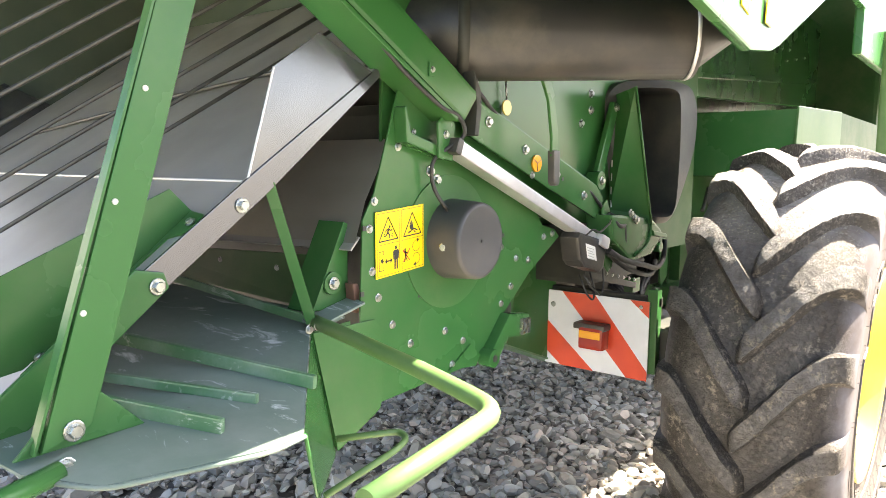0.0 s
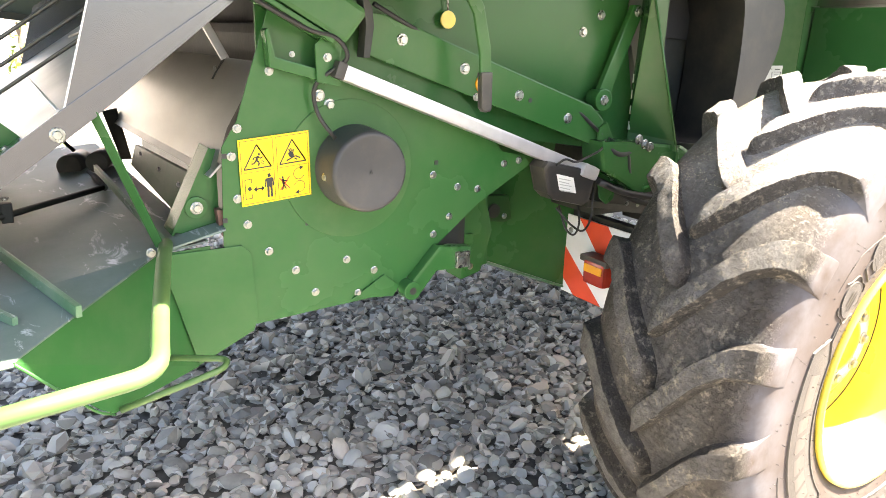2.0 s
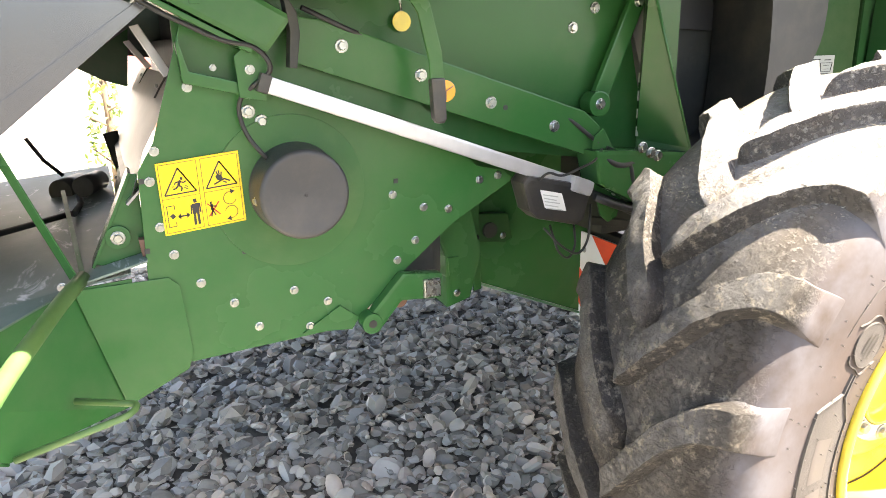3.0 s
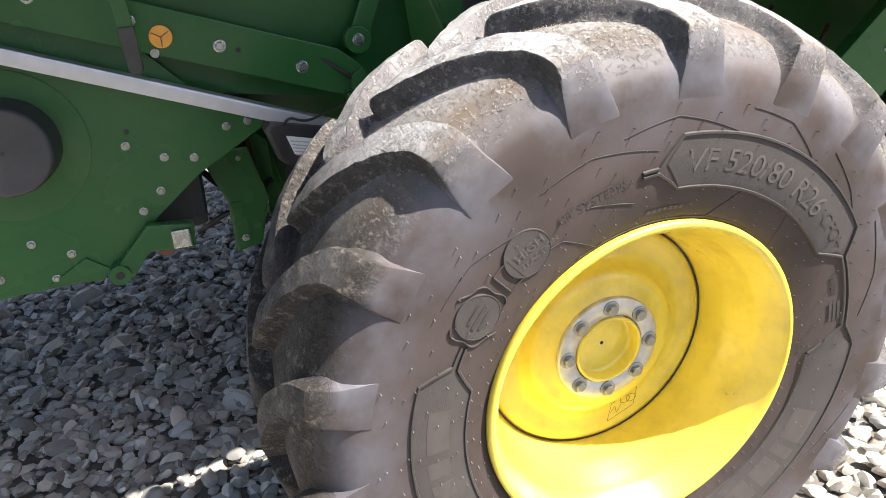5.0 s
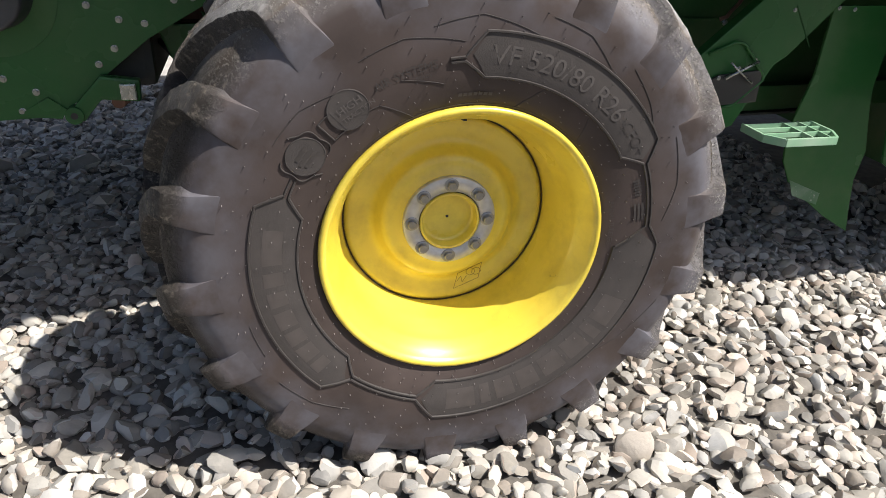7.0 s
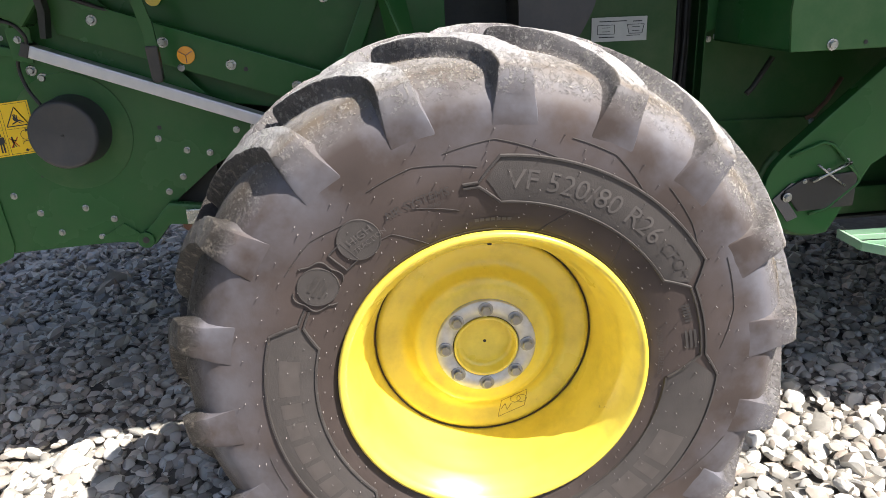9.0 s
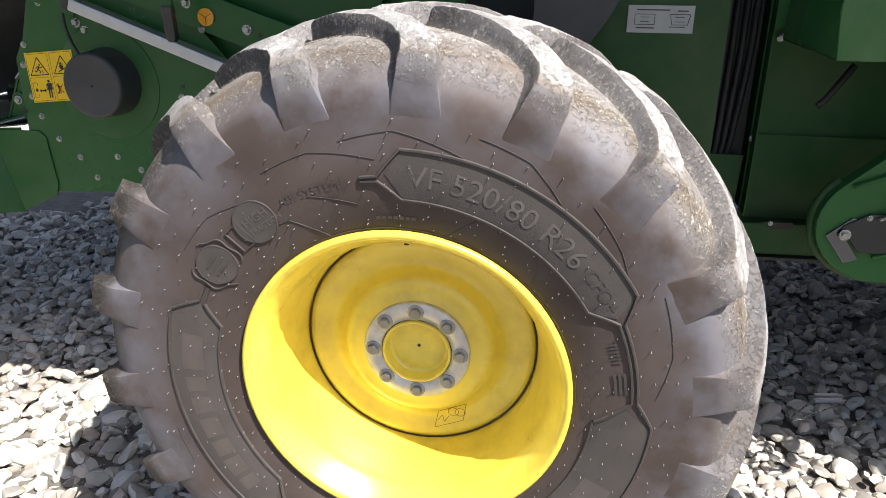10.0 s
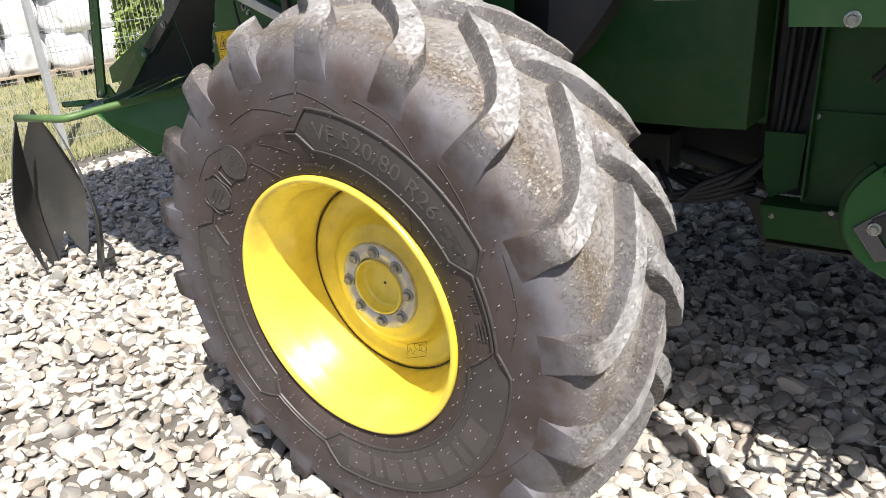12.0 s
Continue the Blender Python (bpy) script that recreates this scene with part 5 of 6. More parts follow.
for y in (1.20, 2.10):
    d = 0.03 if y > 2 else 0.0
    part("outlet_strip", prism([(-1.527, y, 1.572 - d), (-1.505, y, 1.578 - d), (-1.437, y, 1.452), (-1.459, y, 1.446)], (0, 0.012, 0), 0.002), ALU, combine, "bare aluminium strip")
    part("strip_foot", prism([(-1.459, y, 1.446), (-1.445, y, 1.452), (-1.478, y, 1.392), (-1.490, y, 1.396)], (0, 0.004, 0), 0), DARK, combine)
    part("bolt", BOLT_SMALL, None, combine, "", pose(-1.478, y, 1.425, 0, 0, -80))
part("outlet_end_plate", prism([(-1.600, 2.20, 1.02), (-1.560, 2.20, 1.02), (-1.585, 2.30, 1.21), (-1.640, 2.30, 1.20)], (0, 0.01, 0), 0), DARK, combine)
cross = part("outlet_cross_plate", prism([(-1.62, 0.95, 1.03), (-1.62, 1.85, 1.06), (-1.60, 1.85, 1.13), (-1.59, 0.95, 1.165)], (0.012, 0, 0), 0.002), GREEN_SHADED, combine, "dark green cross plate")
for y in (1.15, 1.40, 1.70):
    part("bolt", BOLT_SMALL, None, cross, "", pose(-1.608, y, 1.12, 0, 0, -80))
gusset = part("pivot_gusset", side_plate([(-1.672, 1.045), (-1.574, 1.246), (-1.560, 1.246), (-1.560, 1.035), (-1.640, 1.035)], 0.935, 0.943, 0.003), GREEN, combine, "green pivot gusset plate")
part("gusset_flange", prism([(-1.680, 0.93, 1.04), (-1.578, 0.93, 1.25), (-1.578, 1.02, 1.25), (-1.680, 1.02, 1.04)], (0.006, 0, -0.003), 0.001), GREEN, gusset)
part("pivot_boss", disc_y(-1.617, 0.925, 1.104, 0.028, 0.012, 24, 0.003), GREEN, gusset)
part("bolt", BOLT_BIG, None, gusset, "", pose(-1.617, 0.924, 1.104))
part("hinge_leaf", prism([(-1.712, 0.872, 1.022), (-1.562, 0.872, 1.058), (-1.562, 0.93, 1.064), (-1.712, 0.93, 1.030)], (0, 0, -0.006), 0.002), FLOOR_PAINT, combine, "scuffed steel hinge leaf")
part("rubber_edge", side_plate([(-1.575, 1.10), (-1.560, 1.10), (-1.545, 1.06), (-1.558, 1.025), (-1.57, 1.05)], 0.90, 0.93, 0.003), RUST, combine)
twin = empty("twin_damper", combine, Matrix.Translation((-1.76, 1.98, 1.045)))
tagged(twin, "pair of black round dampers on a cross rod")
part("damper", tube([(-0.04, 0.07, -0.015), (0.02, 0.20, -0.015)], 0.042, 24), ROD, twin)
part("damper", tube([(0.04, -0.05, 0.015), (0.09, 0.08, 0.015)], 0.036, 24), ROD, twin)
part("damper_bracket", tube([(-0.02, 0.02, 0.05), (-0.07, 0.0, 0.11), (-0.11, -0.02, 0.19)], 0.007, 8), DARK, twin)
part("damper_bracket", tube([(0.02, 0.02, -0.03), (0.03, -0.12, -0.03), (0.02, -0.38, -0.01)], 0.010, 8), DARK, twin)
part("cross_rod", tube([(-0.42, -0.76, -0.02), (-0.255, -0.625, -0.015), (0.013, -0.398, -0.005)], 0.009, 10), DARK, twin)
part("rod_clamp", box((-0.270, -0.640, -0.035), (-0.240, -0.612, 0.02), 0.006), DARK, twin)
part("bolt", BOLT, None, twin, "", pose(-0.255, -0.63, 0.035, 90, 0, 0))

# ---- tailboard ----
tail = part("tailboard", prism([(-1.600, 0.905, 1.024), (-1.724, 0.890, 1.012), (-2.042, 0.537, 0.949), (-2.110, 0.530, 0.945), (-2.335, 0.619, 0.936), (-2.400, 0.720, 0.945), (-2.50, 2.62, 0.96), (-1.64, 2.62, 1.03)], (0, 0, -0.005), 0), FLOOR_PAINT, combine, "scuffed green-grey tailboard with ribs")
wing = part("tail_wing", prism([(-1.724, 0.885, 1.008), (-2.042, 0.535, 0.946), (-1.900, 0.663, 0.752), (-1.872, 0.689, 0.724), (-1.648, 0.885, 0.700)], (0.004, 0.004, 0), 0), GREEN, combine, "green flared tailboard wing")
part("wing_web", side_plate([(-1.724, 1.008), (-1.60, 1.015), (-1.60, 0.745), (-1.648, 0.715)], 0.885, 0.890, 0), GREEN, wing)
part("wing_hem", tube([(-2.042, 0.533, 0.946), (-1.905, 0.660, 0.748), (-1.872, 0.688, 0.722)], 0.0035, 8, 0.02), GREEN, wing)
part("lip_hem", tube([(-2.042, 0.533, 0.944), (-2.110, 0.526, 0.940), (-2.335, 0.615, 0.931), (-2.400, 0.716, 0.940)], 0.004, 8, 0.03), FLOOR_PAINT, wing)


def floor_z(x, y):
    """Height of the tailboard sheet."""
    a, b, c = Vector((-1.724, 0.895, 1.014)), Vector((-2.042, 0.535, 0.949)), Vector((-2.33, 0.74, 0.95))
    n = (b - a).cross(c - a)
    return a.z - (n.x * (x - a.x) + n.y * (y - a.y)) / n.z


for (x0, y0), (x1, y1), w, h in (((-1.76, 1.60), (-1.700, 0.913), 0.012, 0.020), ((-2.16, 1.40), (-1.920, 0.647), 0.013, 0.026), ((-2.28, 1.15), (-2.030, 0.673), 0.012, 0.018), ((-2.33, 1.08), (-2.135, 0.624), 0.013, 0.026)):
    part("rib", bar((x0, y0, floor_z(x0, y0) + h / 2), (x1, y1, floor_z(x1, y1) + h / 2), w, h, (0, 0, 1), 0.003), RIB_PAINT, tail, "green folded stiffening rib")
for k in range(3):
    x, y = -2.165 + 0.02 * k, 0.78 - 0.02 * k
    part("slot_hole", box((x, y, floor_z(x, y)), (x + 0.008, y + 0.014, floor_z(x, y) + 0.0015), 0), BLACK_INK, tail)
rail = part("grab_rail", tube([(-1.700, 0.900, 1.028), (-1.735, 0.760, 1.024), (-1.803, 0.459, 1.006), (-1.838, 0.290, 0.988), (-1.95, 0.275, 0.985), (-2.19, 0.249, 0.974)], 0.0165, 16, 0.07), GREEN_LIT_DUSTY, combine, "bent round green grab rail")
bolts(rail, [(-1.740, 1.020), (-1.715, 1.024)], 0.872, BOLT)
loop = part("guard_loop", tube([(-1.745, 0.78, 0.790), (-1.618, 0.705, 0.790), (-1.640, 0.665, 0.788), (-1.70, 0.65, 0.782), (-1.86, 0.69, 0.728)], 0.0075, 10, 0.03), GREEN_LIT_DUSTY, combine, "thin green guard loop")
tall = part("hood_strap", prism([(-2.368, 0.730, 0.960), (-2.292, 0.730, 0.985), (-2.055, 0.730, 1.790), (-1.93, 0.730, 2.20), (-2.00, 0.730, 2.20), (-2.125, 0.730, 1.780)], (0, 0.012, 0), 0.003), GREEN, combine, "long flat green hood strap")
part("strap_flange", prism([(-2.375, 0.730, 0.960), (-2.125, 0.730, 1.780), (-2.000, 0.730, 2.20), (-2.000, 0.752, 2.20), (-2.125, 0.752, 1.780), (-2.375, 0.752, 0.960)], (-0.004, 0, 0.002), 0), GREEN, tall)
part("strap_foot", prism([(-2.40, 0.742, 0.955), (-2.20, 0.742, 0.960), (-2.27, 0.742, 1.03), (-2.33, 0.742, 1.03)], (0, 0.01, 0), 0.003), GREEN, tall)
part("bolt", bolt_mesh(0.0115, "bolt_round"), None, tall, "", pose(-2.321, 0.729, 0.985))
part("bolt", BOLT_BIG, None, tall, "", pose(-2.346, 0.705, 0.942))
for x, z in ((-2.245, 1.325), (-2.300, 1.16), (-2.19, 1.50)):
    part("rivet", disc_y(x, 0.7275, z, 0.005, 0.003, 12, 0.001), GREY_LABEL, tall)
part("strap_tube", tube([(-2.36, 0.69, 0.945), (-2.55, 0.64, 0.93)], 0.016, 14), GREEN, combine, "short green cross tube")

# ---- rear wheel ----
HUB = Vector((0.0, 0.0, 0.70))
wheel = empty("rear_wheel", combine, pose(HUB.x, HUB.y, HUB.z, 1.5, 0, 0.9))
tagged(wheel, "large dusty farm tyre on a deep yellow dished rim")
HALF = [(0.345, 0.0300), (0.354, 0.0146), (0.364, 0.0039), (0.382, -0.0020), (0.410, -0.0120), (0.450, -0.0210), (0.490, -0.0260), (0.530, -0.0265), (0.570, -0.0262), (0.600, -0.0258),
        (0.625, -0.0243), (0.643, -0.0200), (0.660, -0.0112), (0.678, 0.0040), (0.698, 0.0250), (0.714, 0.0520), (0.725, 0.0840), (0.731, 0.1220), (0.733, 0.1620), (0.733, 0.2350)]
WIDTH = 0.470
PROFILE = HALF + [(r, WIDTH - y) for r, y in HALF[-2::-1]]


def sidewall(r):
    """Depth of the outer sidewall at a radius."""
    for (r0, y0), (r1, y1) in zip(HALF, HALF[1:]):
        if r0 <= r <= r1:
            return y0 + (y1 - y0) * (r - r0) / (r1 - r0)
    return HALF[-1][1]


def polar(r, angle, lift=0.0):
    a = radians(angle)
    return (r * math.cos(a), sidewall(r) - lift, r * math.sin(a))


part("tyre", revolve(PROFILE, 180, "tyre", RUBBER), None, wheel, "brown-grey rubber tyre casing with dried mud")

# Lug stations: base (radius, y), top (radius, y), lead angle, half widths of the top towards the front and the back.
LUG = [((0.727, 0.2600), (0.735, 0.2600), 20.6, 0.020, 0.022), ((0.727, 0.2480), (0.764, 0.2440), 19.6, 0.030, 0.034), ((0.727, 0.2260), (0.776, 0.2260), 17.9, 0.037, 0.041),
       ((0.727, 0.1820), (0.777, 0.1800), 13.8, 0.039, 0.042), ((0.726, 0.1340), (0.774, 0.1340), 9.2, 0.039, 0.040), ((0.721, 0.0960), (0.765, 0.0950), 5.3, 0.038, 0.038),
       ((0.712, 0.0680), (0.754, 0.0620), 2.7, 0.037, 0.037), ((0.702, 0.0440), (0.743, 0.0320), 1.0, 0.036, 0.036), ((0.689, 0.0220), (0.731, 0.0040), 0.2, 0.036, 0.036),
       ((0.678, 0.0100), (0.722, -0.0130), 0.0, 0.036, 0.036), ((0.671, 0.0040), (0.708, -0.0200), 0.0, 0.036, 0.036), ((0.662, -0.0025), (0.690, -0.0240), 0.0, 0.037, 0.037),
       ((0.650, -0.0090), (0.665, -0.0260), 0.0, 0.040, 0.039), ((0.636, -0.0150), (0.640, -0.0266), 0.0, 0.045, 0.042), ((0.615, -0.0190), (0.618, -0.0262), 0.0, 0.049, 0.044),
       ((0.592, -0.0210), (0.596, -0.0253), 0.0, 0.052, 0.045)]


def between(rows, steps):
    """Fills a list of number rows in along a smooth curve."""
    out = []
    rows = [Vector(r) for r in rows]
    for i in range(len(rows) - 1):
        p0, p1, p2, p3 = rows[max(i - 1, 0)], rows[i], rows[i + 1], rows[min(i + 2, len(rows) - 1)]
        for k in range(steps):
            t = k / steps
            out.append(0.5 * (2 * p1 + (p2 - p0) * t + (2 * p0 - 5 * p1 + 4 * p2 - p3) * t * t + (3 * p1 - p0 - 3 * p2 + p3) * t ** 3))
    return out + [rows[-1]]


def lug_mesh(name, mirror, seed):
    """One tread bar: nose on the crown, a bend over the shoulder, and a flat end that runs out on the sidewall."""
    stations = between([(*base, *top, lead, front, back) for base, top, lead, front, back in LUG], 4)
    verts, faces = [], []
    cols = 13
    for rb, yb, rt, yt, lead, front, back in stations:
        section = [(-front - 0.016, -0.06), (-front - 0.007, 0.14), (-front - 0.003, 0.5), (-front - 0.0005, 0.94), (-front + 0.0025, 1.0), (-front * 0.45, 1.0), (0.0, 1.0),
                   (back * 0.45, 1.0), (back - 0.004, 1.0), (back - 0.0005, 0.93), (back + 0.003, 0.5), (back + 0.009, 0.15), (back + 0.020, -0.06)]
        for w, f in section:
            r, y = rb + (rt - rb) * f, yb + (yt - yb) * f
            a = radians(lead) + w / r
            p = Vector((r * math.cos(a), WIDTH - y if mirror else y, r * math.sin(a)))
            depth = min(1.0, (rt - rb + yb - yt) / 0.05)
            q = p + Vector((seed * 7.3, 0, 0))
            d = (0.0030 * noise.noise(q * 26) + 0.0018 * noise.noise(q * 80)) * depth
            out = Vector((math.cos(a), 0, math.sin(a)))
            verts.append(tuple(p + out * d + Vector((0, d, 0))))
    for i in range(len(stations) - 1):
        for k in range(cols - 1):
            q = (i * cols + k, i * cols + k + 1, (i + 1) * cols + k + 1, (i + 1) * cols + k)
            faces.append(q if mirror else q[::-1])
    faces.append(tuple(range(cols)) if not mirror else tuple(range(cols - 1, -1, -1)))
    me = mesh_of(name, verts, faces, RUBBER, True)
    me.set_sharp_from_angle(angle=radians(38))
    return me


LUGS = 18
outer_lugs = [lug_mesh("lug", False, s) for s in range(3)]
inner_lugs = [lug_mesh("inner_lug", True, s + 3) for s in range(3)]
for k in range(LUGS):
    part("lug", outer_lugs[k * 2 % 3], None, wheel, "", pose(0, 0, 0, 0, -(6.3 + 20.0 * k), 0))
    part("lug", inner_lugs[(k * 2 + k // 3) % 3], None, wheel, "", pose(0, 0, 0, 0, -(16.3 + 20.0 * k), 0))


def ridge(points, width=0.0075, height=0.0045, step=1.5):
    """A raised moulded line over the sidewall through (radius, angle) points."""
    path = []
    for (r0, a0), (r1, a1) in zip(points, points[1:]):
        n = max(2, int(abs(a1 - a0) / step), int(abs(r1 - r0) / 0.01))
        path += [(r0 + (r1 - r0) * k / n, a0 + (a1 - a0) * k / n) for k in range(n)]
    path.append(points[-1])
    spots = [Vector(polar(r, a)) for r, a in path]
    verts, faces = [], []
    for i, p in enumerate(spots):
        along = (spots[min(i + 1, len(spots) - 1)] - spots[max(i - 1, 0)]).normalized()
        side = along.cross(Vector((0, -1, 0))).normalized() * width / 2
        for f, h in ((-1, -0.001), (-0.5, height), (0.5, height), (1, -0.001)):
            q = p + side * f
            verts.append((q.x, sidewall(math.hypot(q.x, q.z)) - h, q.z))
    for i in range(len(spots) - 1):
        faces += [(4 * i + k, 4 * i + k + 1, 4 * i + k + 5, 4 * i + k + 4) for k in range(3)]
    return mesh_of("moulded_line", verts, faces, RUBBER_LINE)


def patch(r0, r1, a0, a1, lift=0.0012, cut=0.0, mat=None):
    """A matt field on the sidewall between two radii and two angles, its ends drawn to a point by cut degrees."""
    verts, faces = [], []
    n, m = max(2, int(abs(a1 - a0) / 1.5)), 6
    for i in range(n + 1):
        for j in range(m + 1):
            f = j / m
            pull = cut * abs(2 * f - 1)
            a = a0 + pull + (a1 - a0 - 2 * pull) * i / n
            verts.append(polar(r0 + (r1 - r0) * f, a, lift))
    for i in range(n):
        faces += [(i * (m + 1) + j, i * (m + 1) + j + 1, (i + 1) * (m + 1) + j + 1, (i + 1) * (m + 1) + j) for j in range(m)]
    return mesh_of("sidewall_panel", verts, faces, mat or RUBBER_PANEL, True)


part("sidewall_panel", patch(0.440, 0.542, 27.0, 92.0, cut=4.0), None, wheel)
part("sidewall_panel", patch(0.418, 0.528, 157.5, 228.5, cut=5.0), None, wheel)
part("sidewall_panel", patch(0.412, 0.526, 257.0, 362.0, cut=5.0), None, wheel)
for line in ([(0.486, 98), (0.486, 94), (0.540, 88.7), (0.545, 30.5), (0.500, 25), (0.495, 4), (0.528, 357.5 - 360), (0.526, 262 - 360), (0.470, 255 - 360), (0.464, 230 - 360)],
             [(0.477, 98), (0.476, 94), (0.438, 88.3), (0.444, 31.0), (0.490, 25.5), (0.484, 4), (0.414, 356 - 360)],
             [(0.412, 261 - 360), (0.459, 255 - 360), (0.453, 230 - 360), (0.415, 223.5 - 360), (0.416, 163.5 - 360), (0.462, 157.5 - 360), (0.464, 152 - 360)],
             [(0.464, 230 - 360), (0.524, 224 - 360), (0.528, 162 - 360), (0.474, 157 - 360), (0.474, 152 - 360)],
             [(0.412, 261 - 360), (0.410, 356 - 360)]):
    part("moulded_line", ridge(line), None, wheel)
for line in ([(0.548, 119), (0.552, 108), (0.520, 94)], [(0.560, 101), (0.575, 90), (0.545, 76)], [(0.590, 74), (0.585, 64), (0.550, 55)], [(0.585, 50), (0.565, 40), (0.545, 34)],
             [(0.590, 28), (0.570, 15), (0.530, 5)], [(0.545, 146), (0.545, 136), (0.510, 124)], [(0.560, 196), (0.565, 206)], [(0.585, 215), (0.575, 226), (0.545, 236)],
             [(0.455, 133), (0.440, 120), (0.372, 112)], [(0.470, 112), (0.430, 100)], [(0.360, 76), (0.438, 68)], [(0.438, 50), (0.362, 44)], [(0.600, 340 - 360), (0.560, 325 - 360), (0.530, 318 - 360)],
             [(0.372, 133), (0.372, 100), (0.372, 60), (0.372, 0)]):
    part("moulded_line", ridge(line, 0.0022, 0.0014), None, wheel)


def badge(r, angle, radius):
    """A round matt badge with a moulded rim on the sidewall."""
    c = Vector(polar(r, angle))
    verts = [tuple(polar(r, angle, 0.003))]
    rim = []
    for k in range(36):
        a = 2 * math.pi * k / 36
        x, z = c.x + radius * math.cos(a), c.z + radius * math.sin(a)
        verts.append((x, sidewall(math.hypot(x, z)) - 0.003, z))
        rim.append((math.hypot(x, z), math.degrees(math.atan2(z, x))))
    part("badge", mesh_of("badge", verts, [(0, k + 1, (k + 1) % 36 + 1) for k in range(36)], RUBBER_PANEL, True), None, wheel)
    part("moulded_line", ridge(rim + rim[:1], 0.0035, 0.0035), None, wheel)


def outline_at(r, angle, offsets, width=0.004, height=0.0035):
    """A moulded line through points set off from a spot on the sidewall."""
    c = Vector(polar(r, angle))
    spots = [(c.x + dx, c.z + dz) for dx, dz in offsets]
    part("moulded_line", ridge([(math.hypot(x, z), math.degrees(math.atan2(z, x))) for x, z in spots], width, height), None, wheel)


badge(0.474, 127.7, 0.046)
badge(0.472, 144.6, 0.044)
outline_at(0.474, 127.7, [(-0.066, -0.030), (-0.040, -0.004), (-0.003, -0.044), (-0.030, -0.068), (-0.066, -0.030)])
for turn in (70, 250):
    outline_at(0.472, 144.6, [((0.055 + 0.004 * math.sin(k * 0.9)) * math.cos(radians(turn - 60 + 8 * k)), (0.055 + 0.004 * math.sin(k * 0.9)) * math.sin(radians(turn - 60 + 8 * k))) for k in range(16)], 0.003)


def arc_word(text, size, r, a_start, spread=1.0, lift=0.0022, mat=None, upside=False):
    """A word bent along the sidewall, read from outside."""
    verts, faces = letters(text, size)
    out = []
    for v in verts:
        rr = r - v.y if upside else r + v.y
        ang = a_start + math.degrees(v.x * spread / r) if upside else a_start - math.degrees(v.x * spread / r)
        out.append(polar(rr, ang, lift))
    part("lettering", mesh_of("lettering", out, faces, mat or RUBBER_PRINT), None, wheel)


arc_word("VF 520/80 R26", 0.062, 0.470, 87.0, 0.98)
arc_word("CFO+", 0.040, 0.478, 40.5, 0.95, mat=RUBBER_LINE)


def straight_word(text, size, r, angle, tilt, mat=None):
    verts, faces = letters(text, size)
    c = Vector(polar(r, angle))
    wide = max(v.x for v in verts)
    out = []
    for v in verts:
        x, z = v.x - wide / 2, v.y - size * 0.35
        px = c.x + x * math.cos(radians(tilt)) - z * math.sin(radians(tilt))
        pz = c.z + x * math.sin(radians(tilt)) + z * math.cos(radians(tilt))
        out.append((px, sidewall(math.hypot(px, pz)) - 0.0045, pz))
    part("lettering", mesh_of("lettering", out, faces, mat or RUBBER_PRINT), None, wheel)


straight_word("HIGH", 0.026, 0.482, 126.8, 35)
straight_word("TRACTION", 0.0165, 0.459, 125.6, 35)
# Trade names on the sidewall, as plain bars of their size.
for a0, a1 in ((168, 179), (181.5, 186), (188, 193), (195, 201), (202.5, 207.5), (209, 214.5), (216, 220)):
    part("bar_mark", patch(0.452, 0.498, a0, a1, 0.0016, mat=RUBBER_TONE), None, wheel)
for a0, a1 in ((266, 276), (278, 281.5), (283.5, 290), (292, 299), (301, 309), (311, 319), (321, 324.5), (326.5, 337)):
    part("bar_mark", patch(0.438, 0.502, a0, a1, 0.0016, mat=RUBBER_TONE), None, wheel)
arc_word("AIR SYSTEMS", 0.0270, 0.472, 119.0, 0.95, mat=RUBBER_LINE)
arc_word("READY", 0.0125, 0.456, 108.0, 0.95, mat=RUBBER_LINE)
for k in range(7):
    part("bar_mark", patch(0.394, 0.402, 96 - 1.7 * k - 1.2, 96 - 1.7 * k, 0.002, mat=RUBBER_TONE), None, wheel)
arc_word("RADIAL TUBELESS", 0.0165, 0.390, 15.0, 0.95, mat=RUBBER_TONE)
for k in range(6):
    part("bar_mark", patch(0.455, 0.473, 21 - 1.0 * k - 0.7, 21 - 1.0 * k, 0.002, mat=RUBBER_LINE), None, wheel)
for rr in (0.450, 0.460, 0.470):
    part("bar_mark", patch(rr, rr + 0.006, 6.5, 12.5, 0.002, mat=RUBBER_LINE), None, wheel)
for k, span in enumerate((5.0, 6.0, 4.5)):
    part("bar_mark", patch(0.455 + 0.013 * k, 0.462 + 0.013 * k, 144.6 - span / 2, 144.6 + span / 2, 0.0042, mat=RUBBER_LINE), None, wheel)


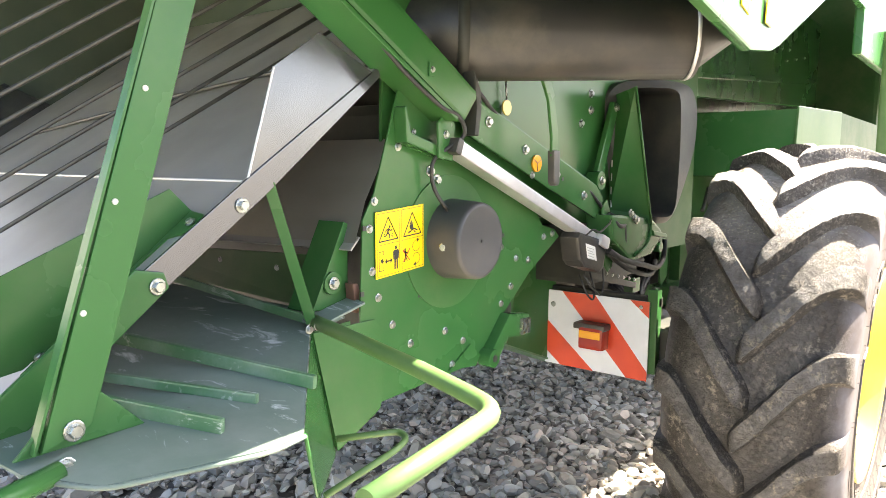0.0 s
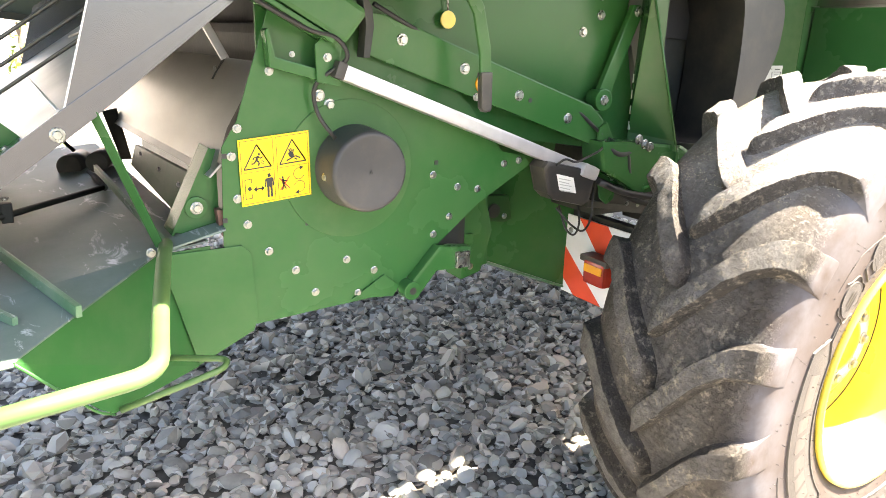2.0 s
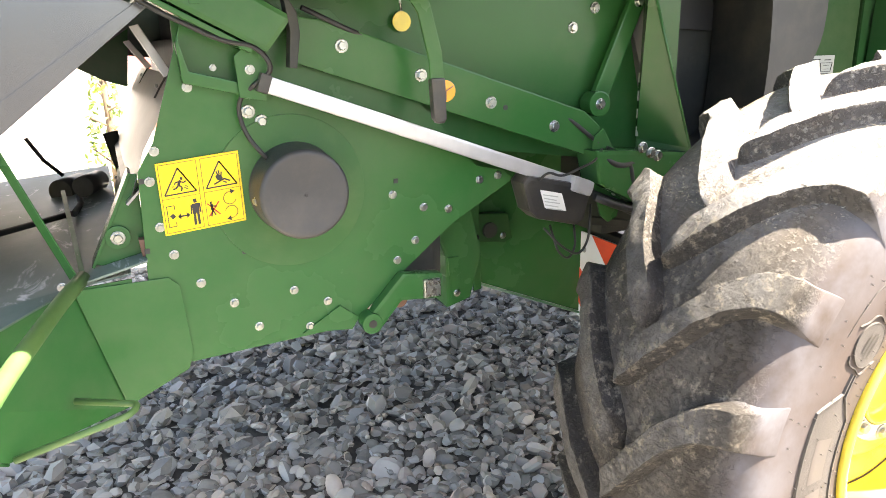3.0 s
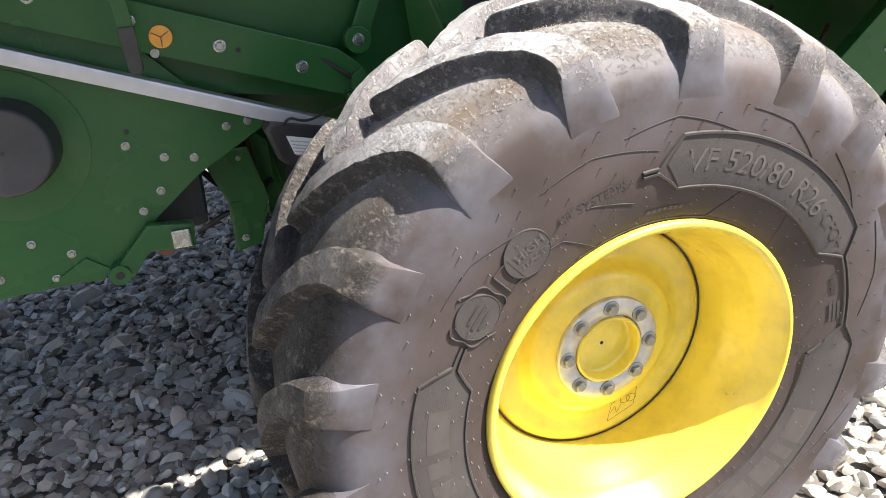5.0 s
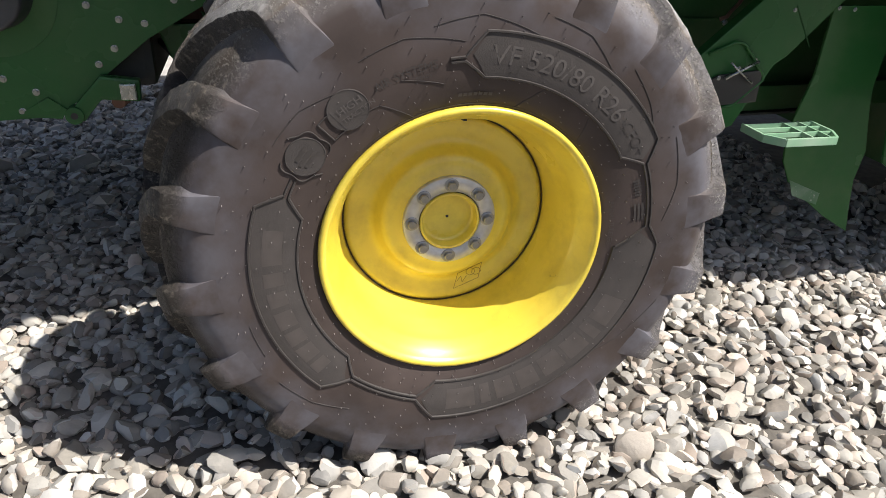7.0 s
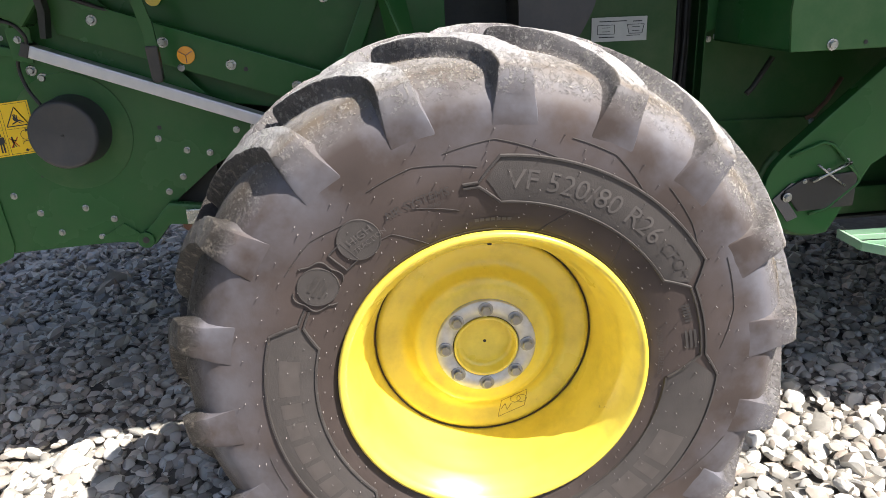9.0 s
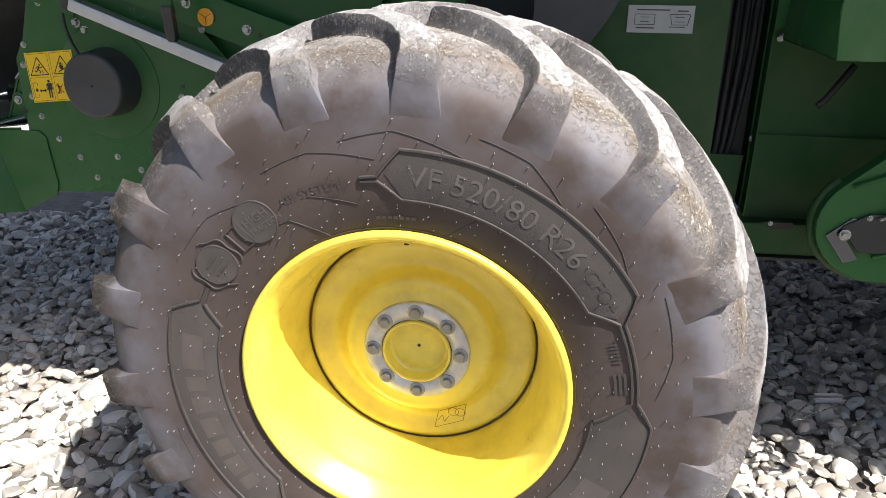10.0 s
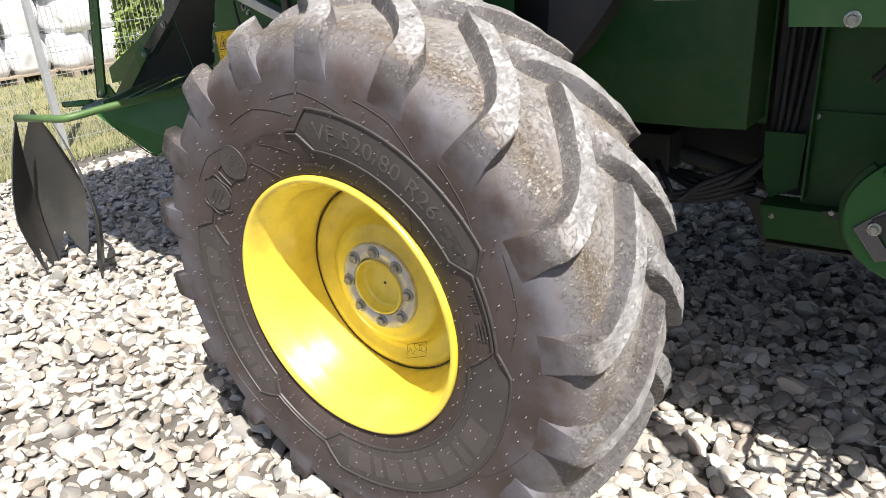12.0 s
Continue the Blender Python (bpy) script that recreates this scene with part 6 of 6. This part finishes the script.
def vent_hairs():
    """Moulding hairs that stand off the sidewall in rings."""
    rng = random.Random(5)
    verts, faces = [], []
    for r, count in ((0.382, 40), (0.397, 44), (0.414, 48), (0.432, 48), (0.452, 40), (0.475, 36), (0.505, 34), (0.530, 40), (0.552, 46), (0.572, 40), (0.592, 24)):
        for k in range(count):
            a = 360 / count * k + rng.uniform(-2.2, 2.2)
            p = Vector(polar(r + rng.uniform(-0.006, 0.006), a))
            tip = p + Vector((rng.uniform(-0.001, 0.001), -rng.uniform(0.004, 0.0075), rng.uniform(-0.001, 0.001)))
            b = len(verts)
            for q, w in ((p, 0.0010), (tip, 0.0010)):
                verts += [tuple(q + Vector((w * math.cos(t), 0, w * math.sin(t)))) for t in (0, 2.09, 4.19)]
            faces += [(b, b + 1, b + 4, b + 3), (b + 1, b + 2, b + 5, b + 4), (b + 2, b, b + 3, b + 5), (b + 3, b + 4, b + 5)]
    return mesh_of("vent_hairs", verts, faces, HAIR)


tagged(part("vent_hairs", vent_hairs(), None, wheel), kind="stuff")



def chaff():
    """Loose straw slivers caught on the tread between the bars."""
    rng = random.Random(9)
    verts, faces = [], []
    while len(faces) < 12000:
        a = rng.uniform(-70, 138)
        y = rng.uniform(0.015, 0.42)
        if noise.noise((a * 0.09, y * 9, 2.0)) < rng.uniform(-0.25, 0.45):
            continue
        depth = min(y, WIDTH - y)
        r = min((rr + (HALF[i + 1][0] - rr) * (depth - yy) / max(1e-6, HALF[i + 1][1] - yy)) for i, (rr, yy) in enumerate(HALF[:-1]) if i > 8 and yy <= depth <= HALF[i + 1][1])
        c = Vector(((r + 0.0025) * math.cos(radians(a)), y, (r + 0.0025) * math.sin(radians(a))))
        out = Vector((math.cos(radians(a)), 0, math.sin(radians(a))))
        side = Vector((0, 1, 0)).cross(out)
        t = rng.uniform(0, math.pi)
        u = (side * math.cos(t) + Vector((0, 1, 0)) * math.sin(t) + out * rng.uniform(-0.15, 0.35)) * rng.uniform(0.0012, 0.0045)
        w = u.cross(out).normalized() * rng.uniform(0.0005, 0.0012)
        b = len(verts)
        verts += [tuple(c - u), tuple(c - u * 0.2 + w), tuple(c + u + out * 0.001), tuple(c + u * 0.1 - w)]
        faces.append((b, b + 1, b + 2, b + 3))
    return mesh_of("chaff", verts, faces, STRAW)


tagged(part("chaff", chaff(), None, wheel), kind="stuff")

# Rim, turned; its lip stands at y = 0.
RIM = [(0.340, 0.33), (0.346, 0.05), (0.358, 0.022), (0.367, 0.002), (0.366, -0.009), (0.359, -0.013), (0.352, -0.010), (0.345, 0.002), (0.337, 0.018),
       (0.328, 0.030), (0.322, 0.048), (0.317, 0.056), (0.315, 0.078), (0.309, 0.086), (0.307, 0.108), (0.300, 0.118), (0.297, 0.150), (0.287, 0.176), (0.282, 0.215)]
part("rim", revolve(RIM, 128, "rim", YELLOW), None, wheel, "glossy yellow stepped steel rim barrel")
DISC = [(0.2800, 0.206), (0.2760, 0.198), (0.265, 0.196), (0.250, 0.200), (0.228, 0.206), (0.212, 0.206), (0.196, 0.196), (0.186, 0.182), (0.176, 0.172), (0.160, 0.168), (0.142, 0.168), (0.135, 0.162), (0.10, 0.162)]
part("wheel_disc", revolve(DISC, 128, "wheel_disc", YELLOW), None, wheel, "yellow dished wheel disc")
part("disc_seam", revolve([(0.2825, 0.2), (0.2820, 0.1975), (0.2797, 0.1975), (0.2790, 0.2)], 96, "disc_seam", RUST_DARK), None, wheel, "dark gap between rim and disc")
part("hub_plate", revolve([(0.128, 0.166), (0.128, 0.152), (0.125, 0.149), (0.086, 0.149), (0.084, 0.158)], 64, "hub_plate", HUB_METAL), None, wheel, "bare metal hub plate")
part("hub_cap", revolve([(0.083, 0.152), (0.082, 0.1455), (0.077, 0.1450), (0.0755, 0.149), (0.0745, 0.174), (0.067, 0.1800), (0.062, 0.1785), (0.030, 0.1795), (0.004, 0.1800)], 64, "hub_cap", YELLOW), None, wheel, "yellow hub cap set back in a raised ring")
part("hub_cap_hole", disc_y(0, 0.1785, 0, 0.004, 0.004, 12, 0), BLACK_INK, wheel)
NUT = bolt_mesh(0.0135, "wheel_nut", NUT_METAL)

for k in range(8):
    a = radians(90 - 45 * k)
    part("wheel_nut", NUT, None, wheel, "", pose(0.105 * math.cos(a), 0.149, 0.105 * math.sin(a), 0, 17 * k, 0))
# The other rear wheel, unseen on the axle's far side, added to block light.
far_wheel = empty("rear_wheel", combine, pose(HUB.x, 3.65, HUB.z))
part("tyre", revolve(PROFILE, 90, "far_tyre", RUBBER), None, far_wheel)
part("wheel_disc", revolve([(0.35, 0.10), (0.30, 0.16), (0.10, 0.17), (0.002, 0.17)], 48, "far_disc", YELLOW), None, far_wheel)
# Valve slot and hand-drawn marks on the disc.
part("valve_slot", prism([(-0.004, 0.064, 0.309), (0.005, 0.064, 0.309), (0.004, 0.10, 0.303), (-0.004, 0.10, 0.303)], (0, 0, 0.006), 0), BLACK_INK, wheel)


def scribble():
    verts, faces = [], []

    def stroke(pts, w=0.0016):
        for (x0, z0), (x1, z1) in zip(pts, pts[1:]):
            d = Vector((x1 - x0, z1 - z0)).normalized() * w / 2
            b = len(verts)
            for x, z in ((x0 - d.y, z0 + d.x), (x0 + d.y, z0 - d.x), (x1 + d.y, z1 - d.x), (x1 - d.y, z1 + d.x)):
                verts.append((x, 0.1935, z))
            faces.append((b, b + 1, b + 2, b + 3))

    stroke([(0.035, -0.245), (0.045, -0.195), (0.115, -0.165), (0.108, -0.215), (0.035, -0.245)])
    for cx in (0.083, 0.100):
        stroke([(cx + 0.014 * math.cos(t), -0.192 + 0.012 * math.sin(t)) for t in (0, 0.9, 1.8, 2.7, 3.6, 4.5, 5.4, 6.28)])
    stroke([(0.043, -0.222), (0.055, -0.205), (0.060, -0.225), (0.072, -0.205)])
    return mesh_of("marker_note", verts, faces, MARKER)


part("marker_note", scribble(), None, wheel)
# Axle end and beam behind the wheel.
part("axle", side_plate([(-0.10, 0.60), (0.10, 0.60), (0.12, 0.66), (0.12, 0.78), (-0.12, 0.78), (-0.12, 0.66)], 0.34, 3.1, 0.02), DARK, combine, "dark steel rear axle beam")

# ---- black blades standing on the gravel ----


def blade(place, height, width, bow, label):
    """A pointed, bowed sheet blade, widest below the middle, with a notch between two prongs at the foot."""
    verts, faces = [], []
    rows, cols = 16, 9
    spread = [(0.0, 0.62), (0.20, 0.86), (0.38, 1.0), (0.55, 0.86), (0.80, 0.44), (1.0, 0.02)]
    for i in range(rows + 1):
        f = i / rows
        (f0, w0), (f1, w1) = next((p, q) for p, q in zip(spread, spread[1:]) if f <= q[0])
        half = 0.5 * width * (w0 + (w1 - w0) * (f - f0) / (f1 - f0))
        for k in range(cols):
            s = k / (cols - 1) * 2 - 1
            foot = 0.17 * (1 - abs(s) / 0.75) if abs(s) < 0.75 else 0.06 * (abs(s) - 0.75) / 0.25
            z = foot + (height - foot) * f
            y = bow * (1 - abs(z / height - 0.40) ** 1.6 / 0.44) - 0.25 * abs(bow) * s * s * (1 - f)
            verts += [(s * half, y, z), (s * half, y + 0.006, z)]
    n = 2 * cols
    for i in range(rows):
        for k in range(cols - 1):
            a, b = i * n + 2 * k, (i + 1) * n + 2 * k
            faces += [(a, a + 2, b + 2, b), (a + 1, b + 1, b + 3, a + 3)]
        a, b = i * n, (i + 1) * n
        faces += [(a, b, b + 1, a + 1), (a + n - 2, a + n - 1, b + n - 1, b + n - 2)]
    for k in range(cols - 1):
        faces += [(2 * k, 2 * k + 1, 2 * k + 3, 2 * k + 2)]
    me = mesh_of("soil_blade", verts, faces, BLADE, True)
    me.set_sharp_from_angle(angle=radians(35))
    tagged(part("soil_blade", me, None, None, "", place), label, "blade", "blades standing on the gravel")


blade(pose(-2.77, 0.48, 0.0, 0, 0, 135), 0.87, 0.29, 0.09, "black bowed pointed steel blade with a forked foot")
blade(pose(-2.86, 0.61, 0.0, 0, 0, 75), 0.89, 0.33, 0.09, "black bowed pointed steel blade with a forked foot")
blade(pose(-2.50, 0.53, 0.0, 0, 0, -24), 0.87, 0.27, 0.10, "black bowed pointed steel blade with a forked foot")

# ---- lawn, fence, sacks and trees beyond the gravel ----
lawn = part("lawn", prism([(-5.25, -6, -0.011), (-5.05, 0.5, -0.011), (-5.35, 2.4, -0.011), (-5.30, 3.3, -0.011), (-24, 14, -0.011), (-60, 14, -0.011), (-60, -6, -0.011)], (0, 0, 0.012), 0), LAWN, None)
tagged(lawn, "patchy dry lawn beside the gravel", "lawn", kind="structure")


def grass():
    rng = random.Random(3)
    verts, faces = [], []
    for _ in range(15000):
        x = -5.1 - 6.3 * rng.random() ** 1.6
        y = rng.uniform(0.3, 6.5)
        if y > 3.3 - 0.57 * (x + 5.3):
            continue
        h, w = rng.uniform(0.03, 0.11), rng.uniform(0.003, 0.006)
        a, lean = rng.uniform(0, 6.28), rng.uniform(0.01, 0.06)
        c, s = math.cos(a), math.sin(a)
        b = len(verts)
        verts += [(x - c * w, y - s * w, 0), (x + c * w, y + s * w, 0), (x + s * lean, y - c * lean, h)]
        faces.append((b, b + 1, b + 2))
    return mesh_of("grass", verts, faces, GRASS)


tagged(part("grass", grass(), None, None), "sparse sunlit yellow-green grass", "grass", kind="stuff")
fence = empty("wire_fence", None, Matrix.Translation((-5.6, 2.0, 0)))
tagged(fence, "galvanised welded wire mesh fence on steel posts", "fence")
FX = -5.75
for y in (-0.6, 2.05, 4.55, 7.05):
    part("post", box((FX - 0.03, y - 0.03, -0.01), (FX + 0.03, y + 0.03, 1.75), 0.006), FENCE_ZINC, fence, "", Matrix.Translation((5.6, -2.0, 0)))
for y0 in (-0.55, 2.10, 4.60):
    verts, faces = [], []

    def wire(p, q, r=0.0025):
        d = (Vector(q) - Vector(p)).normalized()
        n = d.orthogonal().normalized()
        o = d.cross(n)
        b = len(verts)
        for e in (p, q):
            verts.extend(tuple(Vector(e) + (n * math.cos(t) + o * math.sin(t)) * r) for t in (0, 1.571, 3.142, 4.712))
        faces.extend([(b + k, b + (k + 1) % 4, b + 4 + (k + 1) % 4, b + 4 + k) for k in range(4)])

    y1 = y0 + 2.4
    for k in range(49):
        wire((FX, y0 + 0.05 * k, 0.04), (FX, y0 + 0.05 * k, 1.70))
    for k in range(9):
        z = 0.08 + 0.20 * k
        wire((FX - 0.005, y0, z), (FX - 0.005, y1, z), 0.003)
        if k in (1, 4, 7):
            wire((FX + 0.03, y0, z + 0.05), (FX + 0.03, y1, z + 0.05), 0.003)
    part("mesh_panel", mesh_of("mesh_panel", verts, faces, FENCE_ZINC), None, fence, "", Matrix.Translation((5.6, -2.0, 0)))


def sack(x, y, z, sx, sy, sz, seed):
    """A filled bulk sack: a swollen box with sagging sides and lifting loops."""
    rng = random.Random(seed)
    bm = bmesh.new()
    bmesh.ops.create_cube(bm, size=1.0)
    bmesh.ops.subdivide_edges(bm, edges=bm.edges[:], cuts=5, use_grid_fill=True)
    for v in bm.verts:
        p = v.co
        swell = 1 + 0.16 * (1 - (2 * p.z) ** 2) * (0.8 + 0.2 * math.sin(9 * p.x + seed))
        round_off = 1 - 0.12 * (abs(2 * p.x) * abs(2 * p.y)) ** 2
        n = (noise.noise((p.x * 3 + seed, p.y * 3, p.z * 3)) + 0.5 * noise.noise((p.x * 9 + seed, p.y * 9, p.z * 7))) * 0.05
        v.co = (p.x * sx * swell * round_off + n, p.y * sy * swell * round_off + n, p.z * sz + n * (p.z + 0.5))
    for f in bm.faces:
        f.smooth = True
    ob = part("bulk_sack", bm, SACK, None, "", pose(x, y, z + sz / 2, 0, 0, rng.uniform(-8, 8)))
    tagged(ob, "white woven bulk sack standing on a pallet", "sack", "row of white sacks behind the fence")
    for cx, cy in ((-1, -1), (1, -1), (1, 1), (-1, 1)):
        part("lifting_loop", tube([(cx * sx * 0.36, cy * sy * 0.36, sz * 0.47), (cx * sx * 0.30, cy * sy * 0.34, sz * 0.60), (cx * sx * 0.22, cy * sy * 0.36, sz * 0.47)], 0.018, 6, 0.05), SACK, ob)


def pallet(x, y):
    ob = part("pallet", box((x - 0.55, y - 0.6, 0.10), (x + 0.55, y + 0.6, 0.13), 0.004), WOOD, None)
    tagged(ob, "weathered grey wooden pallet on the grass", "pallet", "pallets under the sacks")
    for dy in (-0.5, 0, 0.5):
        part("runner", box((x - 0.55, y + dy - 0.05, 0.0), (x + 0.55, y + dy + 0.05, 0.099), 0.004), WOOD, ob)


for i, y in enumerate((0.2, 1.45, 2.7, 3.95, 5.2, 6.45)):
    x = -12.2 + 0.30 * i
    pallet(x, y)
    for tier in range(4):
        for side in (-0.29, 0.29):
            k = i * 8 + tier * 2 + (side > 0)
            sack(x + 0.05 * math.sin(k * 2.3), y + side + 0.03 * math.sin(k * 1.7), 0.13 + 0.55 * tier, 0.92, 0.50, 0.545, k + 1)
tarp = part("tarpaulin", prism([(-12.6, 2.2, 2.39), (-11.0, 2.2, 2.36), (-10.4, 5.8, 2.38), (-12.0, 5.8, 2.41)], (0, 0, 0.05), 0.015), BLUE_TARP, None)
tagged(tarp, "blue tarpaulin laid over the white sacks", "tarpaulin")


def shrub(x, y, height, radius, seed, label, count=5200):
    """A dense conical shrub: trunk, limbs and many small leaves with an uneven outline."""
    rng = random.Random(seed)
    top = empty("shrub", None, Matrix.Translation((x, y, 0)))
    tagged(top, label, "shrub")
    part("trunk", tube([(0, 0, -0.02), (0.02, 0.01, height * 0.5), (0, 0, height * 0.95)], 0.035, 8), BARK, top)
    for k in range(9):
        a, z = k * 2.4, height * (0.15 + 0.08 * k)
        r = radius * (1 - z / height) * 0.9
        part("limb", tube([(0, 0, z), (r * math.cos(a), r * math.sin(a), z + r * 0.6)], 0.012, 6), BARK, top)
    verts, faces = [], []
    for _ in range(count):
        z = min(height * 0.995, height * (1 - rng.random() ** 0.6) * 0.98 + 0.05)
        a = rng.uniform(0, 6.283)
        edge = radius * (1 - z / height) ** 0.6 * (0.85 + 0.25 * noise.noise((math.cos(a) * 2, math.sin(a) * 2, z * 3 + seed)))
        r = edge * (0.55 + 0.5 * rng.random() ** 0.5)
        c = Vector((r * math.cos(a), r * math.sin(a), z))
        u = Vector((rng.gauss(0, 1), rng.gauss(0, 1), rng.gauss(0, 1))).normalized() * 0.05
        w = u.orthogonal().normalized() * 0.022
        b = len(verts)
        verts += [tuple(c - u), tuple(c + w), tuple(c + u), tuple(c - w)]
        faces.append((b, b + 1, b + 2, b + 3))
    part("crown", mesh_of("crown", verts, faces, LEAF), None, top, "dense small green leaves")


shrub(-6.4, 3.52, 2.9, 0.40, 4, "dense upright green conifer shrub behind the fence")
shrub(-1.66, 7.4, 1.60, 0.34, 8, "sparse leafy green shrub behind the machine", 300)
# ---- far side of the yard, seen under the straw hood ----
yard = part("pavement", prism([(-5.29, 3.3, -0.012), (-5.0, 4.5, -0.012), (20, 4.5, -0.012), (20, 14.0, -0.012), (-23.98, 14.0, -0.012)], (0, 0, 0.012), 0), PALE_YARD, None)
tagged(yard, "pale compacted gravel yard on the far side of the machine", "yard", kind="structure")
far_wall = part("far_building", box((-9, 14.0, -0.01), (9, 14.3, 4.5), 0.01), WALL_WHITE, None)
tagged(far_wall, "long white plastered building wall across the yard", "building")
part("red_door", box((-1.2, 13.96, 0), (0.4, 14.0, 2.2), 0.01), BRICK_RED, far_wall, "faded red sheet door")
